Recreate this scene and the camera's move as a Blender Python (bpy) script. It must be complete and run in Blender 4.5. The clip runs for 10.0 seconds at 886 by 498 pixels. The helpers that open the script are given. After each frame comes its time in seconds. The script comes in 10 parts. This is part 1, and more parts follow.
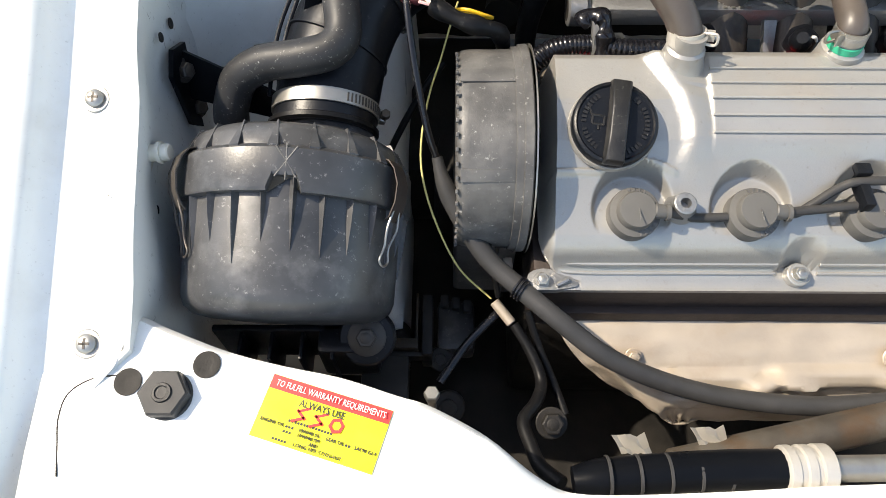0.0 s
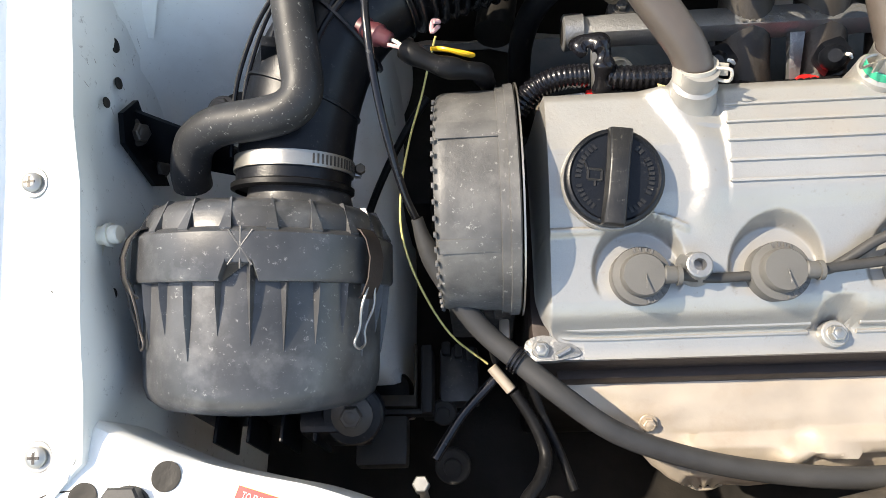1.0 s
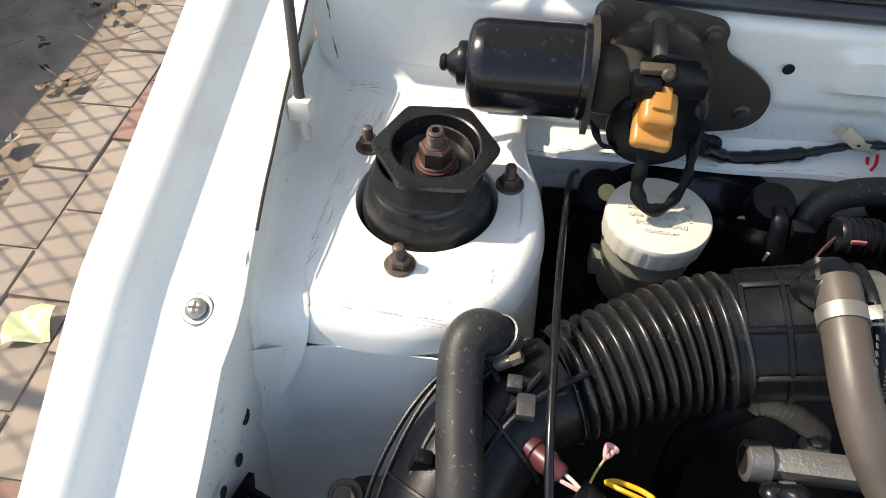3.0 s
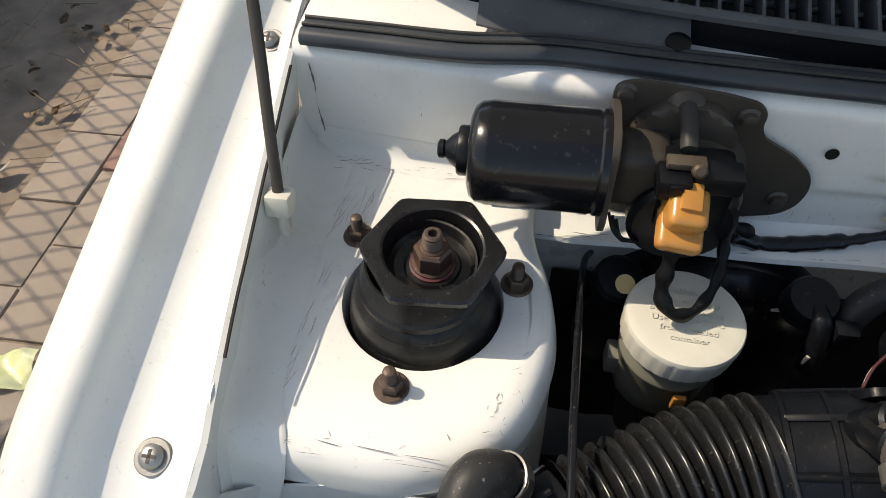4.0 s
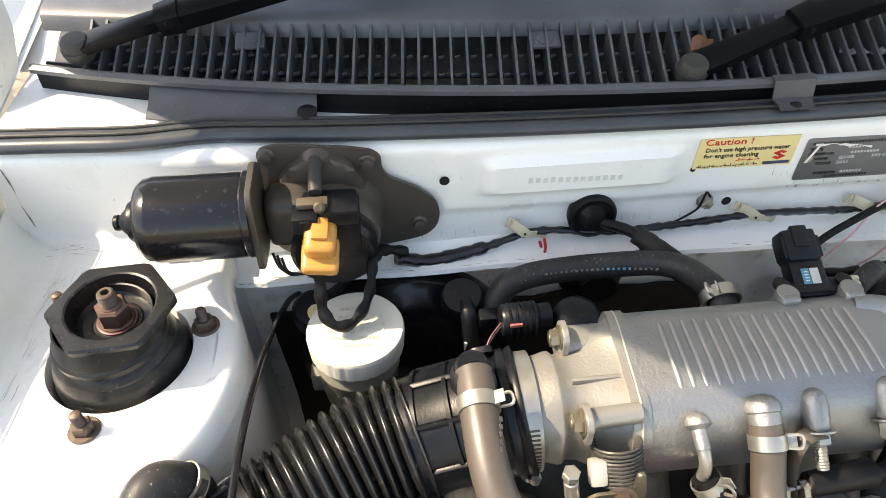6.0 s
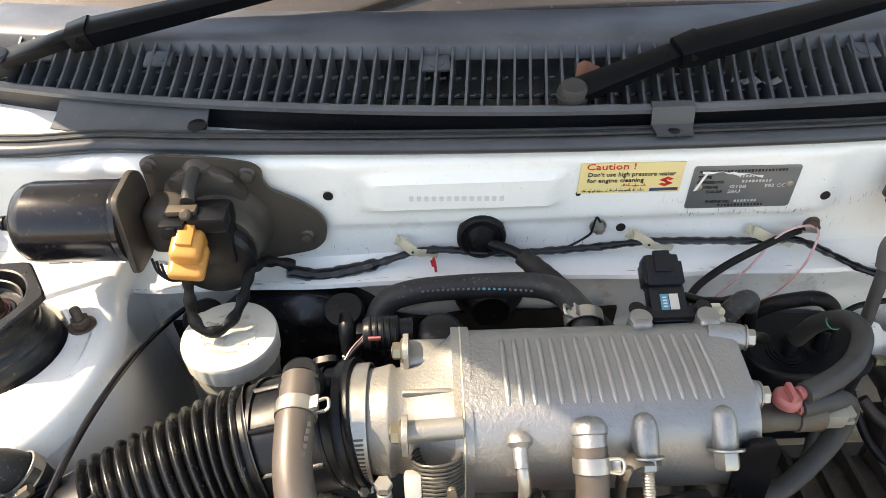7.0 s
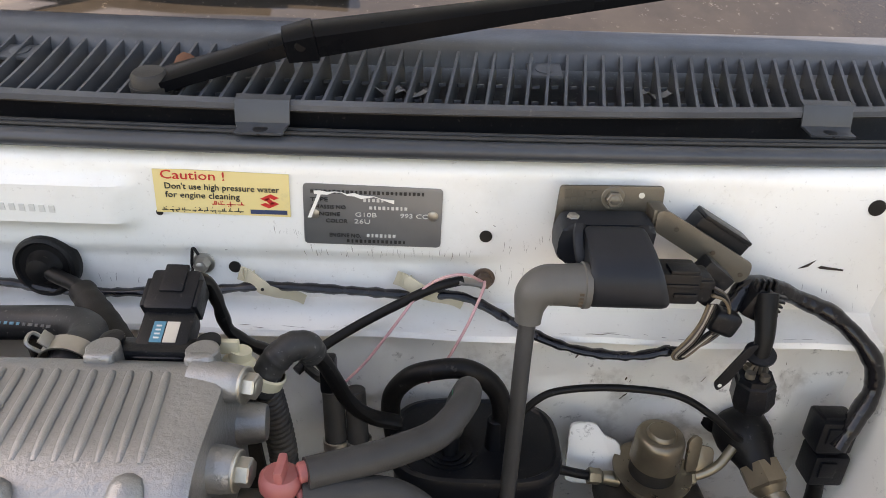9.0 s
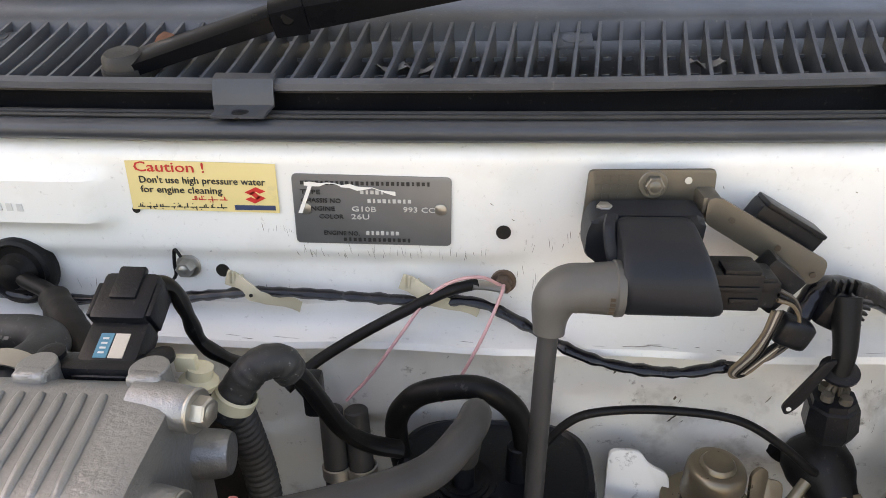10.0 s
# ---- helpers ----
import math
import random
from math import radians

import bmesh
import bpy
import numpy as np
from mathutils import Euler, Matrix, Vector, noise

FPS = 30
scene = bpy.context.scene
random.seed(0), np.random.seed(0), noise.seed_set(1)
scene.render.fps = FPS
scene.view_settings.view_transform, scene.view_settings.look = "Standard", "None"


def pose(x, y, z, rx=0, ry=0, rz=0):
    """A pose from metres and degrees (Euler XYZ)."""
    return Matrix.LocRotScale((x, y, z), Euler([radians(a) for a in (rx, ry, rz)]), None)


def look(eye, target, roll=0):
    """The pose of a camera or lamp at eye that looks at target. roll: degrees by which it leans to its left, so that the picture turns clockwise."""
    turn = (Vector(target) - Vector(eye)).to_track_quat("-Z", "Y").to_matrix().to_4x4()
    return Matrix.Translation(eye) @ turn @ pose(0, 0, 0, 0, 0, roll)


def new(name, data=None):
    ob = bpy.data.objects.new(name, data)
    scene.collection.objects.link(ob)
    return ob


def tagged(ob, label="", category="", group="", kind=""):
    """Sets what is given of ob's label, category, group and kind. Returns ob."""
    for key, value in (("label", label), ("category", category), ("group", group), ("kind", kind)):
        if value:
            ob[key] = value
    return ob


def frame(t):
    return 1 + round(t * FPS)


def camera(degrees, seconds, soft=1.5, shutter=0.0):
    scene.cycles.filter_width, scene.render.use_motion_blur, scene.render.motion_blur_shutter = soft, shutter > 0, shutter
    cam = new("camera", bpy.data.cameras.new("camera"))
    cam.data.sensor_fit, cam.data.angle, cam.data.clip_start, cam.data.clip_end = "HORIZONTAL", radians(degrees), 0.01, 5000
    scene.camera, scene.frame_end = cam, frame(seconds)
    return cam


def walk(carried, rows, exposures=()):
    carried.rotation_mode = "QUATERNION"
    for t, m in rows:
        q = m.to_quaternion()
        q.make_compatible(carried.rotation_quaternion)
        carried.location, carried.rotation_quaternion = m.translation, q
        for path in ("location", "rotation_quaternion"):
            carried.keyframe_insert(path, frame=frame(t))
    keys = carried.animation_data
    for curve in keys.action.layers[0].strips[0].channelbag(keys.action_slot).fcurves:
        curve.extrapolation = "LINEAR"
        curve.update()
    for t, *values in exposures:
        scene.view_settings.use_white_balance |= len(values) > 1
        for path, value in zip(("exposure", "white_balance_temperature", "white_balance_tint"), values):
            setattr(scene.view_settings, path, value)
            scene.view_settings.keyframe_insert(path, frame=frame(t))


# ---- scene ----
cam = camera(65.9, 10.0, soft=0.4)
PATH = [
    (0, (0.011, 0.002, 1.142), (0.008, 0.968, -0.609), 0.1),
    (0.5, (0.039, 0.039, 1.125), (-0.041, 0.962, -0.648), -6.6),
    (1, (0.05, 0.095, 1.126), (-0.06, 0.979, -0.665), -8.6),
    (1.5, (0.02, 0.151, 1.13), (-0.066, 1.041, -0.659), -3.9),
    (1.8, (0.0, 0.192, 1.131), (-0.141, 1.149, -0.62), -4.8),
    (2, (-0.019, 0.208, 1.131), (-0.178, 1.257, -0.564), -3.9),
    (2.3, (-0.033, 0.239, 1.151), (-0.199, 1.405, -0.465), -1.6),
    (2.5, (-0.039, 0.25, 1.163), (-0.222, 1.467, -0.413), -1.9),
    (2.7, (-0.049, 0.256, 1.166), (-0.233, 1.516, -0.376), -1.0),
    (3.8, (-0.062, 0.358, 1.167), (-0.258, 1.62, -0.372), -0.7),
    (4, (-0.066, 0.367, 1.164), (-0.262, 1.641, -0.365), -0.9),
    (4.5, (-0.054, 0.358, 1.174), (-0.234, 1.706, -0.293), -0.9),
    (5, (-0.02, 0.325, 1.2), (-0.112, 1.731, -0.22), -0.7),
    (5.5, (0.022, 0.289, 1.206), (0.103, 1.724, -0.185), 0.4),
    (5.8, (0.065, 0.281, 1.212), (0.231, 1.731, -0.155), 0.7),
    (6, (0.092, 0.277, 1.21), (0.24, 1.731, -0.155), -0.3),
    (6.2, (0.122, 0.265, 1.214), (0.243, 1.727, -0.146), -0.6),
    (7.3, (0.275, 0.249, 1.183), (0.193, 1.803, -0.073), -3.8),
    (7.5, (0.302, 0.249, 1.158), (0.156, 1.81, -0.084), -5.4),
    (7.8, (0.354, 0.244, 1.162), (0.269, 1.822, -0.063), -4.8),
    (8, (0.395, 0.243, 1.14), (0.376, 1.898, 0.017), -3.1),
    (8.2, (0.427, 0.249, 1.106), (0.489, 2.0, 0.135), -0.7),
    (8.5, (0.489, 0.271, 1.087), (0.594, 2.015, 0.114), 1.2),
    (9, (0.549, 0.313, 1.043), (0.584, 2.096, 0.139), 2.3),
    (9.5, (0.564, 0.355, 1.017), (0.448, 2.151, 0.143), 0.9),
    (10, (0.577, 0.37, 1.01), (0.45, 2.156, 0.119), -0.6),
]
walk(cam, [(t, look(eye, target, roll)) for t, eye, target, roll in PATH],
     [(0.0, 1.40, 7500, 10), (0.5, 1.68, 7450, 10), (1.0, 1.72, 7500, 10), (1.5, 1.88, 7500, 10), (2.0, 2.08, 7650, 10), (2.5, 1.5, 7550, 10), (2.7, 1.38, 7600, 10), (3.8, 0.36, 7750, 10), (4.0, 0.52, 7900, 10),
      (5.0, 0.78, 8200, 11), (5.5, 1.5, 8450, 11), (6.0, 1.88, 8750, 12), (7.5, 1.98, 8850, 14), (8.0, 1.72, 9050, 15), (8.5, 1.83, 9250, 18), (10.0, 2.06, 9400, 19)])

# ---- light ----
SUN_WAY = Vector((-1.0, 0.12, 1.2)).normalized()      # towards the sun
world = bpy.data.worlds.new("sky")
scene.world = world
world.use_nodes = True
sky = world.node_tree.nodes.new("ShaderNodeTexSky")
sky.sky_type, sky.sun_disc = "NISHITA", False
sky.sun_elevation = math.asin(SUN_WAY.z)
sky.sun_rotation = math.atan2(SUN_WAY.x, SUN_WAY.y)
world.node_tree.links.new(sky.outputs[0], world.node_tree.nodes["Background"].inputs[0])
world.node_tree.nodes["Background"].inputs[1].default_value = 0.15
sun = new("sun", bpy.data.lights.new("sun", "SUN"))
sun.data.energy, sun.data.angle, sun.data.color = 2.9, radians(0.55), (1.0, 0.95, 0.87)
sun.matrix_world = look((0, 0, 0), -SUN_WAY)


# ---- materials ----
def material(name, base, second=None, rough=0.5, metal=0.0, scale=60.0, amount=0.5, bump=0.1, grain=400.0,
             speck=None, speck_amount=0.0, speck_scale=90.0, stain=None, stain_amount=0.0, stain_scale=14.0,
             rough_spread=0.15, stain_low=0.52, coat=0.0, spec=0.5, trans=0.0, alpha=1.0, random_tint=0.0):
    """Colour broken up at two scales, with specks, stains and a fine relief."""
    m = bpy.data.materials.new(name)
    m.use_nodes = True
    nodes, links = m.node_tree.nodes, m.node_tree.links
    b = nodes["Principled BSDF"]
    geo = nodes.new("ShaderNodeNewGeometry")

    def noise_of(size, detail=4.0, lift=0.5):
        n = nodes.new("ShaderNodeTexNoise")
        n.inputs["Scale"].default_value, n.inputs["Detail"].default_value = size, detail
        n.inputs["Roughness"].default_value = lift
        links.new(geo.outputs["Position"], n.inputs["Vector"])
        return n.outputs["Fac"]

    def ramp(fac, low, high):
        r = nodes.new("ShaderNodeMapRange")
        r.inputs["From Min"].default_value, r.inputs["From Max"].default_value = low, high
        links.new(fac, r.inputs["Value"])
        return r.outputs[0]

    def mix(fac, a, c, weight=1.0):
        x = nodes.new("ShaderNodeMix")
        x.data_type = "RGBA"
        if weight != 1.0:
            k = nodes.new("ShaderNodeMath")
            k.operation = "MULTIPLY"
            k.inputs[1].default_value = weight
            links.new(fac, k.inputs[0])
            fac = k.outputs[0]
        links.new(fac, x.inputs[0])
        for socket, value in ((x.inputs[6], a), (x.inputs[7], c)):
            if isinstance(value, tuple):
                socket.default_value = (*value, 1)
            else:
                links.new(value, socket)
        return x.outputs[2]

    big = noise_of(scale)
    second = second or tuple(v * 0.8 for v in base)
    colour = mix(ramp(big, 0.35, 0.7), base, second, amount)
    if stain_amount:
        colour = mix(ramp(noise_of(stain_scale, 8.0, 0.62), stain_low, stain_low + 0.2), colour, stain, stain_amount)
    if speck_amount:
        colour = mix(ramp(noise_of(speck_scale, 6.0, 0.75), 0.60, 0.70), colour, speck, speck_amount)
    if random_tint:
        info = nodes.new("ShaderNodeObjectInfo")
        colour = mix(info.outputs["Random"], colour, tuple(v * (1 - random_tint) for v in base), 1.0)
    links.new(colour, b.inputs["Base Color"])
    r = nodes.new("ShaderNodeMapRange")
    r.inputs["To Min"].default_value = max(0.02, rough - rough_spread)
    r.inputs["To Max"].default_value = min(1.0, rough + rough_spread)
    links.new(noise_of(scale * 1.7, 6.0, 0.6), r.inputs["Value"])
    links.new(r.outputs[0], b.inputs["Roughness"])
    b.inputs["Metallic"].default_value = metal
    b.inputs["Coat Weight"].default_value = coat
    b.inputs["Coat Roughness"].default_value = 0.12
    b.inputs["Specular IOR Level"].default_value = spec
    b.inputs["Transmission Weight"].default_value = trans
    b.inputs["Alpha"].default_value = alpha
    if bump:
        h = nodes.new("ShaderNodeBump")
        h.inputs["Strength"].default_value, h.inputs["Distance"].default_value = bump, 0.0012
        links.new(noise_of(grain, 5.0, 0.6), h.inputs["Height"])
        links.new(h.outputs[0], b.inputs["Normal"])
    return m


PAINT = material("white paint", (0.80, 0.80, 0.77), (0.74, 0.74, 0.70), 0.32, scale=9, bump=0.04, grain=70, coat=0.3,
                 speck=(0.22, 0.19, 0.15), speck_amount=0.3, speck_scale=260, stain=(0.58, 0.55, 0.49), stain_amount=0.4, stain_scale=11)
DULL_PAINT = material("dull white paint", (0.70, 0.71, 0.69), (0.63, 0.64, 0.62), 0.5, scale=8, bump=0.06, grain=120,
                      speck=(0.12, 0.10, 0.08), speck_amount=0.6, speck_scale=120, stain=(0.5, 0.48, 0.44), stain_amount=0.4, stain_scale=9)
GRIMY_PAINT = material("grimy white paint", (0.76, 0.75, 0.71), (0.68, 0.66, 0.61), 0.5, scale=12, bump=0.1, grain=90,
                       speck=(0.10, 0.08, 0.06), speck_amount=0.7, speck_scale=75, stain=(0.20, 0.15, 0.10), stain_amount=0.8, stain_scale=19, stain_low=0.56)
BLACK = material("black plastic", (0.0042, 0.005, 0.007), (0.0075, 0.0085, 0.011), 0.34, scale=35, bump=0.14, grain=700,
                 speck=(0.20, 0.19, 0.18), speck_amount=0.2, speck_scale=260, spec=0.26)
DUSTY = material("dusty black plastic", (0.032, 0.0325, 0.034), (0.074, 0.074, 0.075), 0.36, scale=26, amount=0.8, bump=0.10, grain=500,
                 speck=(0.36, 0.35, 0.33), speck_amount=0.6, speck_scale=210, stain=(0.13, 0.131, 0.132), stain_amount=0.65, stain_scale=34, spec=0.5)
HOSE = material("dust-marked hose rubber", (0.018, 0.0182, 0.019), (0.034, 0.034, 0.035), 0.48, scale=30, amount=0.8, bump=0.10, grain=500,
                speck=(0.34, 0.33, 0.31), speck_amount=0.7, speck_scale=330, spec=0.30)
WORN = material("scuffed grey-black plastic", (0.060, 0.0585, 0.057), (0.122, 0.118, 0.112), 0.48, scale=40, amount=0.9, bump=0.25, grain=400,
                speck=(0.42, 0.41, 0.38), speck_amount=0.65, speck_scale=190, stain=(0.16, 0.155, 0.145), stain_amount=0.6, stain_scale=35, spec=0.4)
RUBBER = material("black rubber", (0.005, 0.005, 0.0055), (0.012, 0.0115, 0.0115), 0.42, scale=50, bump=0.1, grain=800, rough_spread=0.1,
                  speck=(0.12, 0.12, 0.11), speck_amount=0.3, speck_scale=140, spec=0.18)
GREY_RUBBER = material("greyed rubber", (0.034, 0.0335, 0.033), (0.056, 0.0535, 0.052), 0.5, scale=45, bump=0.12, grain=700, spec=0.25)
BROWN_HOSE = material("brownish rubber", (0.080, 0.064, 0.053), (0.052, 0.044, 0.038), 0.42, scale=40, amount=0.7, bump=0.08, grain=600)
GLOSS = material("gloss black enamel", (0.006, 0.006, 0.008), (0.010, 0.010, 0.012), 0.2, scale=40, bump=0.05, grain=300, coat=0.12, spec=0.35,
                 speck=(0.2, 0.19, 0.17), speck_amount=0.2, speck_scale=160, rough_spread=0.08)
CAST = material("cast aluminium", (0.295, 0.295, 0.293), (0.215, 0.215, 0.213), 0.42, metal=0.75, scale=18, bump=0.6, grain=300,
                speck=(0.15, 0.14, 0.13), speck_amount=0.35, speck_scale=150)
THROTTLE = material("cream-grey casting", (0.30, 0.292, 0.268), (0.225, 0.213, 0.19), 0.44, metal=0.55, scale=16, amount=0.8, bump=0.3, grain=420,
                    speck=(0.15, 0.13, 0.11), speck_amount=0.3, speck_scale=170, stain=(0.30, 0.25, 0.19), stain_amount=0.5, stain_scale=20)
COVER = material("silver painted casting", (0.37, 0.358, 0.333), (0.295, 0.282, 0.26), 0.36, metal=0.5, scale=14, bump=0.2, grain=420,
                 speck=(0.2, 0.17, 0.14), speck_amount=0.35, speck_scale=170, stain=(0.40, 0.34, 0.27), stain_amount=0.35, stain_scale=18)
SHIELD = material("tan heat shield", (0.47, 0.40, 0.32), (0.34, 0.285, 0.225), 0.42, metal=0.3, scale=15, amount=0.8, bump=0.16, grain=200,
                  stain=(0.30, 0.22, 0.15), stain_amount=0.5, stain_scale=16)
STEEL = material("zinc steel", (0.40, 0.385, 0.35), (0.29, 0.275, 0.25), 0.38, metal=0.85, scale=80, bump=0.1, grain=500)
RUST = material("rusty steel", (0.085, 0.062, 0.05), (0.15, 0.105, 0.08), 0.5, metal=0.55, scale=90, amount=0.8, bump=0.25, grain=500)
DARK_STEEL = material("dark bracket steel", (0.060, 0.052, 0.045), (0.085, 0.072, 0.060), 0.48, metal=0.3, scale=30, bump=0.12, grain=400)
OLIVE = material("olive passivated steel", (0.25, 0.222, 0.165), (0.17, 0.15, 0.112), 0.34, metal=0.85, scale=40, bump=0.08, grain=300)
GUN = material("dull bracket steel", (0.165, 0.149, 0.122), (0.115, 0.103, 0.085), 0.4, metal=0.6, scale=35, bump=0.12, grain=300)
MOTOR_GREY = material("oily grey casting", (0.075, 0.072, 0.066), (0.04, 0.037, 0.033), 0.5, metal=0.4, scale=30, amount=0.9, bump=0.3, grain=200)
PLUG_GREY = material("grey plug rubber", (0.092, 0.088, 0.081), (0.066, 0.063, 0.058), 0.55, scale=40, bump=0.1, grain=600)
BROWN_IRON = material("brown iron", (0.038, 0.027, 0.023), (0.022, 0.017, 0.015), 0.6, metal=0.3, scale=40, bump=0.3, grain=200)
SCUFF = material("dark scuff", (0.16, 0.14, 0.12), (0.28, 0.26, 0.23), 0.7, scale=90, bump=0.0)
GREY_CAST = material("dirty grey casting", (0.105, 0.092, 0.074), (0.042, 0.034, 0.027), 0.6, metal=0.4, scale=30, amount=0.9, bump=0.3, grain=200,
                     stain=(0.085, 0.05, 0.026), stain_amount=0.9, stain_scale=28, stain_low=0.47)
GRIME = material("oily grime", (0.012, 0.011, 0.010), (0.032, 0.028, 0.024), 0.55, scale=25, amount=0.8, bump=0.4, grain=130, spec=0.2)
IVORY = material("ivory plastic", (0.62, 0.60, 0.52), (0.54, 0.52, 0.45), 0.4, scale=30, bump=0.04, grain=300,
                 stain=(0.40, 0.37, 0.30), stain_amount=0.3, stain_scale=25)
STRAP = material("yellowed nylon", (0.56, 0.51, 0.38), (0.47, 0.42, 0.30), 0.45, scale=40, bump=0.04, grain=300)
TANK = material("smoky translucent plastic", (0.20, 0.20, 0.165), (0.14, 0.14, 0.115), 0.35, scale=18, bump=0.05, grain=200)
AMBER = material("amber plastic", (0.50, 0.225, 0.052), (0.40, 0.175, 0.04), 0.32, scale=60, bump=0.04, grain=300, coat=0.2)
YELLOW = material("yellow plastic", (0.72, 0.43, 0.02), (0.62, 0.35, 0.02), 0.35, scale=60, bump=0.03, grain=300)
PINK = material("faded red plastic", (0.34, 0.10, 0.095), (0.27, 0.085, 0.08), 0.45, scale=60, bump=0.06, grain=300)
MAROON = material("maroon plastic", (0.085, 0.022, 0.027), (0.06, 0.018, 0.022), 0.4, scale=60, bump=0.06, grain=300)
RED = material("red plastic", (0.60, 0.02, 0.02), (0.50, 0.02, 0.02), 0.35, scale=60, bump=0.03)
GREEN = material("green band", (0.02, 0.35, 0.20), (0.02, 0.28, 0.16), 0.4, scale=60, bump=0.03)
BEAD = material("dry sealant", (0.50, 0.46, 0.33), (0.40, 0.36, 0.25), 0.6, scale=60)
LABEL = material("yellow label", (0.76, 0.62, 0.30), (0.72, 0.58, 0.24), 0.4, scale=30, bump=0.03, speck=(0.5, 0.42, 0.25), speck_amount=0.3)
BRIGHT_LABEL = material("bright yellow label", (0.86, 0.78, 0.02), (0.80, 0.72, 0.02), 0.35, scale=30, bump=0.03)
LABEL_RED = material("label red", (0.62, 0.035, 0.03), (0.55, 0.03, 0.03), 0.4, scale=60, bump=0.0)
INK = material("black ink", (0.02, 0.02, 0.02), (0.03, 0.03, 0.03), 0.5, scale=60, bump=0.0)
NAVY = material("navy ink", (0.03, 0.05, 0.12), (0.03, 0.05, 0.10), 0.5, scale=60, bump=0.0)
PALE = material("pale print", (0.55, 0.55, 0.53), (0.48, 0.48, 0.46), 0.5, scale=60, bump=0.0)
TIN = material("bare tin plate", (0.22, 0.225, 0.23), (0.17, 0.175, 0.18), 0.45, metal=0.6, scale=30, bump=0.08, grain=200)
PAPER = material("torn paper", (0.78, 0.77, 0.73), (0.70, 0.68, 0.64), 0.8, scale=60, bump=0.1)
BLUE = material("blue label", (0.04, 0.19, 0.27), (0.03, 0.15, 0.22), 0.4, scale=60, bump=0.0)
PINK_WIRE = material("pink wire", (0.62, 0.36, 0.36), (0.52, 0.30, 0.30), 0.5, scale=60, bump=0.0)
YELLOW_WIRE = material("yellow wire", (0.60, 0.54, 0.20), (0.42, 0.38, 0.14), 0.5, scale=60, bump=0.0)
LOUVRE = material("grey-black cowl plastic", (0.056, 0.062, 0.072), (0.098, 0.106, 0.120), 0.42, scale=16, amount=0.8, bump=0.15, grain=600,
                  speck=(0.22, 0.21, 0.20), speck_amount=0.4, speck_scale=200, spec=0.4)
BEARING = material("worn black mount", (0.0085, 0.0085, 0.009), (0.019, 0.0188, 0.019), 0.36, scale=45, amount=0.9, bump=0.14, grain=350,
                   speck=(0.26, 0.24, 0.21), speck_amount=0.45, speck_scale=230, stain=(0.042, 0.041, 0.040), stain_amount=0.6, stain_scale=38, spec=0.3)
COIL = material("blue-black resin", (0.012, 0.014, 0.018), (0.018, 0.020, 0.024), 0.42, scale=30, bump=0.05, grain=500, spec=0.22, rough_spread=0.08)
ARM = material("satin black arm", (0.003, 0.0036, 0.005), (0.006, 0.0066, 0.008), 0.3, scale=30, bump=0.03, grain=500, spec=0.09, rough_spread=0.08)
SEAL = material("weathered seal rubber", (0.034, 0.039, 0.047), (0.066, 0.073, 0.083), 0.36, scale=22, bump=0.08, grain=500, spec=0.45)
FERRULE = material("crimped ferrule", (0.50, 0.47, 0.42), (0.40, 0.37, 0.32), 0.4, metal=0.4, scale=60)
GLASS = material("dusty tinted glass", (0.030, 0.026, 0.023), (0.050, 0.043, 0.036), 0.10, scale=5, amount=0.9, bump=0.0, spec=0.45, rough_spread=0.05,
                 stain=(0.10, 0.085, 0.07), stain_amount=0.5, stain_scale=4, speck=(0.25, 0.22, 0.19), speck_amount=0.4, speck_scale=120)
SOIL = material("soil and litter", (0.27, 0.21, 0.155), (0.16, 0.125, 0.092), 0.9, scale=11, amount=0.9, bump=0.9, grain=60,
                speck=(0.30, 0.27, 0.23), speck_amount=0.5, speck_scale=20)
PAVER = material("concrete paver", (0.33, 0.27, 0.215), (0.25, 0.205, 0.165), 0.85, scale=5, amount=0.8, bump=0.4, grain=160,
                 stain=(0.22, 0.19, 0.16), stain_amount=0.6, stain_scale=4, random_tint=0.18)
RED_PAVER = material("red paver", (0.27, 0.16, 0.13), (0.22, 0.135, 0.11), 0.85, scale=5, amount=0.8, bump=0.4, grain=160,
                     stain=(0.22, 0.17, 0.14), stain_amount=0.6, stain_scale=4, random_tint=0.2)
DIRTY_CAST = material("oil-stained casting", (0.050, 0.042, 0.034), (0.022, 0.018, 0.015), 0.5, metal=0.3, scale=34, amount=0.9, bump=0.35, grain=180,
                      stain=(0.13, 0.105, 0.075), stain_amount=0.7, stain_scale=30, stain_low=0.56)
BRONZE = material("dirty bronze plating", (0.215, 0.180, 0.130), (0.135, 0.110, 0.080), 0.32, metal=0.7, scale=34, amount=0.9, bump=0.1, grain=300,
                  speck=(0.24, 0.21, 0.16), speck_amount=0.3, speck_scale=160)
PLATE = material("worn black plate", (0.006, 0.006, 0.0068), (0.012, 0.012, 0.0125), 0.30, scale=40, amount=0.8, bump=0.10, grain=350,
                 speck=(0.24, 0.22, 0.20), speck_amount=0.4, speck_scale=230, spec=0.42)
RED_RUST = material("red-brown rust", (0.115, 0.066, 0.048), (0.075, 0.048, 0.038), 0.5, metal=0.4, scale=110, amount=0.9, bump=0.25, grain=500)
TAN_BRAID = material("tan braid", (0.20, 0.155, 0.105), (0.12, 0.09, 0.062), 0.8, scale=60, amount=0.9, bump=0.5, grain=500, spec=0.2)
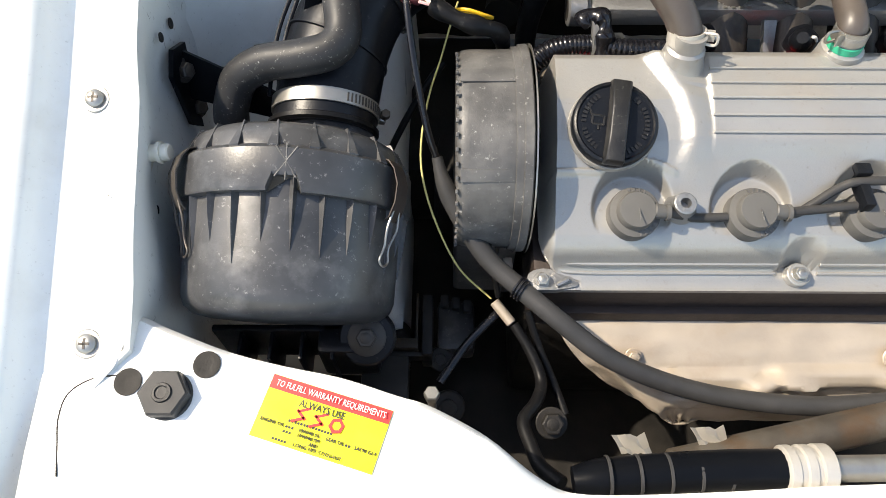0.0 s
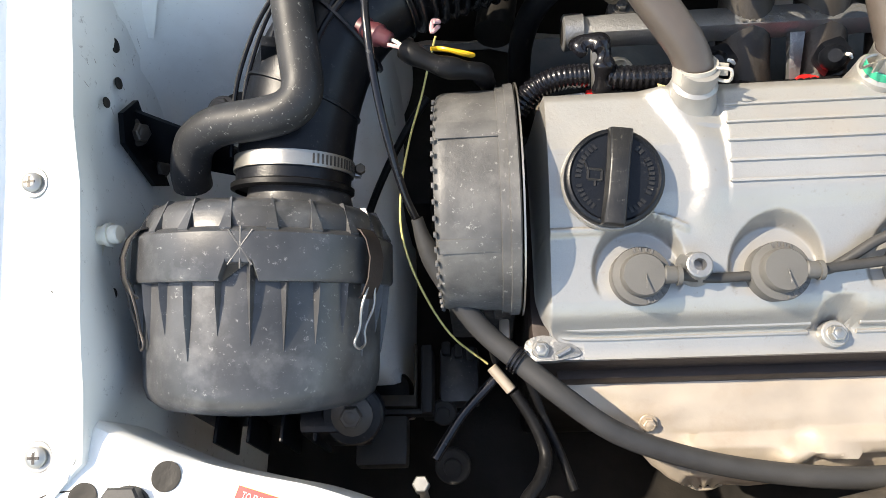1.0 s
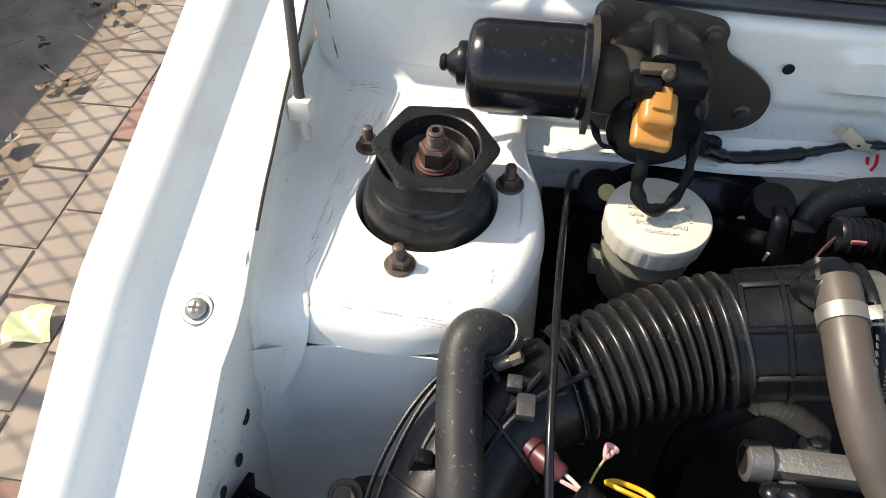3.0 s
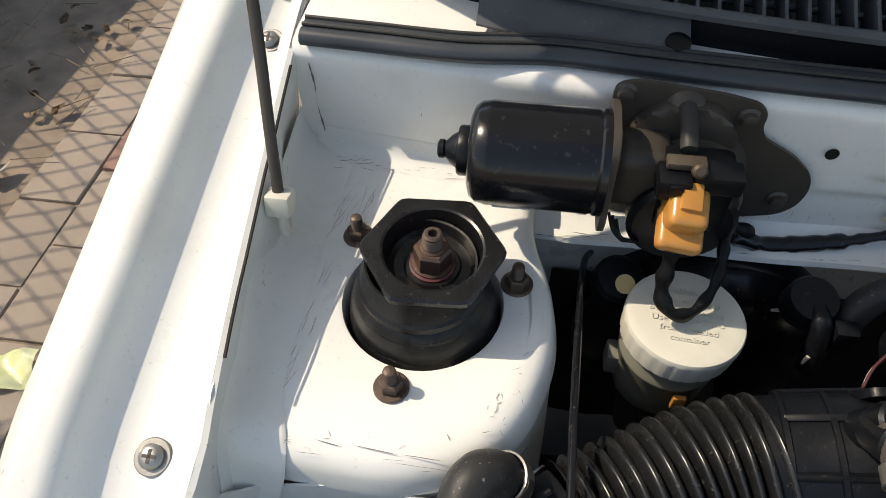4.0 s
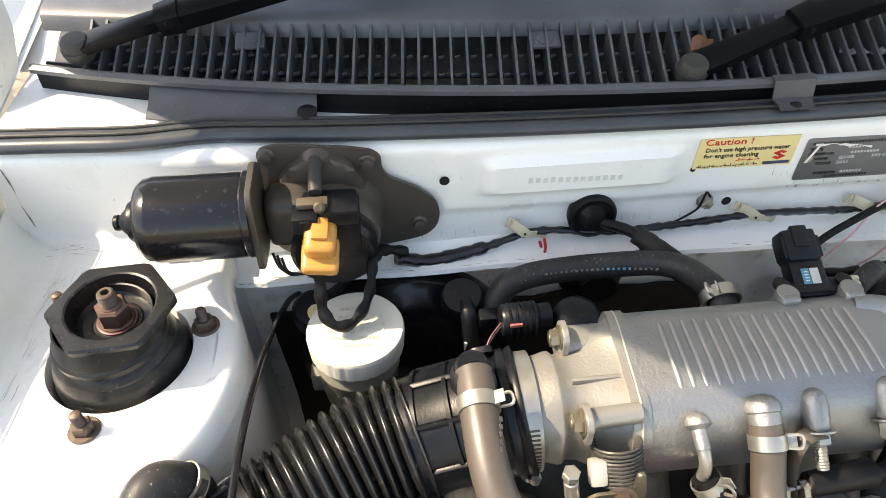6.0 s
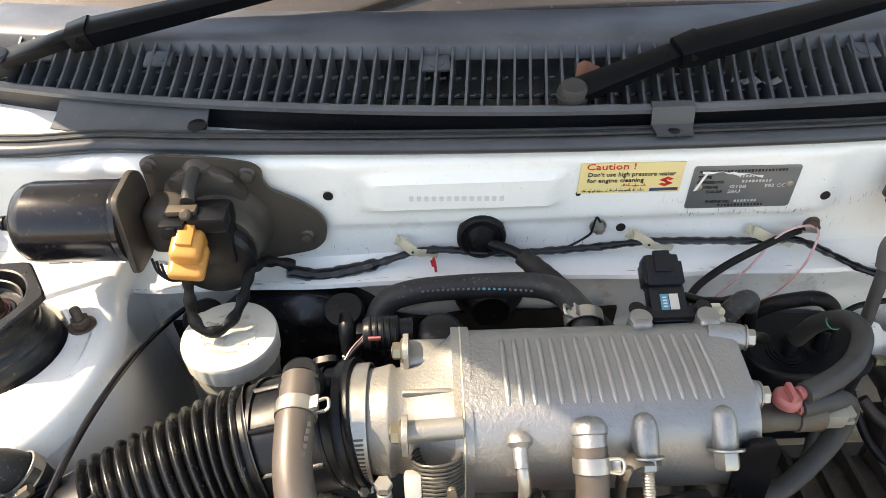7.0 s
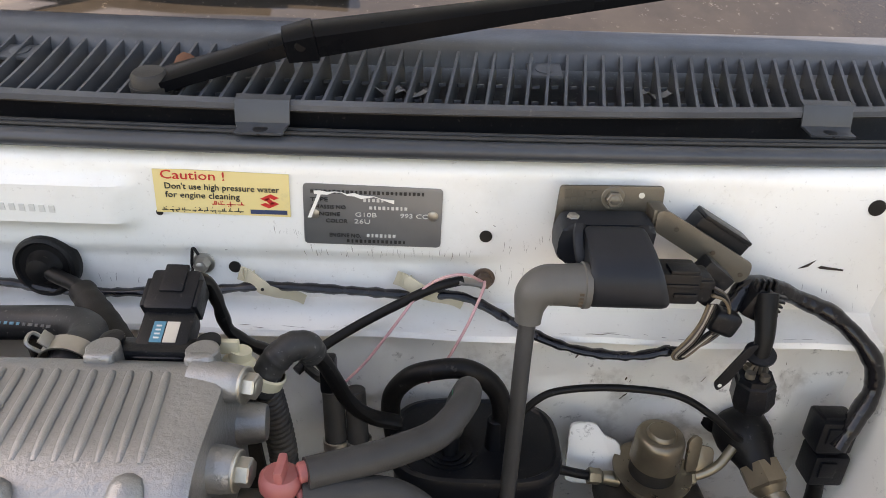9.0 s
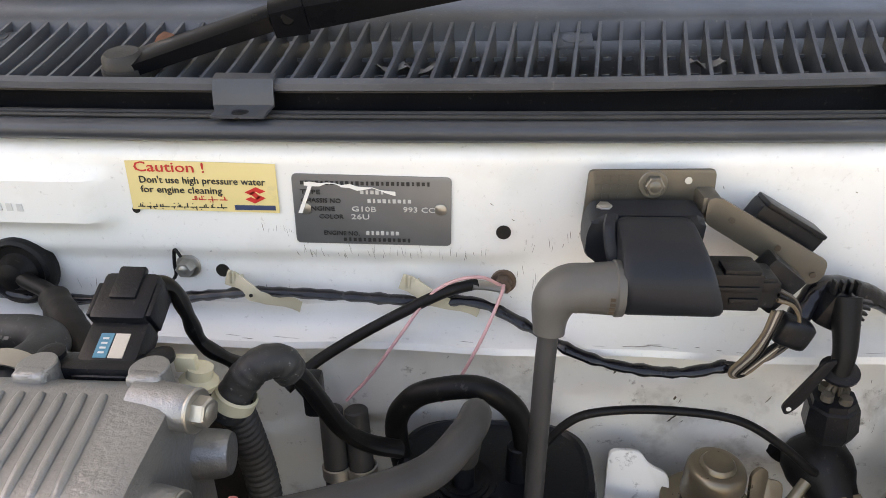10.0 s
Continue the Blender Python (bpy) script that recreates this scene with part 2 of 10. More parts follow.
BELLOWS = material("shiny bellows rubber", (0.0085, 0.0087, 0.0095), (0.016, 0.0162, 0.017), 0.24, scale=35, amount=0.8, bump=0.08, grain=600,
                   speck=(0.30, 0.29, 0.27), speck_amount=0.35, speck_scale=250, spec=0.55)
DARK_BACKING = material("dark brown backing", (0.030, 0.024, 0.019), (0.016, 0.013, 0.011), 0.9, scale=30, amount=0.9, bump=0.5, grain=240, spec=0.15)
WIRE = material("galvanised wire", (0.30, 0.30, 0.29), (0.22, 0.22, 0.21), 0.5, metal=0.6, scale=40, bump=0.0)


# ---- mesh helpers ----
WORLD_OF = {}


def thing(name, at, label, category, group="", kind=""):
    """An empty at the base of a thing; its parts keep their places in the world."""
    ob = new(name)
    ob.location = at
    ob.empty_display_size = 0.02
    WORLD_OF[ob.name] = Matrix.Translation(at)
    return tagged(ob, label, category, group, kind)


def finish(bm, mat, name, sharp=38.0):
    bmesh.ops.recalc_face_normals(bm, faces=bm.faces[:])
    for f in bm.faces:
        f.smooth = True
    for e in bm.edges:
        if len(e.link_faces) == 2 and e.calc_face_angle(0.0) > radians(sharp):
            e.smooth = False
    me = bpy.data.meshes.new(name)
    bm.to_mesh(me)
    bm.free()
    me.materials.append(mat)
    return me


def part(name, bm, mat, parent, label="", sharp=38.0):
    ob = new(name, finish(bm, mat, name, sharp))
    ob.parent = parent
    if parent.name in WORLD_OF:
        ob.matrix_parent_inverse = WORLD_OF[parent.name].inverted()
    return tagged(ob, label)


def solid(name, bm, mat, label, category="", kind="", group="", sharp=38.0):
    """A thing, or a piece of the setting, that is a single mesh."""
    return tagged(new(name, finish(bm, mat, name, sharp)), label, category, group, kind)


def box(bm, c, s, bevel=0.0, m=None, seg=2):
    t = Matrix.Translation(c) @ (m or Matrix()) @ Matrix.Diagonal((*s, 1))
    g = bmesh.ops.create_cube(bm, size=1.0, matrix=t)
    if bevel:
        edges = {e for v in g["verts"] for e in v.link_edges}
        bmesh.ops.bevel(bm, geom=list(edges), offset=bevel, segments=seg, affect="EDGES", profile=0.6)
    return bm


def frame_of(axis):
    a = Vector(axis).normalized()
    u = a.cross(Vector((0, 0, 1)))
    if u.length < 0.05:
        u = a.cross(Vector((0, 1, 0)))
    u.normalize()
    return a, u, a.cross(u)


def skin(bm, rings, closed=True, cap=True):
    """Quads between rings of points; the end rings are capped."""
    rows = [[bm.verts.new(p) for p in ring] for ring in rings]
    n = len(rows[0])
    for a, b in zip(rows, rows[1:]):
        for i in range(n if closed else n - 1):
            bm.faces.new((a[i], a[(i + 1) % n], b[(i + 1) % n], b[i]))
    if cap and closed:
        bm.faces.new(rows[0][::-1])
        bm.faces.new(rows[-1])
    return rows


def lathe(bm, base, axis, profile, seg=32, squash=1.0, cap=True):
    """profile: (distance along the axis, radius) from the base."""
    a, u, v = frame_of(axis)
    base = Vector(base)
    rings = [[base + a * h + (u * math.cos(k) + v * math.sin(k) * squash) * max(r, 1e-5)
              for k in (2 * math.pi * i / seg for i in range(seg))] for h, r in profile]
    skin(bm, rings, cap=cap)
    return bm


def rod(bm, p, q, r, r2=None, seg=16, edge=0.0):
    axis = Vector(q) - Vector(p)
    n, r2 = axis.length, r if r2 is None else r2
    e = edge or min(r, r2) * 0.15
    return lathe(bm, p, axis, [(0, r - e), (e, r), (n - e, r2), (n, r2 - e)], seg)


def smooth_line(points, steps=8):
    """A Catmull-Rom line through the points."""
    p = [Vector(x) for x in points]
    p = [p[0] * 2 - p[1], *p, p[-1] * 2 - p[-2]]
    out = []
    for a, b, c, d in zip(p, p[1:], p[2:], p[3:]):
        for i in range(steps):
            t = i / steps
            out.append(0.5 * ((2 * b) + (c - a) * t + (2 * a - 5 * b + 4 * c - d) * t * t + (3 * b - a - 3 * c + d) * t ** 3))
    return out + [p[-2]]


def tube(bm, points, r, seg=12, steps=8, radius=None, cap=True, flat=1.0):
    """A pipe along a smooth line. radius: a function of the way along it, 0 to 1, that multiplies r."""
    line = smooth_line(points, steps)
    tan = [(line[min(i + 1, len(line) - 1)] - line[max(i - 1, 0)]).normalized() for i in range(len(line))]
    _, u, _ = frame_of(tan[0])
    run, lengths = 0.0, [0.0]
    for a, b in zip(line, line[1:]):
        run += (b - a).length
        lengths.append(run)
    rings = []
    for c, t, s in zip(line, tan, lengths):
        u = (u - t * u.dot(t)).normalized()
        v = t.cross(u)
        k = r * (radius(s / run) if radius else 1.0)
        rings.append([c + (u * math.cos(w) + v * math.sin(w) * flat) * k for w in (2 * math.pi * i / seg for i in range(seg))])
    skin(bm, rings, cap=cap)
    return bm


def prism(bm, outline, origin, u, v, depth, bevel=0.0):
    """A plate: outline in the plane of u and v, depth along their normal."""
    o, u, v = Vector(origin), Vector(u).normalized(), Vector(v).normalized()
    n = u.cross(v).normalized()
    low = [o + u * a + v * b for a, b in outline]
    rows = skin(bm, [low, [p + n * depth for p in low]])
    if bevel:
        edges = [e for e in bm.edges if all(w in rows[1] for w in e.verts)]
        bmesh.ops.bevel(bm, geom=edges, offset=bevel, segments=2, affect="EDGES", profile=0.6)
    return bm


def rounded(points, r=0.004, n=4):
    """Rounds the corners of a flat outline."""
    out = []
    p = [Vector(q) for q in points]
    for a, b, c in zip([p[-1], *p[:-1]], p, [*p[1:], p[0]]):
        d = min(r, (a - b).length * 0.45, (c - b).length * 0.45)
        s, e = b + (a - b).normalized() * d, b + (c - b).normalized() * d
        for i in range(n + 1):
            t = i / n
            out.append(tuple(s * (1 - t) ** 2 + b * 2 * t * (1 - t) + e * t * t))
    return out


def hexagon(bm, c, axis, r, h, chamfer=0.12):
    return lathe(bm, c, axis, [(0, r), (h * (1 - chamfer), r), (h, r * 0.86)], 6)


def bolt(name, c, axis, r, mat, label, h=None, washer=1.45, stud=0.0, category="bolt", group="bolts"):
    """A hexagon head on a washer, with an optional stud through it."""
    h = h or r * 0.9
    a = Vector(axis).normalized()
    t = thing(name, c, label, category, group)
    part("washer", lathe(bmesh.new(), c, a, [(0, r * washer), (r * 0.14, r * washer), (r * 0.22, r * washer * 0.93)], 20), mat, t)
    head = hexagon(bmesh.new(), Vector(c) + a * r * 0.2, a, r, h)
    if not stud:
        lathe(head, Vector(c) + a * (r * 0.2 + h * 0.98), a, [(0, r * 0.6), (r * 0.06, r * 0.52)], 14)
    part("nut" if stud else "head", head, mat, t)
    if stud:
        s = bmesh.new()
        turns = 9
        prof = []
        for i in range(turns):
            prof += [(h + stud * i / turns, r * 0.56), (h + stud * (i + 0.5) / turns, r * 0.48)]
        prof += [(h + stud, r * 0.5), (h + stud + r * 0.1, r * 0.34)]
        part("stud", lathe(s, c, a, prof, 14), mat, t)
    return t


def screw(c, axis, r, label="zinc cross-head screw on a washer in white sheet metal"):
    """A cross-head machine screw with its washer."""
    a, u, v = frame_of(axis)
    t = thing("screw", c, label, "screw", "fender screws")
    part("washer", lathe(bmesh.new(), c, a, [(0, r * 1.5), (r * 0.12, r * 1.5), (r * 0.2, r * 1.4)], 24), STEEL, t)
    part("head", lathe(bmesh.new(), Vector(c) + a * r * 0.15, a, [(0, r), (r * 0.35, r), (r * 0.6, r * 0.75), (r * 0.68, r * 0.4)], 20), STEEL, t)
    s = bmesh.new()
    for w in (u, v):
        box(s, Vector(c) + a * r * 0.8, (1, 1, 1), 0, Matrix((w, a.cross(w), a)).transposed().to_4x4() @ Matrix.Diagonal((r * 1.1, r * 0.26, r * 0.12, 1)))
    part("slot", s, DARK_STEEL, t)
    return t


def letters(text, size, origin, right, up, mat, parent, name="lettering", depth=0.0003, width=None, label=""):
    """Built-in font, laid flat from the lower left corner; width squeezes a line to its length."""
    cu = bpy.data.curves.new(name, "FONT")
    cu.body, cu.size, cu.extrude, cu.resolution_u = text, size, depth, 2
    tmp = bpy.data.objects.new(name, cu)
    scene.collection.objects.link(tmp)
    bpy.context.view_layer.update()
    me = bpy.data.meshes.new_from_object(tmp)
    span = max(v.co.x for v in me.vertices)
    bpy.data.objects.remove(tmp)
    r, w = Vector(right).normalized(), Vector(up).normalized()
    m = Matrix((r, w, r.cross(w))).transposed().to_4x4()
    me.transform(Matrix.Translation(origin) @ m @ Matrix.Diagonal(((width / span) if width else 1.0, 1, 1, 1)))
    me.materials.clear()
    me.materials.append(mat)
    ob = new(name, me)
    ob.parent = parent
    if parent.name in WORLD_OF:
        ob.matrix_parent_inverse = WORLD_OF[parent.name].inverted()
    return tagged(ob, label)


# ---- the large structure ----
CENTRE = 0.43                       # the car's middle line


def smooth(t):
    t = max(0.0, min(1.0, t))
    return t * t * (3 - 2 * t)


def channel_z(y):
    return float(np.interp(y, [-0.3, 0.0, 0.171, 0.337, 0.491, 0.70, 0.843, 1.1], [0.52, 0.635, 0.698, 0.758, 0.822, 0.866, 0.893, 0.93]))


def sheet(bm, rows, thick=0.0015, way=None):
    """A thin sheet through rows of points, with a back side and closed rims."""
    g = np.array([[tuple(p) for p in r] for r in rows], float)
    du, dv = np.gradient(g, axis=1), np.gradient(g, axis=0)
    n = np.cross(du, dv)
    n /= np.maximum(np.linalg.norm(n, axis=2, keepdims=True), 1e-12)
    front = [[bm.verts.new(p) for p in r] for r in g]
    back = [[bm.verts.new(p) for p in r] for r in g - n * thick]
    h, w = len(front), len(front[0])
    for i in range(h - 1):
        for j in range(w - 1):
            bm.faces.new((front[i][j], front[i][j + 1], front[i + 1][j + 1], front[i + 1][j]))
            bm.faces.new((back[i + 1][j], back[i + 1][j + 1], back[i][j + 1], back[i][j]))
    rim = [(0, j) for j in range(w)] + [(i, w - 1) for i in range(1, h)] + [(h - 1, j) for j in range(w - 2, -1, -1)] + [(i, 0) for i in range(h - 2, 0, -1)]
    for a, b in zip(rim, rim[1:] + rim[:1]):
        bm.faces.new((front[a[0]][a[1]], back[a[0]][a[1]], back[b[0]][b[1]], front[b[0]][b[1]]))
    return bm


def lip_x(y):
    """The wandering inner edge of the near wing's lip."""
    return float(np.interp(y, [0.0, 0.148, 0.158, 0.20, 0.24, 0.33, 0.37, 0.43, 0.457, 0.474, 0.50, 0.53, 0.60, 0.67, 0.79, 1.1],
                           [-0.2265, -0.2265, -0.2070, -0.2068, -0.2105, -0.2128, -0.2178, -0.2184, -0.2196, -0.2160, -0.2156, -0.2195, -0.2258, -0.2305, -0.2385, -0.250]))


def fender(side):
    """Outer wing, gutter and inner lip of one flank; side is 1 on the near flank, -1 mirrored."""
    def at(x, y, z):
        return (x if side > 0 else 2 * CENTRE - x, y, z)
    ys = [-0.25 + 0.015 * i for i in range(91)]
    rows = []
    for y in ys:
        z = channel_z(y)
        flare = 0.06 * (y - 0.55)
        rows.append([at(x, y, zz) for x, zz in (
            (-0.350 - flare, z - 0.42), (-0.341 - flare, z - 0.16), (-0.336 - flare, z - 0.055), (-0.328 - flare * 0.8, z - 0.010), (-0.314 - flare * 0.4, z + 0.016), (-0.301, z + 0.026),
            (-0.286, z + 0.026), (-0.2805, z + 0.0235), (-0.277, z + 0.019), (-0.2735, z + 0.0125), (-0.2690, z + 0.0065), (-0.2625, z + 0.0020), (-0.254, z - 0.0004), (-0.246, z - 0.001),
            (-0.239, z - 0.0002), (lip_x(y) - 0.009, z + 0.0026), (lip_x(y) - 0.004, z + 0.0044), (lip_x(y), z + 0.0050))])
    return sheet(bmesh.new(), rows, 0.0012)


fender_left = solid("fender", fender(1), PAINT, "white painted front wing with a gutter along the bay", "fender", "structure")
fender_right = solid("fender", fender(-1), PAINT, "white painted front wing with a gutter along the bay", "fender", "structure")


def apron(x, inward, y0, y1):
    """The inner wing below the lip, leaning into the bay, with a worn edge."""
    rows = []
    n = 36
    for i in range(n + 1):
        y = y0 + (y1 - y0) * i / n
        z = channel_z(y)
        wave = 0.004 * math.sin(y * 31) + 0.003 * math.sin(y * 57 + 1)
        edge = lip_x(y) if inward > 0 else x
        rows.append([(edge + inward * a, y, zz) for a, zz in (
            (0.0, z + 0.0052), (0.0035, z + 0.004), (0.005 + wave * 0.3, z - 0.006), (0.002 + wave, z - 0.03), (-0.002 + wave, z - 0.06),
            (0.000, z - 0.10), (0.004, z - 0.16), (0.010, z - 0.24), (0.02, z - 0.36))])
    return sheet(bmesh.new(), rows, 0.0015)


inner_wing = solid("inner_wing", apron(-0.2185, 1, 0.02, 0.7715), DULL_PAINT, "dull white inner wing panel, scuffed and dusty", "inner wing", "structure")
lap = bmesh.new()
rows = []
for y, edge, zt in ((0.7685, -0.201, 0.8022), (0.74, -0.200, 0.802), (0.66, -0.201, 0.8015), (0.60, -0.199, 0.8015), (0.56, -0.198, 0.8015), (0.54, -0.195, 0.801), (0.525, -0.190, 0.799), (0.514, -0.187, 0.794), (0.506, -0.188, 0.780), (0.500, -0.192, 0.764), (0.494, -0.199, 0.748), (0.488, -0.208, 0.730)):
    top = (0.797 - 0.02 * (edge + 0.12) if y >= 0.54 else zt) - 0.0006
    lip = lip_x(y)
    wide = edge + 0.004 - lip
    rows.append([(lip + 0.0005, y, top + 0.037), (lip + 0.0016, y, top + 0.023), (lip + wide * 0.12, y, top + 0.0125), (lip + wide * 0.28, y, top + 0.0062), (lip + wide * 0.5, y, top + 0.0026), (lip + wide * 0.75, y, top + 0.0010), (lip + wide, y, top + 0.0001), (lip + wide * 1.06, y, top - 0.0015)])
solid("inner_wing_lap", sheet(lap, rows, 0.001), PAINT, "rounded foot of the inner wing running into the strut tower", "sheet lap", "structure")
sealant = tube(bmesh.new(), [(lip_x(0.545 + 0.03 * i) + 0.0045, 0.545 + 0.03 * i, channel_z(0.545 + 0.03 * i) + 0.0046 + 0.0008 * math.sin(i * 2.1)) for i in range(8)], 0.0011, 6, 4, flat=0.6)
solid("sealant_line", sealant, GRIME, "dark cracked sealant line along the inner wing's lip", "sealant", "structure")
inner_wing_far = solid("inner_wing", apron(2 * CENTRE + 0.02, -1, 0.02, 0.76), GRIMY_PAINT, "grimy white inner wing panel", "inner wing", "structure")

# wheelhouse panel below and ahead of the strut tower
bm = bmesh.new()
rows = []
for p in smooth_line([(0, 0.262, 0.36), (0, 0.266, 0.48), (0, 0.276, 0.518), (0, 0.30, 0.526), (0, 0.36, 0.540), (0, 0.39, 0.560), (0, 0.43, 0.588), (0, 0.465, 0.622), (0, 0.486, 0.665), (0, 0.496, 0.705), (0, 0.502, 0.735), (0, 0.507, 0.766)], 4):
    y, z = p.y, p.z
    lift = smooth((y - 0.38) / 0.1)
    rows.append([(-0.222, y - 0.035 * lift, z + 0.075 - 0.05 * lift), (-0.215, y - 0.018 * lift, z + 0.045 - 0.03 * lift), (-0.195, y - 0.005 * lift, z + 0.016 - 0.012 * lift), (-0.16, y, z + 0.004), (-0.09, y + 0.001 * lift, z),
                 (-0.062, y + 0.006 * lift, z - 0.001), (-0.046, y + 0.018 * lift, z - 0.003), (-0.037, y + 0.030 * lift, z - 0.008), (-0.031, y + 0.040 * lift, z - 0.020), (-0.028, y + 0.06 * lift, z - 0.20)])
solid("wheelhouse_panel", sheet(bm, rows, 0.0015), PAINT, "dull white wheelhouse panel below the strut tower", "wheelhouse", "structure")

# strut tower: an opening for the strut, a rounded shoulder and steep sides
HOLE = Vector((-0.120, 0.628))
TOWER = rounded([(-0.262, 0.512), (-0.118, 0.508), (-0.072, 0.522), (-0.045, 0.555), (-0.030, 0.605), (-0.034, 0.655), (-0.052, 0.705), (-0.050, 0.76), (-0.262, 0.76)], 0.03, 5)


def tower_top(x, y):
    return 0.797 - 0.05 * (x + 0.12) * 0.4 - 0.012 * max(0.0, (0.56 - y) / 0.05) ** 2 * 0.35


def ray_to(outline, centre, way):
    """How far a flat ray runs from the centre to a closed outline."""
    best = 9.0
    for a, b in zip(outline, outline[1:] + outline[:1]):
        a, b = Vector(a) - centre, Vector(b) - centre
        e = b - a
        den = way.x * e.y - way.y * e.x
        if abs(den) > 1e-9:
            d, s = (a.x * e.y - a.y * e.x) / den, (a.x * way.y - a.y * way.x) / den
            if d > 0 and -1e-6 <= s <= 1 + 1e-6:
                best = min(best, d)
    return best


def outline_hit(way):
    """Where a ray from the strut's opening meets the tower's outline."""
    return ray_to(TOWER, HOLE, way)


bm = bmesh.new()
rings = [[] for _ in range(13)]
for i in range(120):
    w = Vector((math.cos(2 * math.pi * i / 120), math.sin(2 * math.pi * i / 120)))
    d = outline_hit(w)
    k = 0
    for r, dz in ((0.0525, -0.10), (0.0525, -0.004), (0.0535, -0.0008), (0.056, 0.0), (0.5 * (0.056 + d), 0.0), (d - 0.018, 0.0), (d - 0.010, -0.0012), (d - 0.004, -0.0045), (d, -0.012),
                  (d + 0.0025, -0.025), (d + 0.001, -0.027), (d + 0.004, -0.09), (d + 0.012, -0.30)):
        p = HOLE + w * r
        rings[k].append((p.x, p.y, tower_top(HOLE.x + w.x * min(r, d), HOLE.y + w.y * min(r, d)) + dz))
        k += 1
skin(bm, rings, cap=False)
strut_tower = solid("strut_tower", bm, PAINT, "white painted strut tower with a round opening, scratched edges", "strut tower", "structure")

# firewall: an upper cowl box with a pressed panel, a flange, and the dash panel below it
FLANGE_Z = 0.768


def firewall_y(x, z):
    bow = 0.020 * max(0.0, min(1.0, (-0.02 - x) / 0.2))
    y = 0.748 + bow
    raised = 0.008 * smooth((x - 0.17) / 0.014) * smooth((0.349 - x) / 0.012) * smooth((z - 0.833) / 0.007) * smooth((0.874 - z) / 0.007)
    field = 0.005 * smooth((x - 0.13) / 0.02) * smooth((0.605 - x) / 0.02) * smooth((z - 0.812) / 0.008)
    return y - raised - field


bm = bmesh.new()
xs = [-0.235 + 0.0085 * i for i in range(int((2 * CENTRE + 0.235 + 0.24) / 0.0085) + 1)]
zs = [0.768 + 0.0045 * i for i in range(26)]
rows = []
for z in zs:
    rows.append([(x, firewall_y(x, z), z) for x in xs])
rows.append([(x, firewall_y(x, 0.88) + 0.0015, 0.884) for x in xs])
rows.append([(x, firewall_y(x, 0.88) + 0.006, 0.8885) for x in xs])
rows.append([(x, firewall_y(x, 0.88) + 0.02, 0.8905) for x in xs])
rows.append([(x, firewall_y(x, 0.88) + 0.16, 0.893) for x in xs])
sheet(bm, rows, 0.0015)
solid("wall_firewall_upper", bm, PAINT, "white painted upper bulkhead with a pressed raised panel", "bulkhead", "structure")

bm = bmesh.new()
rows = []
for dy, dz in ((0.002, 0.012), (-0.010, 0.004), (-0.020, 0.0015), (-0.0275, 0.0), (-0.0285, -0.003), (-0.0265, -0.0042), (-0.012, -0.0025), (0.004, -0.004)):
    rows.append([(x, firewall_y(x, 0.77) + dy, FLANGE_Z + dz + 0.0012 * math.sin(x * 40)) for x in xs])
sheet(bm, rows, 0.001)
solid("trim_flange", bm, PAINT, "white welded flange along the bulkhead with chipped edge", "flange", "structure")

def lower_y(x, z):
    """The lower bulkhead, with its pressed dishes and dents."""
    y = 0.742 + 0.03 * smooth((0.72 - z) / 0.2)
    for cx, cz, r, d in ((0.568, 0.738, 0.020, 0.005), (0.50, 0.72, 0.03, -0.006), (0.642, 0.728, 0.024, 0.005), (0.735, 0.712, 0.030, 0.006), (0.80, 0.69, 0.04, -0.006), (0.845, 0.735, 0.022, 0.004), (0.42, 0.71, 0.04, 0.006)):
        y += d * smooth((r - math.hypot(x - cx, z - cz)) / 0.007)
    return y + 0.0012 * noise.noise((x * 24, z * 24, 4))


bm = bmesh.new()
rows = []
for i in range(72):
    z = 0.770 - 0.0052 * i
    rows.append([(x, lower_y(x, z), z) for x in xs])
sheet(bm, rows, 0.0015)
solid("wall_firewall_lower", bm, GRIMY_PAINT, "white lower bulkhead stained with brown grime", "bulkhead", "structure")

# bay floor: oily undershield, far below
bm = bmesh.new()
rows = []
for i in range(20):
    y = -0.05 + 0.9 * i / 19
    rows.append([(-0.24 + 1.36 * j / 24, y, 0.36 + 0.012 * math.sin(9 * y + j) + 0.01 * math.sin(j * 1.7)) for j in range(25)])
sheet(bm, rows, 0.004)
solid("bay_floor", bm, GRIME, "dark oily undershield below the engine", "undershield", "structure")

# front slam panel with its curved edge
EDGE = [(-0.262, 0.200), (-0.211, 0.193), (-0.183, 0.182), (-0.140, 0.166), (-0.100, 0.156), (-0.060, 0.148), (-0.021, 0.136), (0.002, 0.129), (0.039, 0.110), (0.075, 0.087),
        (0.11, 0.078), (0.20, 0.080), (0.293, 0.085), (0.43, 0.088), (0.66, 0.085), (0.78, 0.09), (0.86, 0.13), (0.95, 0.15), (1.03, 0.175), (1.12, 0.20)]
line = [p.xy for p in smooth_line([(x, y, 0) for x, y in EDGE], 5)]


def slam_z(x, y):
    return 0.690 + 0.10 * (y - 0.14) - 0.03 * smooth((x - 0.03) / 0.08) * smooth((0.83 - x) / 0.08)


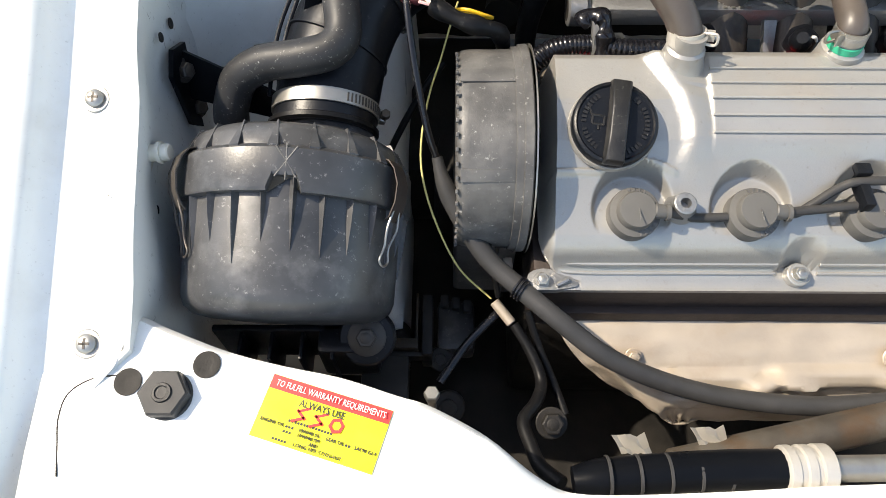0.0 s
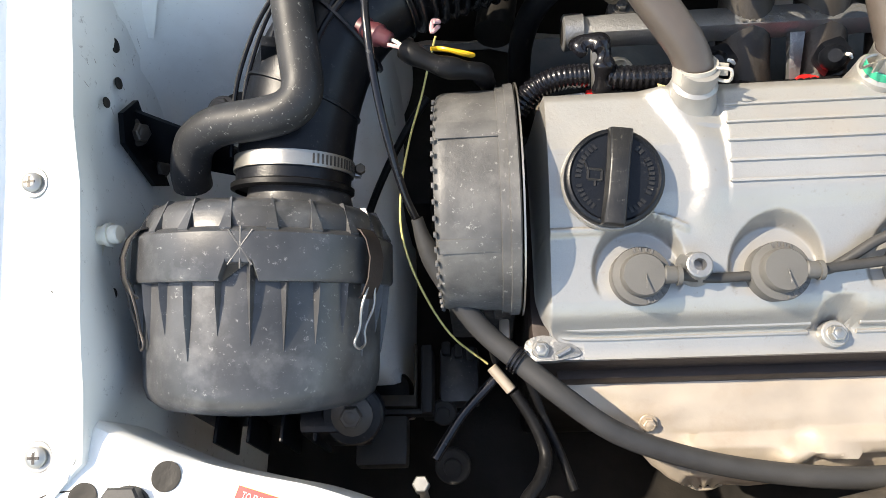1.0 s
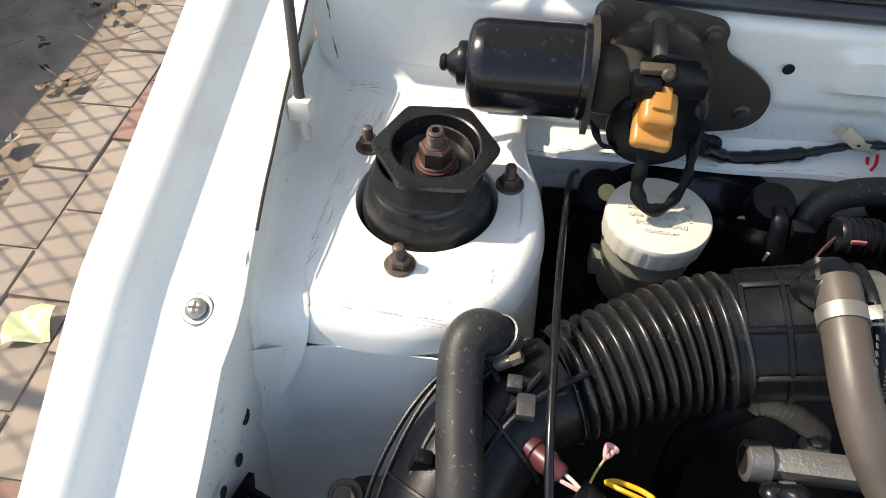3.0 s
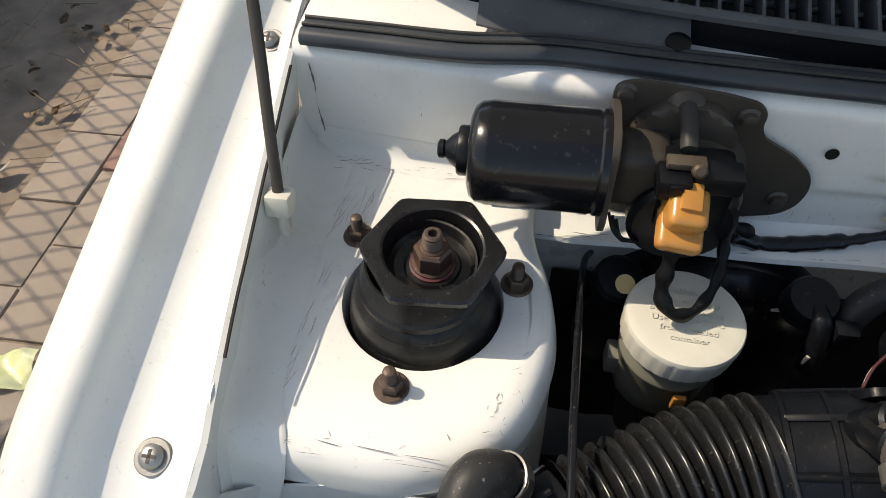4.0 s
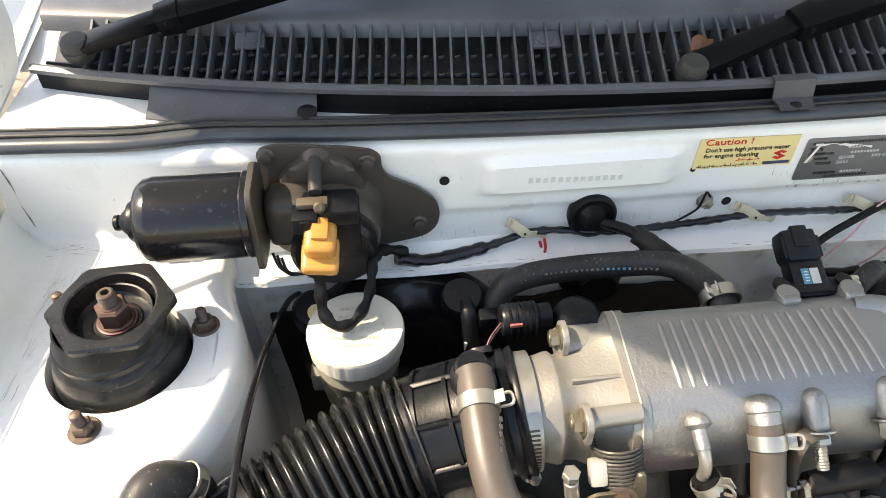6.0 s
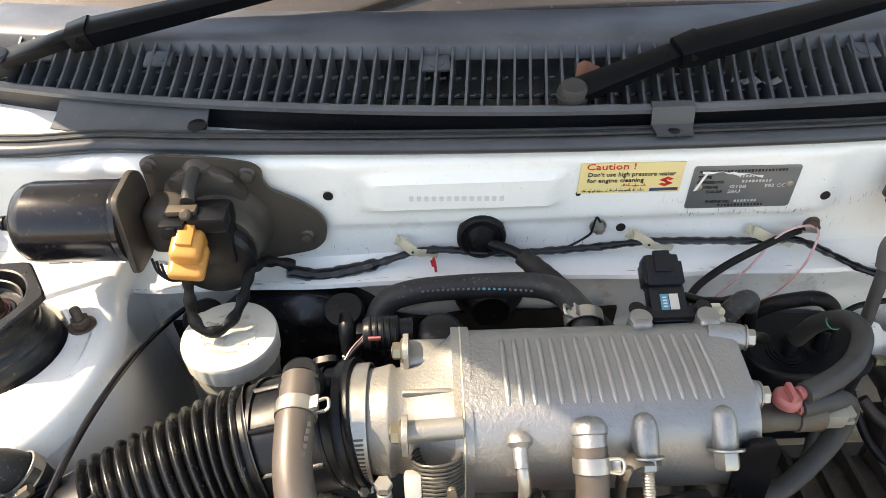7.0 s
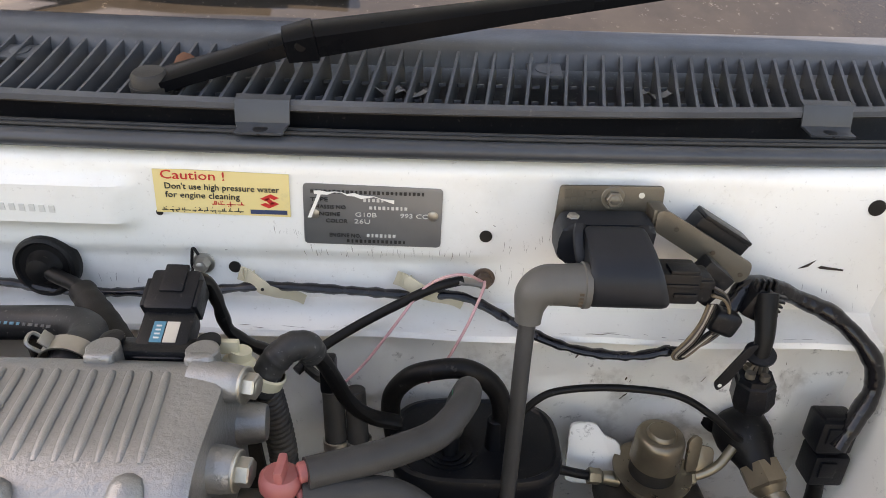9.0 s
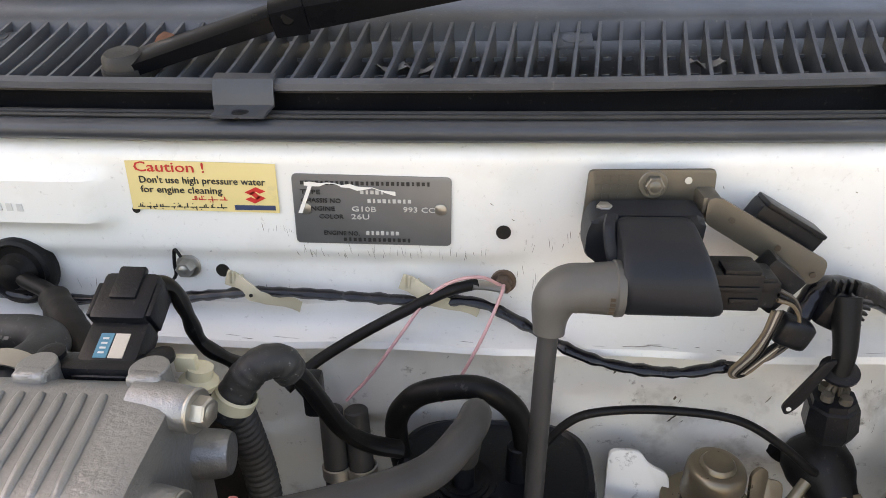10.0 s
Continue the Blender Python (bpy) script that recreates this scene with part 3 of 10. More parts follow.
bm = bmesh.new()
rows = []
for back, drop in ((-0.010, -0.07), (-0.004, -0.02), (-0.002, -0.005), (0.002, -0.001), (0.008, 0.0), (0.05, 0.0), (0.10, 0.0), (0.16, -0.004), (0.22, -0.012), (0.25, -0.03), (0.27, -0.10), (0.28, -0.3)):
    rows.append([(p.x, p.y - back, slam_z(p.x, p.y - back) + drop) for p in line])
sheet(bm, rows, 0.0015)
solid("slam_panel", bm, PAINT, "white painted front slam panel with a curved rear edge", "slam panel", "structure")

# ground: soil to the horizon, a strip of pavers beside the car
bm = bmesh.new()
rows = []
ax = [-60, -20, -8, -4] + [-3.2 + 0.08 * i for i in range(24)] + [-1.0, 0, 2, 8, 20, 60]
ay = [-60, -15, -4, -1, 0.0] + [0.3 + 0.09 * i for i in range(34)] + [4, 8, 20, 60]
for y in ay:
    rows.append([(x, y, -0.012 + (0.02 * noise.noise((x * 2.3, y * 2.3, 0)) + 0.012 * noise.noise((x * 9, y * 9, 3)) if -3.3 < x < -1.32 and 0 < y < 3.6 else 0.0)) for x in ax])
skin(bm, rows, closed=False, cap=False)
solid("ground", bm, SOIL, "bare soil with dry leaves and litter", "ground", "structure")

# open bonnet above, held by the prop rod
HINGE = Vector((0, 0.90, 0.955))
LIFT = radians(62)
bm = bmesh.new()
rows = []
for i in range(12):
    l = 0.035 + 0.945 * i / 11
    c = HINGE + Vector((0, -math.cos(LIFT), math.sin(LIFT))) * l
    n = Vector((0, math.sin(LIFT), math.cos(LIFT)))
    row = []
    for j in range(17):
        x = CENTRE + (-0.70 + 1.40 * j / 16)
        k = (j - 8) / 8
        row.append(c + Vector((x, 0, 0)) + n * (0.03 * (1 - k ** 4)) - n * 0.012 * (i / 11) ** 4)
    rows.append(row)
bonnet = bmesh.new()
sheet(bonnet, rows, 0.012)
solid("bonnet", bonnet, DULL_PAINT, "white bonnet propped open above the engine bay", "bonnet", "structure")

bm = bmesh.new()
sheet(bm, [[(x, y, z) for x in (-0.31, -0.27, -0.22, -0.17, -0.12)] for y, z in ((0.905, 0.8925), (0.93, 0.897), (0.98, 0.910), (1.10, 0.950))], 0.0015)
solid("scuttle_corner", bm, PAINT, "white painted sheet at the scuttle's corner by the hinge", "panel", "structure")

# ---- scuttle: louvred cowl panel, seal, windscreen ----
def cowl_front(x):
    return 0.757 + 0.235 * (x - CENTRE) ** 2 + 0.12 * max(0.0, 0.03 - x) ** 2


def cowl_z(x):
    return 0.921 - 0.012 * (x - CENTRE) ** 2


cowl = thing("cowl_grille", (CENTRE, 0.80, 0.89), "grey-black plastic louvred scuttle panel below the windscreen", "cowl grille")
cx = [-0.215 + 0.0215 * i for i in range(61)]
bm = bmesh.new()
rows = []
for dy, dz in ((0.004, -0.0050), (0.001, -0.0048), (-0.001, -0.004), (-0.0015, 0.0), (0.003, 0.0025), (0.008, 0.001), (0.0105, -0.003), (0.0110, -0.006)):
    rows.append([(x, cowl_front(x) + dy, cowl_z(x) + dz) for x in cx])
part("front_rail", sheet(bm, rows, 0.0015), LOUVRE, cowl)
# recess below the rail, near-black so that its colour carries the shade
bm = bmesh.new()
rows = []
for dy, dz in ((0.0030, -0.0052), (0.0080, -0.0058), (0.0096, -0.009), (0.0098, -0.030), (0.0, -0.029)):
    rows.append([(x, cowl_front(x) + dy, cowl_z(x) + dz) for x in cx])
part("front_channel", sheet(bm, rows, 0.001), BLACK, cowl, "open channel under the rail, its shade put in as black")
bm = bmesh.new()
rows = []
for k, dz in ((0.004, -0.030), (0.05, -0.022), (0.09, -0.008), (0.15, 0.004)):
    rows.append([(x, cowl_front(x) * (1 - k * 6) + (0.757 + 0.19 * (x - CENTRE) ** 2) * k * 6 + k, cowl_z(x) + dz) for x in cx])
part("tray", sheet(bm, rows, 0.0015), DUSTY, cowl, "dark dusty tray under the slats")
bm = bmesh.new()
rows = []
for dy, dz in ((0.080, 0.010), (0.083, 0.022), (0.087, 0.0255), (0.10, 0.029), (0.125, 0.031), (0.150, 0.029), (0.152, 0.02)):
    rows.append([(x, 0.757 + 0.19 * (x - CENTRE) ** 2 + dy, cowl_z(x) + dz) for x in cx])
part("rear_band", sheet(bm, rows, 0.0015), LOUVRE, cowl)

# windscreen, black lower border and inner dash
screen = thing("windscreen", (CENTRE, 0.95, 0.93), "tinted windscreen with dusty black lower border", "windscreen", kind="structure")
bm = bmesh.new()
rows = []
for i in range(9):
    l = 0.95 * i / 8
    rows.append([(x, 0.902 + 0.19 * (x - CENTRE) ** 2 + l * 0.86, 0.944 - 0.012 * (x - CENTRE) ** 2 + l * 0.51) for x in [CENTRE - 0.66 + 0.066 * k for k in range(21)]])
part("pane", sheet(bm, rows, 0.004), GLASS, screen)

# rubber seal along the bulkhead's top
seal = thing("bonnet_seal", (0.3, 0.75, 0.89), "black rubber bonnet seal on the bulkhead's top edge", "seal")
pts = [(x, cowl_front(x) * 0.45 + 0.757 * 0.55 - 0.0135 if x > -0.08 else 0.7609 - 0.0716 * (x + 0.07), 0.8972 - 0.005 * (x - CENTRE) ** 2) for x in [-0.226, -0.20] + [-0.17 + 0.06 * i for i in range(21)]]
part("bulb", tube(bmesh.new(), pts, 0.0074, 12, 4, flat=0.85), SEAL, seal)
bm = bmesh.new()
rows = []
for dy, dz in ((0.0, 0.002), (0.005, 0.0055), (0.011, 0.0062), (0.017, 0.0060), (0.0185, 0.001)):
    rows.append([(p[0], p[1] + dy, p[2] + dz) for p in pts])
part("flap", sheet(bm, rows, 0.0012), SEAL, seal)
for dy, dz, r in ((0.0045, 0.0068, 0.0014), (0.0135, 0.0066, 0.0016)):
    part("lip_bead", tube(bmesh.new(), [(p[0], p[1] + dy, p[2] + dz) for p in pts], r, 8, 4), GREY_RUBBER, seal)


def slivers(name, parent, spots, mat, seed, lengths, width, way, spread, lay):
    """Hairline scratches and brush marks lying on a panel: one mesh of thin flat slivers."""
    rnd = random.Random(seed)
    b = bmesh.new()
    for cx, cy, count, rx, ry in spots:
        for _ in range(count):
            x, y = cx + rnd.uniform(-rx, rx), cy + rnd.uniform(-ry, ry)
            a = radians(way + rnd.uniform(-spread, spread))
            l, w = rnd.uniform(*lengths), width * rnd.uniform(0.4, 1.2)
            d, s = Vector((math.cos(a), math.sin(a))), Vector((-math.sin(a), math.cos(a)))
            pts = [(-0.5, 0.0), (-0.2, 0.5), (0.25, 0.35), (0.5, 0.0), (0.2, -0.5), (-0.3, -0.3)]
            b.faces.new([b.verts.new(lay(x + d.x * l * p + s.x * w * q, y + d.y * l * p + s.y * w * q)) for p, q in pts])
    ob = part(name, b, mat, parent)
    return tagged(ob, kind="stuff")


def on_tower(x, y):
    return (x, y, tower_top(x, y) + 0.0005)


def on_wall(x, z):
    return (x, firewall_y(x, z) - 0.0005, z)


def on_wing(y, z):
    return (lip_x(y) + 0.006, y, z)


# sealant brush marks and scratches on the tower, the bulkhead and the inner wing
slivers("sealant_stroke", strut_tower, [(-0.194, 0.60, 26, 0.008, 0.045), (-0.184, 0.695, 34, 0.014, 0.024), (-0.196, 0.55, 14, 0.004, 0.03)], SCUFF, 3, (0.006, 0.026), 0.00028, 80, 12, on_tower)
slivers("scratch", strut_tower, [(-0.060, 0.553, 14, 0.012, 0.014), (-0.11, 0.530, 6, 0.05, 0.006), (-0.05, 0.585, 6, 0.005, 0.02)], SCUFF, 4, (0.001, 0.006), 0.0005, 60, 70, on_tower)
slivers("edge_crack", strut_tower, [(-0.195, 0.5205, 12, 0.01, 0.003), (-0.12, 0.518, 10, 0.05, 0.004)], SCUFF, 6, (0.008, 0.03), 0.0005, 0, 8, on_tower)
slivers("chip", fender_left, [(-0.231, 0.45, 12, 0.006, 0.25), (-0.30, 0.5, 6, 0.012, 0.3)], SCUFF, 8, (0.001, 0.005), 0.0005, 85, 25, lambda x, y: (x, y, channel_z(y) + (0.0265 if x < -0.28 else 0.0055 if x > -0.2265 else 0.0022)))
slivers("scratch", inner_wing, [(0.66, 0.82, 14, 0.05, 0.02), (0.45, 0.76, 12, 0.05, 0.03), (0.38, 0.70, 8, 0.08, 0.03)], SCUFF, 9, (0.002, 0.012), 0.0006, 70, 30, on_wing)
upper_wall, lower_wall = bpy.data.objects["wall_firewall_upper"], bpy.data.objects["wall_firewall_lower"]
slivers("grime_streak", upper_wall, [(0.52, 0.820, 40, 0.06, 0.003), (0.60, 0.803, 8, 0.02, 0.008), (0.612, 0.826, 7, 0.012, 0.004), (0.84, 0.795, 5, 0.03, 0.012)], SCUFF, 11, (0.003, 0.009), 0.0003, 90, 14, on_wall)
slivers("chip", upper_wall, [(0.0, 0.83, 14, 0.15, 0.03), (0.45, 0.80, 14, 0.35, 0.02), (0.70, 0.86, 8, 0.15, 0.02)], SCUFF, 12, (0.001, 0.003), 0.0006, 0, 90, on_wall)
slivers("chip", bpy.data.objects["trim_flange"], [(0.40, 0.7225, 40, 0.45, 0.002), (0.02, 0.7225, 20, 0.10, 0.003)], SCUFF, 13, (0.002, 0.016), 0.0008, 0, 10, lambda x, y: (x, y, FLANGE_Z + 0.0022 + 0.0012 * math.sin(x * 40)))
slivers("grime_streak", lower_wall, [(0.69, 0.742, 16, 0.05, 0.004), (0.84, 0.73, 14, 0.03, 0.03), (0.78, 0.705, 8, 0.02, 0.02)], SCUFF, 14, (0.002, 0.008), 0.0008, 75, 30, lambda x, z: (x, lower_y(x, z) - 0.0012, z))
slivers("grime_smudge", lower_wall, [(0.698, 0.708, 26, 0.012, 0.014), (0.805, 0.705, 26, 0.022, 0.026), (0.852, 0.742, 26, 0.012, 0.018), (0.665, 0.742, 14, 0.035, 0.004), (0.60, 0.75, 10, 0.05, 0.006)], GREY_CAST, 31, (0.002, 0.010), 0.0016, 60, 50, lambda x, z: (x, lower_y(x, z) - 0.0014, z))
slivers("grime_streak", upper_wall, [(0.47, 0.835, 26, 0.035, 0.002), (0.655, 0.835, 16, 0.03, 0.004), (0.36, 0.79, 12, 0.10, 0.003), (0.10, 0.785, 18, 0.08, 0.006)], SCUFF, 33, (0.002, 0.010), 0.00035, 88, 16, on_wall)


solid("corner_seam", tube(bmesh.new(), [(-0.223, firewall_y(-0.223, 0.874) - 0.001, 0.876), (-0.2215, firewall_y(-0.22, 0.86) - 0.0008, 0.858), (-0.222, firewall_y(-0.22, 0.84) - 0.0008, 0.838), (-0.2195, firewall_y(-0.22, 0.82) - 0.0008, 0.812), (-0.217, firewall_y(-0.22, 0.79) - 0.0008, 0.786)], 0.0007, 6, 9, radius=lambda s: max(0.05, 0.35 + 0.6 * math.sin(s * 13) + 0.3 * math.sin(s * 57))), SCUFF, "dark cracked sealant seam in the bulkhead's corner", "seam", "structure")
solid("panel_seam", tube(bmesh.new(), [(-0.2080, 0.1510, slam_z(-0.208, 0.151) + 0.0014), (-0.228, 0.148, slam_z(-0.228, 0.148) + 0.0014), (-0.2420, 0.138, slam_z(-0.242, 0.138) + 0.0014), (-0.2450, 0.122, slam_z(-0.245, 0.122) + 0.0014), (-0.2420, 0.105, slam_z(-0.242, 0.105) + 0.0014), (-0.238, 0.085, slam_z(-0.238, 0.085) + 0.0014)], 0.0006, 6, 6), GRIME, "dark open seam between the wing and the slam panel", "seam", "structure")


rows = []
for i in range(20):
    x = -0.226 + 0.0092 * i
    back, top = firewall_y(x, 0.81), tower_top(x, 0.74)
    rows.append([(x, back - a, top + dz + 0.0006 * noise.noise((x * 60, dz * 90, 2))) for a, dz in ((0.0004, 0.020), (0.0016, 0.011), (0.005, 0.0048), (0.010, 0.0020), (0.017, 0.0006), (0.021, -0.0012))])
tower_fillet = solid("trim_tower_fillet", sheet(bmesh.new(), rows, 0.001), PAINT, "white sealed fillet between the strut tower and the bulkhead", "fillet", "structure")
slivers("brush_mark", tower_fillet, [(-0.15, 0.746, 26, 0.06, 0.006), (-0.19, 0.752, 14, 0.025, 0.004)], SCUFF, 21, (0.003, 0.014), 0.0004, 0, 14, lambda x, y: (x, y, tower_top(x, 0.74) + 0.0016 + 0.35 * max(0.0, y - firewall_y(x, 0.81) + 0.012)))
# added dark sheet: puts the shaded depth behind the engine into colour
rows = []
for i in range(15):
    z = 0.712 - 0.021 * i
    rows.append([(-0.03 + 0.0185 * j, 0.735 + 0.03 * smooth((0.72 - z) / 0.2) + 0.0025 * noise.noise((j * 0.7, z * 30, 0)), z + 0.006 * noise.noise((j * 0.4, i * 0.3, 5))) for j in range(25)])
solid("felt_pad", sheet(bmesh.new(), rows, 0.004), DARK_BACKING, "dark brown sheet added to darken the depth behind the engine", "felt pad", "structure")

# ---- left side things ----
def strut_mount():
    t = thing("strut_mount", (-0.12, 0.628, 0.78), "black strut mount with hexagonal plate and rusty centre nut", "strut mount")
    c = Vector((-0.120, 0.628, 0.0))
    b = bmesh.new()
    lathe(b, c + Vector((0, 0, 0.74)), (0, 0, 1), [(0, 0.050), (0.035, 0.0505), (0.050, 0.0495), (0.054, 0.0478), (0.058, 0.0480), (0.064, 0.0462), (0.068, 0.0440), (0.0705, 0.0442), (0.074, 0.0425), (0.076, 0.0405), (0.080, 0.0402), (0.0815, 0.0410), (0.0835, 0.0392), (0.0865, 0.0385), (0.092, 0.0365), (0.0980, 0.0350), (0.0975, 0.0336), (0.076, 0.0336), (0.070, 0.0005)], 56)
    part("rubber_bearing", b, BEARING, t, "dusty ribbed rubber bearing", sharp=20)
    p = bmesh.new()
    h = Vector((-0.1135, 0.634, 0.8425))
    n = Vector((0.03, -0.04, 1)).normalized()
    a, u, v = frame_of(n)
    rings = []
    for r, z, hexed in ((0.0435, -0.005, 1), (0.0455, -0.003, 1), (0.0455, 0.0005, 1), (0.0440, 0.002, 1), (0.0325, 0.002, 0), (0.0310, 0.0012, 0), (0.0300, -0.003, 0), (0.0290, -0.008, 0), (0.0275, -0.0130, 0), (0.0245, -0.0160, 0), (0.0185, -0.0168, 0), (0.0172, -0.0155, 0), (0.0005, -0.0155, 0)):
        ring = []
        for i in range(72):
            w = 2 * math.pi * i / 72 + radians(35)
            k = r
            if hexed:
                k = r * min(1.0, 0.885 / math.cos((w - radians(35) + math.pi / 6) % (math.pi / 3) - math.pi / 6))
            ring.append(h + a * z + (u * math.cos(w) + v * math.sin(w)) * k)
        rings.append(ring)
    skin(p, rings, cap=False)
    part("hex_plate", p, PLATE, t, "worn black hexagonal plate", sharp=24)
    part("red_ring", lathe(bmesh.new(), h - a * 0.0156, a, [(0, 0.0150), (0.0012, 0.0148), (0.0016, 0.0135)], 24), MAROON, t, "red paint mark round the nut")
    nut = bmesh.new()
    lathe(nut, h - a * 0.0148, a, [(0, 0.0132), (0.0018, 0.0130), (0.0028, 0.0118)], 24)
    hexagon(nut, h - a * 0.0125, a, 0.0122, 0.0150)
    rod(nut, h + a * 0.001, h + a * 0.0042, 0.0080, seg=18)
    part("nut", nut, RED_RUST, t, "rusty centre nut with a red paint mark")
    s = bmesh.new()
    prof = []
    for i in range(10):
        prof += [(0.0018 * i, 0.0066), (0.0018 * i + 0.0009, 0.0057)]
    prof += [(0.0185, 0.006), (0.0195, 0.0048), (0.0195, 0.003), (0.015, 0.0028), (0.015, 0.0003)]
    part("piston_rod", lathe(s, h - a * 0.0040, a, prof, 18), RUST, t)
    return t


strut_mount()
for c in ((-0.174, 0.676), (-0.1285, 0.561), (-0.0595, 0.6495)):
    bolt("strut_nut", (c[0], c[1], tower_top(*c)), (0, 0, 1), 0.0076, RUST, "rusty flange nut on a strut stud", h=0.0075, stud=0.012, category="nut", group="strut nuts")

# screws in the gutter
for x, y in ((-0.234, 0.171), (-0.243, 0.337), (-0.240, 0.491), (-0.255, 0.782)):
    screw((x, y, channel_z(y) + 0.0002), (0, -0.35, 0.94), 0.0068)


def wiper_motor():
    t = thing("wiper_motor", (0.0, 0.735, 0.80), "gloss black wiper motor on a dark steel plate", "wiper motor")
    y, z = 0.700, 0.866
    b = lathe(bmesh.new(), (-0.0985, y, z), (1, 0, 0), [(0, 0.024), (0.002, 0.0295), (0.006, 0.0325), (0.012, 0.0335), (0.012, 0.0338), (0.078, 0.0338), (0.080, 0.0332), (0.0815, 0.0345), (0.086, 0.0345)], 48)
    part("motor_can", b, GLOSS, t)
    b = lathe(bmesh.new(), (-0.1195, y, z), (1, 0, 0), [(0, 0.0045), (0.0012, 0.0062), (0.004, 0.0064), (0.005, 0.0055), (0.006, 0.0062), (0.009, 0.0095), (0.013, 0.012), (0.0135, 0.0155), (0.015, 0.0165), (0.020, 0.0165), (0.023, 0.0160)], 32)
    part("end_cap", b, BLACK, t)
    f = bmesh.new()
    prism(f, rounded([(-0.031, -0.036), (0.012, -0.040), (0.030, -0.026), (0.034, 0.022), (0.020, 0.0365), (-0.024, 0.0345)], 0.010), (-0.0125, y, z), (0, 1, 0), (0, 0, 1), 0.0045, 0.001)
    part("flange", f, DARK_STEEL, t, "dark cast flange")
    g = bmesh.new()
    lathe(g, (0.047, 0.742, 0.830), (0, -1, 0), [(0, 0.043), (0.006, 0.0425), (0.012, 0.0385), (0.022, 0.0370), (0.034, 0.0365), (0.038, 0.034), (0.040, 0.0)], 44)
    box(g, (0.012, 0.716, 0.850), (0.038, 0.036, 0.046), 0.010, seg=3)
    part("gearbox", g, DARK_STEEL, t, "dark brown cast gearbox")
    g = bmesh.new()
    prism(g, rounded([(-0.028, 0.022), (-0.006, 0.040), (0.030, 0.038), (0.048, 0.010), (0.030, -0.006), (-0.020, -0.004)], 0.012), (0.030, 0.7385, 0.852), (1, 0, 0), (0, 0, 1), 0.010, 0.006)
    part("pressed_bulge", g, DARK_STEEL, t)
    cap = bmesh.new()
    lathe(cap, (0.045, 0.702, 0.824), (0, -1, 0), [(0, 0.036), (0.008, 0.036), (0.012, 0.032), (0.013, 0.02), (0.012, 0.0)], 36)
    part("gear_cover", cap, BLACK, t)
    p = bmesh.new()
    o = [(-0.010, 0.898), (0.004, 0.902), (0.060, 0.896), (0.082, 0.891), (0.089, 0.884), (0.088, 0.874), (0.093, 0.864), (0.118, 0.850), (0.133, 0.836), (0.137, 0.822), (0.134, 0.806), (0.124, 0.796), (0.108, 0.792), (0.080, 0.787), (0.040, 0.780), (0.0, 0.785), (-0.012, 0.80)]
    prism(p, rounded([(a, b - 0.85) for a, b in o], 0.008), (0, 0.742, 0.85), (1, 0, 0), (0, 0, 1), 0.0035, 0.0008)
    lathe(p, (0.036, 0.739, 0.884), (0, -1, 0), [(0, 0.014), (0.004, 0.0125), (0.008, 0.009), (0.0095, 0.0)], 28)
    plate = part("mounting_plate", p, DARK_STEEL, t, "dark brown steel mounting plate")
    for bx, bz in ((0.077, 0.881), (0.118, 0.812), (-0.003, 0.893)):
        b = bmesh.new()
        lathe(b, (bx, 0.739, bz), (0, -1, 0), [(0, 0.0075), (0.0015, 0.0075), (0.003, 0.0055), (0.0065, 0.005), (0.007, 0.0035)], 12)
        part("plate_bolt", b, DARK_STEEL, plate)
    k = bmesh.new()
    tube(k, [(0.036, 0.732, 0.890), (0.036, 0.716, 0.888), (0.036, 0.700, 0.882)], 0.0055, 12)
    part("vent_pipe", k, GREY_RUBBER, t)
    br = bmesh.new()
    box(br, (0.034, 0.690, 0.8805), (0.024, 0.010, 0.005), 0.0015)
    part("clip_plate", br, GREY_CAST, t)
    c = bmesh.new()
    box(c, (0.028, 0.684, 0.870), (0.020, 0.020, 0.015), 0.002)
    box(c, (0.054, 0.688, 0.872), (0.030, 0.018, 0.014), 0.002)
    box(c, (0.028, 0.6735, 0.872), (0.007, 0.003, 0.008), 0.0006)
    box(c, (0.046, 0.700, 0.850), (0.045, 0.03, 0.05), 0.006)
    part("connector_body", c, BLACK, t)
    s = bmesh.new()
    lathe(s, (0.040, 0.682, 0.882), (0, -0.8, 0.6), [(0, 0.0045), (0.004, 0.0045), (0.0055, 0.0028)], 14)
    part("screw_head", s, GREY_CAST, t)
    # amber plug
    m = Matrix.Rotation(radians(8), 4, "Y") @ Matrix.Rotation(radians(24), 4, "X")
    a = bmesh.new()
    box(a, (0.0375, 0.673, 0.856), (0.025, 0.028, 0.024), 0.007, m, 4)
    box(a, (0.0365, 0.667, 0.846), (0.029, 0.030, 0.012), 0.0055, m, 4)
    box(a, (0.0385, 0.672, 0.8695), (0.013, 0.018, 0.005), 0.0018, m)
    part("plug", a, AMBER, t, "amber plastic plug")
    # taped leads
    w = tube(bmesh.new(), [(0.035, 0.662, 0.838), (0.034, 0.656, 0.824), (0.034, 0.648, 0.804), (0.042, 0.641, 0.794), (0.055, 0.644, 0.791), (0.066, 0.655, 0.797), (0.072, 0.668, 0.806), (0.076, 0.690, 0.815), (0.085, 0.715, 0.803), (0.105, 0.722, 0.792)], 0.0056, 10, 8, radius=lambda s: 0.9 + 0.16 * math.sin(s * 60), flat=0.7)
    part("taped_lead", w, RUBBER, t)
    for d in (0, 0.003, 0.006):
        w = bmesh.new()
        tube(w, [(-0.004 + d, 0.690, 0.832 - d), (0.000 + d, 0.684, 0.822 - d), (0.008 + d, 0.684, 0.812), (0.014 + d, 0.69, 0.806)], 0.0012, 6, 4)
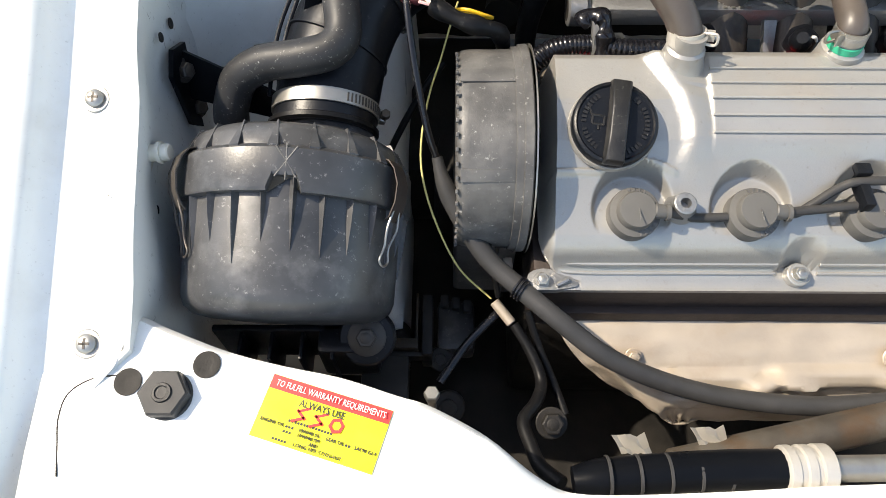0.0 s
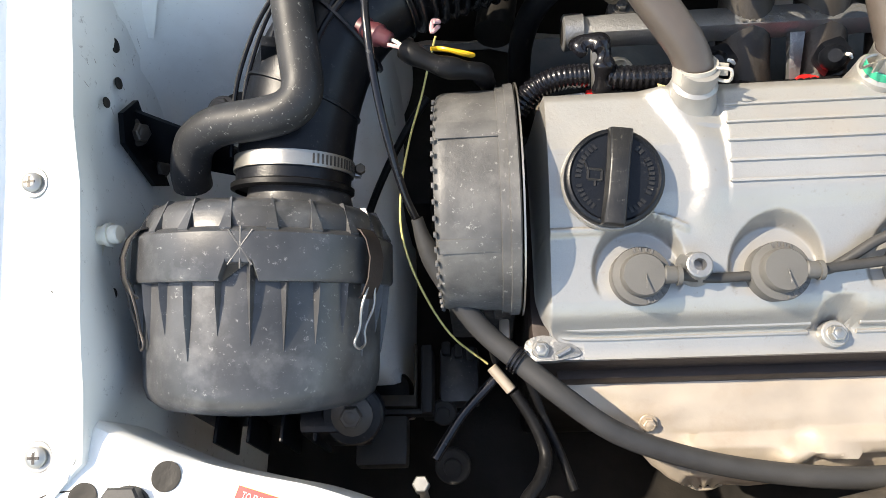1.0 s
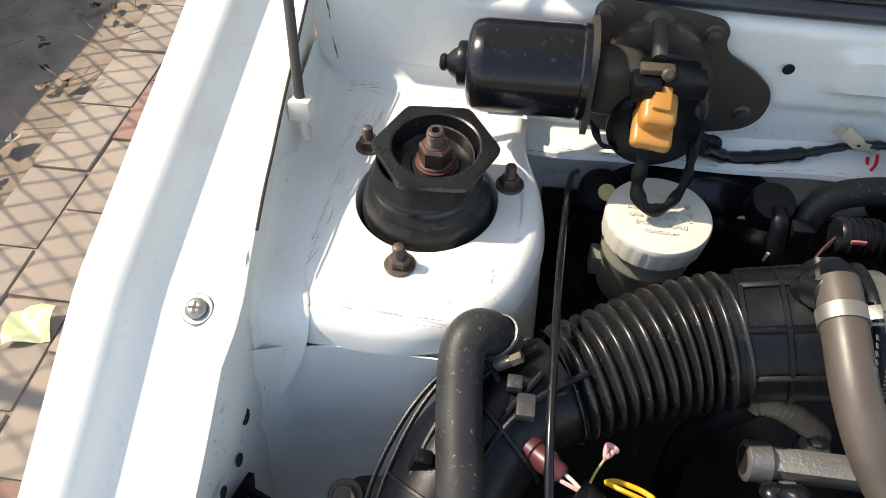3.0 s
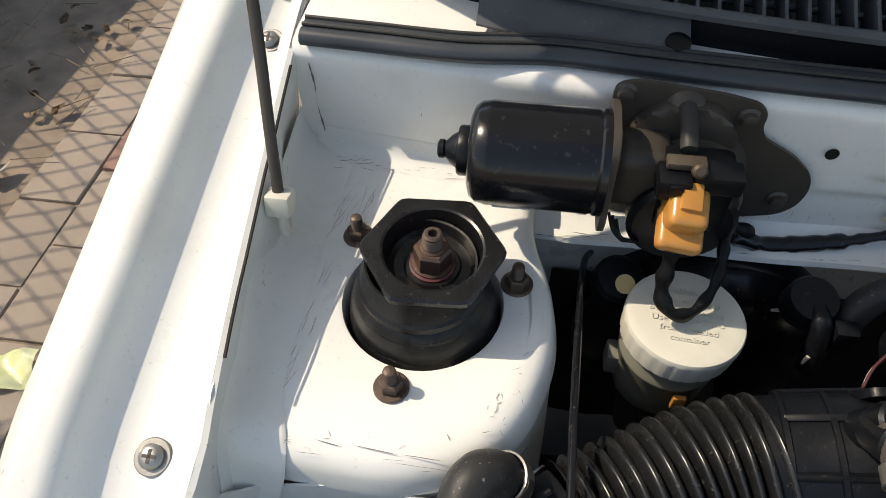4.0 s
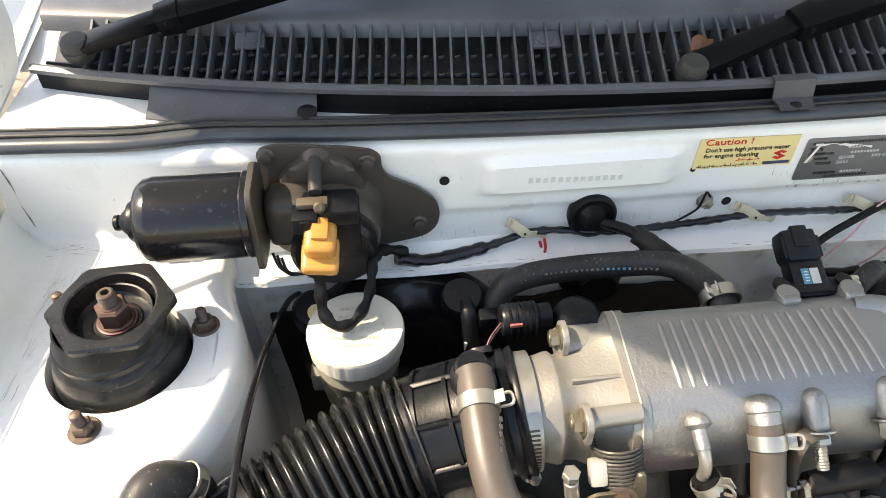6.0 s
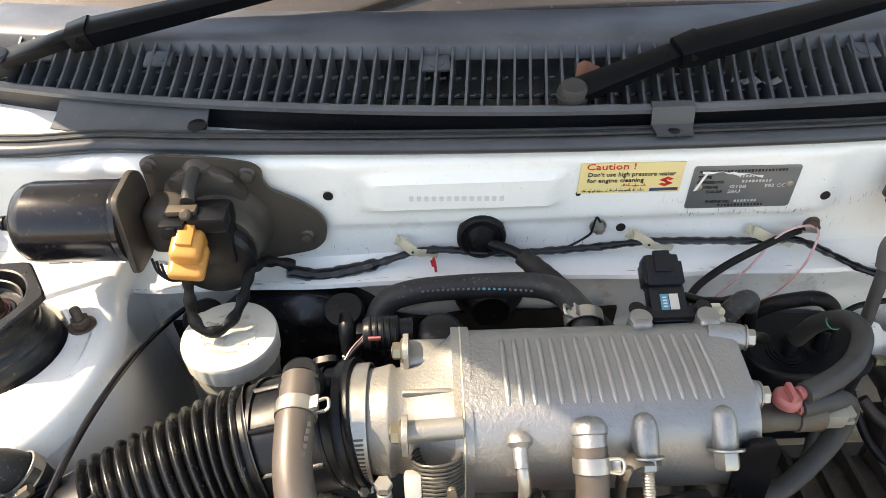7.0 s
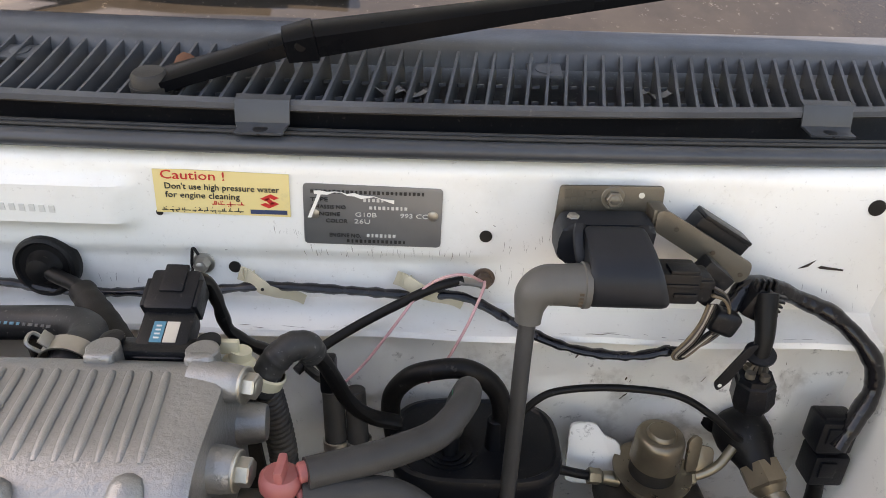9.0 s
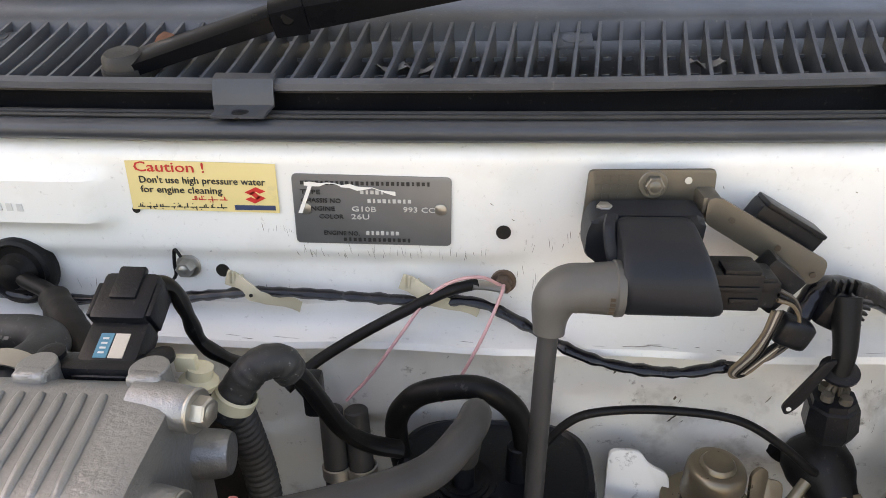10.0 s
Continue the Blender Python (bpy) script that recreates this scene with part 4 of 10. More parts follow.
        part("thin_wire", w, BLACK, t)
    for i, (x0, wd) in enumerate(((-0.081, 0.004), (-0.076, 0.012), (-0.062, 0.005), (-0.081, 0.014), (-0.064, 0.009))):
        b = bmesh.new()
        w0 = radians(-47 if i < 3 else -53)
        rr = 0.0339
        box(b, (x0 + wd / 2, y - rr * math.cos(w0), z + rr * math.sin(w0)), (wd, 0.0004, 0.0018), 0, Matrix.Rotation(w0, 4, "X"))
        part("print_bar", b, PALE, t)
    w0 = radians(-47)
    letters("P2", 0.0065, (-0.0265, y - 0.0341 * math.cos(w0 - 0.08), z + 0.0341 * math.sin(w0 - 0.08)), (1, 0, 0), (0, math.sin(w0) * -1 * -1, math.cos(w0)), PALE, t)
    return t


wiper_motor()


def brake_reservoir():
    t = thing("brake_fluid_reservoir", (0.056, 0.655, 0.68), "smoky brake fluid reservoir with a pale grey ribbed screw cap", "fluid reservoir")
    c = Vector((0.0545, 0.6575, 0.0025))
    ax = Vector((0.02, -0.05, 1)).normalized()
    b = lathe(bmesh.new(), c + Vector((0, 0, 0.675)), ax, [(0, 0.024), (0.010, 0.032), (0.03, 0.0345), (0.055, 0.0352), (0.057, 0.0365), (0.060, 0.0365), (0.062, 0.035), (0.085, 0.035)], 40)
    part("tank", b, TANK, t)
    cap = bmesh.new()
    rings = []
    for r, h in ((0.0385, 0.752), (0.0400, 0.753), (0.0408, 0.770), (0.0405, 0.7725), (0.0395, 0.7745), (0.037, 0.7752), (0.033, 0.7756), (0.0005, 0.7762)):
        ring = []
        for i in range(120):
            w = 2 * math.pi * i / 120
            k = r
            if 0.7525 < h < 0.771:
                k = r * (1.0 if i % 5 else 0.984)
            ring.append(Vector((c.x + k * math.cos(w), c.y + k * math.sin(w), h + c.z)) + Vector((ax.x, ax.y, 0)) * (h - 0.66))
        rings.append(ring)
    skin(cap, rings)
    lid = part("screw_cap", cap, IVORY, t, "pale grey screw cap with raised warning text")
    o = Vector((0.0545, 0.6575, 0.7786)) + Vector((ax.x, ax.y, 0)) * 0.116
    for row, (text, wd) in enumerate((("WARNING", 0.028), ("Clean filler cap", 0.047), ("before removing", 0.050), ("Use only DOT-3", 0.048), ("from a sealed", 0.038), ("container", 0.026))):
        letters(text, 0.0062, (o.x - wd / 2, o.y + 0.018 - 0.0078 * row, o.z + 0.0003), (1, -0.06, 0), (0.06, 1, 0), IVORY, lid, depth=0.00035, width=wd)
    tab = box(bmesh.new(), (0.062, 0.6165, 0.722), (0.009, 0.004, 0.014), 0.001)
    part("level_tab", tab, AMBER, t, "tan level tab")
    k = bmesh.new()
    box(k, (0.019, 0.655, 0.712), (0.012, 0.018, 0.022), 0.003)
    part("side_lug", k, TANK, t)
    k = lathe(bmesh.new(), (0.056, 0.655, 0.615), (0, 0.25, 1), [(0, 0.02), (0.03, 0.022), (0.06, 0.020)], 20)
    part("master_cylinder_neck", k, GRIME, t)
    return t


brake_reservoir()


def brake_booster():
    t = thing("brake_booster", (0.10, 0.72, 0.66), "gloss black round brake booster on the bulkhead", "brake booster")
    b = lathe(bmesh.new(), (0.10, 0.745, 0.655), (0, -1, 0), [(0, 0.105), (0.02, 0.108), (0.030, 0.105), (0.034, 0.098), (0.045, 0.090), (0.055, 0.06), (0.058, 0.0)], 56)
    shell = part("shell", b, GLOSS, t)
    lb = bmesh.new()
    box(lb, (0.145, 0.7005, 0.735), (0.02, 0.001, 0.007), 0, Matrix.Rotation(radians(-50), 4, "X"))
    part("print_label", lb, PALE, shell)
    m = lathe(bmesh.new(), (0.09, 0.69, 0.645), (-0.15, -1, 0), [(0, 0.026), (0.05, 0.024), (0.052, 0.018), (0.14, 0.018)], 24)
    part("master_cylinder", m, GRIME, t)
    return t


brake_booster()


def air_cleaner():
    t = thing("air_cleaner", (-0.11, 0.27, 0.56), "dusty black round air cleaner canister with ribs and spring clips", "air cleaner")
    base, ax = Vector((-0.115, 0.2155, 0.626)), Vector((0.03, 0.93, 0.36)).normalized()
    _, u, v = frame_of(ax)
    body = bmesh.new()
    n = 144
    prof = [(0.001, 0.030), (0.003, 0.060), (0.006, 0.074), (0.012, 0.0815), (0.020, 0.0845), (0.045, 0.0855), (0.085, 0.0865), (0.102, 0.0870), (0.104, 0.0900), (0.1065, 0.0905)]
    skin(body, [[base + ax * h + (u * math.cos(2 * math.pi * i / n) + v * math.sin(2 * math.pi * i / n)) * r for i in range(n)] for h, r in prof])
    part("bowl", body, DUSTY, t)
    ribs = 26
    for i in range(ribs):
        w = 2 * math.pi * (i + 0.35) / ribs
        way = u * math.cos(w) + v * math.sin(w)
        if way.z < -0.35:
            continue
        side = ax.cross(way).normalized()
        b = bmesh.new()
        long = 0.052 + 0.010 * ((i * 7) % 3 == 0) - 0.006 * ((i * 5) % 2)
        ridge = [(0.1025, 0.0935), (0.1025 - long * 0.55, 0.0905), (0.1025 - long, 0.0860)]
        skin(b, [[base + ax * h + way * (0.084 if q else r) + side * (q * wd) for q in (-1, 0, 1)] for (h, r), wd in zip(ridge, (0.0046, 0.0026, 0.0008))])
        part("rib", b, DUSTY, t, sharp=20)
    lid = bmesh.new()
    prof = [(0.0905, 0.0890), (0.0910, 0.0935), (0.0935, 0.0950), (0.122, 0.0945), (0.125, 0.0915), (0.126, 0.0885), (0.136, 0.0870), (0.142, 0.0835), (0.146, 0.0770), (0.148, 0.060), (0.148, 0.02)]
    rings = []
    for h, r in prof:
        ring = []
        for i in range(n):
            w = 2 * math.pi * i / n
            notch = 0.0
            if h < 0.0940:
                d = (math.degrees(w) - 268) % 360
                notch = 0.0115 if 2 < d < 17 else (-0.0030 if d < 2 or 17 < d < 19 else 0.0)
            ring.append(base + ax * (h + notch) + (u * math.cos(w) + v * math.sin(w)) * r)
        rings.append(ring)
    skin(lid, rings)
    part("lid", lid, DUSTY, t)
    for i in range(20):
        w = 2 * math.pi * (i + 0.1) / 20
        way = u * math.cos(w) + v * math.sin(w)
        side = ax.cross(way).normalized()
        if way.z < -0.3:
            continue
        b = bmesh.new()
        rows = [[base + ax * h + way * r + side * s for h, r in ((0.1225, 0.0925), (0.1245, 0.0935), (0.146, 0.0822), (0.146, 0.078), (0.1225, 0.080))] for s in (-0.0038, 0.0038)]
        rows = [[p + side * ((-0.0034 if k else 0.0034) if j in (2, 3) else 0) for j, p in enumerate(r)] for k, r in enumerate(rows)]
        skin(b, rows)
        part("gusset", b, DUSTY, t, sharp=20)
    neck = lathe(bmesh.new(), base + ax * 0.140 + Vector((0.024, 0, 0)), ax, [(0, 0.046), (0.010, 0.0405), (0.020, 0.0385), (0.033, 0.0385), (0.034, 0.0405), (0.040, 0.0410), (0.044, 0.0395)], 48)
    part("outlet_neck", neck, DUSTY, t)
    # crossed moulding lines over the notch
    for q in (-34, 0, 34):
        m0 = radians(278)
        way = u * math.cos(m0) + v * math.sin(m0)
        side = ax.cross(way).normalized()
        d = (ax * math.cos(radians(q)) + side * math.sin(radians(q))) * 0.0135
        o = base + ax * 0.112 + way * 0.0943
        part("moulded_line", rod(bmesh.new(), o - d, o + d, 0.0007, seg=6), WORN, t)
    # spring clips: a steel strap over the lid and a wire loop below it
    for w in (radians(333), radians(221)):
        way = u * math.cos(w) + v * math.sin(w)
        side = ax.cross(way).normalized()
        strap = bmesh.new()
        rows = []
        for h, r in ((0.128, 0.0885), (0.1265, 0.0935), (0.120, 0.0985), (0.108, 0.102), (0.094, 0.1005), (0.084, 0.096), (0.081, 0.0925)):
            rows.append([base + ax * h + way * r + side * s for s in (-0.0075, -0.005, 0.005, 0.0075)])
        clip = part("spring_clip", sheet(strap, rows, 0.001), BROWN_IRON if w > 5 else DARK_STEEL, t, "steel spring clip with wire loop")
        loop = tube(bmesh.new(), [base + ax * h + way * r + side * s for h, r, s in ((0.088, 0.098, 0.004), (0.074, 0.0945, 0.007), (0.060, 0.0905, 0.003), (0.050, 0.0885, 0.006), (0.046, 0.0885, 0.0), (0.050, 0.0885, -0.006), (0.060, 0.0905, -0.003), (0.074, 0.0945, -0.006), (0.088, 0.098, -0.004))], 0.0010, 8, 5)
        part("wire_loop", loop, STEEL if w > 5 else DARK_STEEL, clip)
    part("mounting_foot", box(bmesh.new(), (-0.07, 0.215, 0.575), (0.05, 0.03, 0.06), 0.006), BLACK, t)
    part("foot_pad", lathe(bmesh.new(), (-0.053, 0.216, 0.600), (0.0, -0.45, 0.9), [(-0.004, 0.024), (0.006, 0.024), (0.008, 0.022)], 32), BLACK, t)
    part("foot_plate", box(bmesh.new(), (-0.13, 0.222, 0.575), (0.11, 0.006, 0.06), 0.002), BLACK, t)
    for i in range(4):
        part("foot_fin", box(bmesh.new(), (-0.16 + 0.026 * i, 0.208, 0.575), (0.003, 0.026, 0.055), 0.001), BLACK, t)
    return t


air_cleaner()
bolt("mount_bolt", (-0.053, 0.2125, 0.6075), (0, -0.45, 0.9), 0.0085, DARK_STEEL, "dark hexagon bolt in the air cleaner's foot", washer=1.9)


def intake_duct():
    t = thing("intake_duct", (0.05, 0.52, 0.66), "black intake duct with bellows from air cleaner to throttle", "intake duct")
    e = tube(bmesh.new(), [(-0.0900, 0.364, 0.6875), (-0.0880, 0.385, 0.696), (-0.085, 0.405, 0.704), (-0.079, 0.432, 0.716), (-0.066, 0.462, 0.728), (-0.042, 0.490, 0.738), (-0.010, 0.511, 0.744)], 0.0430, 40, 8, radius=lambda s: 1.0 - 0.13 * smooth((s - 0.45) / 0.55))
    part("elbow", e, BLACK, t)
    part("cuff_bead", lathe(bmesh.new(), (-0.0902, 0.3625, 0.687), (0.05, 0.93, 0.36), [(0, 0.0425), (0.0015, 0.0460), (0.005, 0.0460), (0.0065, 0.0430)], 44, cap=False), RUBBER, t)
    for c, ax in (((-0.0795, 0.430, 0.7155), (0.40, 0.86, 0.36)), ((-0.052, 0.480, 0.7345), (0.70, 0.66, 0.26))):
        part("ridge", lathe(bmesh.new(), c, ax, [(-0.0016, 0.0425), (-0.001, 0.0450), (0.001, 0.0450), (0.0016, 0.0425)], 44, cap=False), BLACK, t)
    for lift in ((-0.020, 0.006, 0.0375), (0.012, -0.010, 0.0405)):
        line = [Vector(p) + Vector(lift) for p in ((-0.085, 0.405, 0.704), (-0.079, 0.432, 0.716), (-0.066, 0.462, 0.728), (-0.042, 0.490, 0.738), (-0.010, 0.511, 0.744))]
        part("ridge", tube(bmesh.new(), line, 0.0024, 8, 6), BLACK, t)
    turns = 13

    def fold(s):
        return (0.86 + 0.14 * smooth(s * 1.1)) * (0.92 + 0.20 * abs(math.cos(math.pi * turns * s)) ** 0.8)
    path = [(-0.012, 0.511, 0.744), (0.028, 0.531, 0.748), (0.066, 0.547, 0.752), (0.100, 0.556, 0.757)]
    part("bellows", tube(bmesh.new(), path, 0.0435, 40, 104, radius=fold, cap=False), BELLOWS, t, sharp=80)
    c = tube(bmesh.new(), [(0.098, 0.556, 0.757), (0.125, 0.5585, 0.764), (0.150, 0.558, 0.772), (0.172, 0.556, 0.779)], 0.0450, 40, 10)
    part("cuff", c, BLACK, t)
    for s in (0.108, 0.132, 0.158):
        z = 0.757 + (s - 0.098) * 0.29
        b = lathe(bmesh.new(), (s, 0.558, z), (0.96, 0.0, 0.28), [(0, 0.0445), (0.0006, 0.0468), (0.0034, 0.0468), (0.004, 0.0445)], 40, cap=False)
        part("ridge", b, BLACK, t)
    for w in (20, 62, 104, 146):
        a = radians(w)
        b = bmesh.new()
        way = Vector((-0.28 * math.sin(a), -math.cos(a), 0.96 * math.sin(a)))
        p, q = Vector((0.110, 0.558, 0.760)) + way * 0.0455, Vector((0.158, 0.558, 0.774)) + way * 0.0455
        box(b, (p + q) / 2, ((q - p).length, 0.004, 0.0035), 0.0008, Matrix.Rotation(radians(-16), 4, "Y") @ Matrix.Rotation(a - radians(90), 4, "X"))
        part("ridge", b, BLACK, t)
    port = rod(bmesh.new(), (0.138, 0.565, 0.800), (0.140, 0.553, 0.842), 0.0135, 0.0125, 20)
    part("breather_port", port, BLACK, t)
    ear = bmesh.new()
    prism(ear, rounded([(-0.012, 0.0), (0.012, 0.0), (0.009, 0.022), (-0.009, 0.022)], 0.006), (0.150, 0.592, 0.800), (1, 0, 0.2), (0, -0.3, 1), 0.005)
    part("ear", ear, BLACK, t)
    return t


intake_duct()


# ---- engine ----
def cover_z(y):
    return float(np.interp(y, [0.240, 0.2475, 0.2480, 0.256, 0.262, 0.270, 0.30, 0.33, 0.36, 0.395, 0.403, 0.408, 0.410],
                           [0.642, 0.642, 0.6440, 0.6445, 0.668, 0.6785, 0.698, 0.722, 0.735, 0.742, 0.738, 0.728, 0.66]))


SPARKS = (0.158, 0.250, 0.342, 0.434)


def valve_cover():
    t = thing("valve_cover", (0.29, 0.32, 0.64), "silver grey cast valve cover with ribs and plug wells", "valve cover")
    b = bmesh.new()
    x0, x1 = 0.088, 0.500
    ys = [0.240, 0.2472, 0.2478, 0.2545, 0.2575, 0.260, 0.262, 0.265, 0.270] + [0.2715 + 0.0012 * i for i in range(103)] + [0.3955, 0.399, 0.403, 0.406, 0.408, 0.410]
    xs2 = [x0, x0 + 0.001, x0 + 0.0025, x0 + 0.006, x0 + 0.010] + [x0 + 0.0112 + 0.0012 * i for i in range(328)] + [x1 - 0.006, x1]
    rows = []
    for y in ys:
        row = []
        for x in xs2:
            z = cover_z(y)
            inset = smooth((x - x0) / 0.010)
            base = 0.642
            if y > 0.2545:
                z = base + (z - base) * (0.35 + 0.65 * inset) if inset < 1 else z
            # raised ribbed field behind, stepping down ahead of it
            field = smooth((x - 0.213) / 0.006) * smooth((y - 0.318) / 0.01)
            z += 0.0035 * field
            # shoulder running down from the breather, steep towards the filler
            wall = np.interp(y, (0.300, 0.311, 0.316, 0.327, 0.343, 0.364, 0.385, 0.405), (0.197, 0.190, 0.187, 0.191, 0.191, 0.184, 0.171, 0.160))
            rise = 0.0055 + 0.003 * smooth((y - 0.366) / 0.03)
            rise *= smooth((x - wall) / 0.013) * (1 - smooth((x - wall - 0.012) / (0.024 + 0.01 * (y > 0.37)))) * smooth((y - 0.300) / 0.028) * smooth((0.407 - y) / 0.010)
            z += max(rise - 0.0035 * field, 0.0)
            # ridge ahead of the filler, bowed round it
            crest = np.interp(x, (0.085, 0.140, 0.148, 0.156, 0.166, 0.177, 0.184, 0.190), (0.3105, 0.3108, 0.3122, 0.3150, 0.3175, 0.3155, 0.3130, 0.3105))
            z += 0.0032 * smooth((0.0030 - abs(y - crest)) / 0.0022) * smooth((0.194 - x) / 0.006) * inset
            for s in SPARKS:
                r = math.hypot(x - s, (y - 0.288) * 1.05)
                flat = 0.684 + (y - 0.2865) * 0.30
                k = smooth((0.0325 - r) / 0.0035) * smooth((y - 0.262) / 0.02)
                z = z * (1 - k) + flat * k
            for s in (0.297, 0.45):
                if y > 0.2535:
                    z -= 0.024 * smooth((0.020 - math.hypot(x - s, y - 0.252)) / 0.010)
            turn = max(0.0, min(1.0, (0.286 - y) / 0.038))
            row.append((max(x, x0 + 0.034 * (1 - math.sqrt(1 - turn * turn))), y, max(z, 0.6425 if y < 0.2545 else 0.644)))
        rows.append(row)
    skin(b, rows, closed=False, cap=False)
    body = part("casting", b, COVER, t, sharp=60)
    for i in range(5):
        y = 0.334 + 0.0125 * i
        k = bmesh.new()
        box(k, (0.3565, y, cover_z(y) + 0.0042), (0.279, 0.0024, 0.003), 0.001, Matrix.Rotation(math.atan2(cover_z(y + 0.004) - cover_z(y - 0.004), 0.008), 4, "X"))
        part("rib", k, COVER, t)
    for y, z, r in ((0.2590, 0.6530, 0.0021), (0.2545, 0.6455, 0.0016)):
        k = tube(bmesh.new(), [(0.0905, y + 0.030, z + 0.004), (0.0945, y + 0.015, z + 0.001), (0.1035, y + 0.004, z), (0.122, y, z), (0.20, y, z), (0.28, y, z)], r, 8, 6)
        part("front_bead", k, COVER, t)
        part("front_bead", rod(bmesh.new(), (0.314, y, z), (0.498, y, z), r, seg=8), COVER, t)
    # breather posts
    p = lathe(bmesh.new(), (0.197, 0.392, 0.725), (0, 0.08, 1), [(0, 0.026), (0.010, 0.0215), (0.016, 0.0182), (0.022, 0.0162), (0.030, 0.0152), (0.032, 0.0130), (0.044, 0.0130)], 28)
    part("breather_post", p, COVER, t)
    p = lathe(bmesh.new(), (0.325, 0.402, 0.725), (0, 0.08, 1), [(0, 0.020), (0.010, 0.018), (0.022, 0.0165), (0.024, 0.0125), (0.038, 0.0125)], 28)
    part("breather_post", p, COVER, t)
    # gasket flange lip along the front
    f = bmesh.new()
    prism(f, rounded([(0.104, 0.2405), (0.502, 0.2405), (0.502, 0.255), (0.096, 0.255)], 0.004), (0, 0, 0.6375), (1, 0, 0), (0, 1, 0), 0.0045, 0.0012)
    part("flange_lip", f, CAST, t, "bright machined flange lip")
    # bolt tube
    b = lathe(bmesh.new(), (0.195, 0.288, 0.690), (0, -0.25, 1), [(0, 0.013), (0.006, 0.0095), (0.014, 0.0088), (0.0148, 0.0078), (0.0148, 0.0042), (0.006, 0.004), (0.006, 0.0005)], 24)
    part("bolt_tube", b, CAST, t)
    for s in (0.297, 0.45):
        k = lathe(bmesh.new(), (s, 0.2535, 0.640), (0, -0.2, 1), [(0, 0.0105), (0.010, 0.0095), (0.011, 0.0085)], 24)
        part("bolt_boss", k, COVER, t)
    k = bmesh.new()
    prism(k, rounded([(-0.011, -0.009), (0.012, -0.009), (0.032, -0.005), (0.024, 0.004), (0.012, 0.009), (0.002, 0.011), (-0.011, 0.007)], 0.005), (0.090, 0.2485, 0.638), (1, 0, 0), (0, 1, 0), 0.006, 0.001)
    for a, c in (((0.102, 0.243, 0.645), (0.112, 0.248, 0.646)), ((0.098, 0.260, 0.645), (0.110, 0.262, 0.65))):
        rod(k, a, c, 0.0022, seg=8)
    part("corner_lug", k, CAST, t)
    return t


valve_cover()
bolt("cover_bolt", (0.297, 0.251, 0.6505), (0, -0.2, 1), 0.0054, STEEL, "bright hexagon bolt in the valve cover's flange", washer=1.2, group="cover bolts")
bolt("cover_bolt", (0.450, 0.251, 0.6505), (0, -0.2, 1), 0.0054, STEEL, "bright hexagon bolt in the valve cover's flange", washer=1.2, group="cover bolts")
bolt("cover_bolt", (0.0905, 0.2480, 0.6445), (0, -0.2, 1), 0.0054, STEEL, "bright hexagon bolt in the valve cover's flange", washer=1.2, group="cover bolts")


def oil_cap():
    c, ax = Vector((0.140, 0.3385, 0.7275)), Vector((0, -0.36, 0.93)).normalized()
    t = thing("oil_filler_cap", c, "black oil filler cap with a raised grip bar", "filler cap")
    _, u, v = frame_of(ax)
    part("base_ring", lathe(bmesh.new(), c - ax * 0.004, ax, [(0, 0.0345), (0.004, 0.0343), (0.005, 0.0335)], 48), COVER, t)
    d = lathe(bmesh.new(), c, ax, [(0, 0.0312), (0.002, 0.0328), (0.009, 0.0328), (0.0105, 0.0318), (0.0112, 0.0298), (0.0098, 0.0284), (0.0098, 0.001)], 64)
    disc = part("disc", d, BLACK, t)
    w = radians(82)
    along = u * math.cos(w) + v * math.sin(w)
    across = ax.cross(along)
    g = bmesh.new()
    rings = []
    for s, wd, h in ((-0.0330, 0.0080, 0.010), (-0.0320, 0.0084, 0.0150), (-0.010, 0.0074, 0.0185), (0.012, 0.0074, 0.0195), (0.0320, 0.0080, 0.0180), (0.0330, 0.0078, 0.012)):
        o = c + along * s + across * 0.001
        rings.append([o - across * wd + ax * 0.008, o - across * wd * 0.9 + ax * h, o - across * wd * 0.7 + ax * (h + 0.0012), o + across * wd * 0.7 + ax * (h + 0.0012), o + across * wd * 0.9 + ax * h, o + across * wd + ax * 0.008])
    skin(g, rings)
    bmesh.ops.bevel(g, geom=g.edges[:], offset=0.0006, segments=1, affect="EDGES")
    part("grip_bar", g, BEARING, t, "scuffed grip bar")
    # raised oil-can sign and bars of rim lettering
    s = bmesh.new()
    o = c + ax * 0.0098 - across * 0.0125
    def q(a, b):
        return o + along * a + across * b
    for p1, p2 in ((q(-0.004, -0.005), q(-0.004, 0.004)), (q(0.003, -0.005), q(0.003, 0.004)), (q(-0.004, -0.005), q(0.003, -0.005)), (q(-0.004, 0.004), q(0.003, 0.004)), (q(0.003, 0.0), q(0.007, 0.0)), (q(-0.003, -0.005), q(-0.010, -0.009))):
        rod(s, p1, p2, 0.0010, seg=6)
    part("oil_can_sign", s, BEARING, disc)
    for i in range(46):
        a = radians(7.8 * i)
        way = along * math.cos(a) * -1 + across * math.sin(a) * -1
        b = bmesh.new()
        m = Matrix((way, ax.cross(way), ax)).transposed().to_4x4()
        if abs(way.dot(along)) < 0.90 and i % 9 != 4:
            box(b, c + way * 0.0240 + ax * 0.0101, (0.0036, 0.0020, 0.0012), 0, m)
            part("rim_letter_bar", b, BEARING, disc)
        else:
            b.free()
    return t


oil_cap()


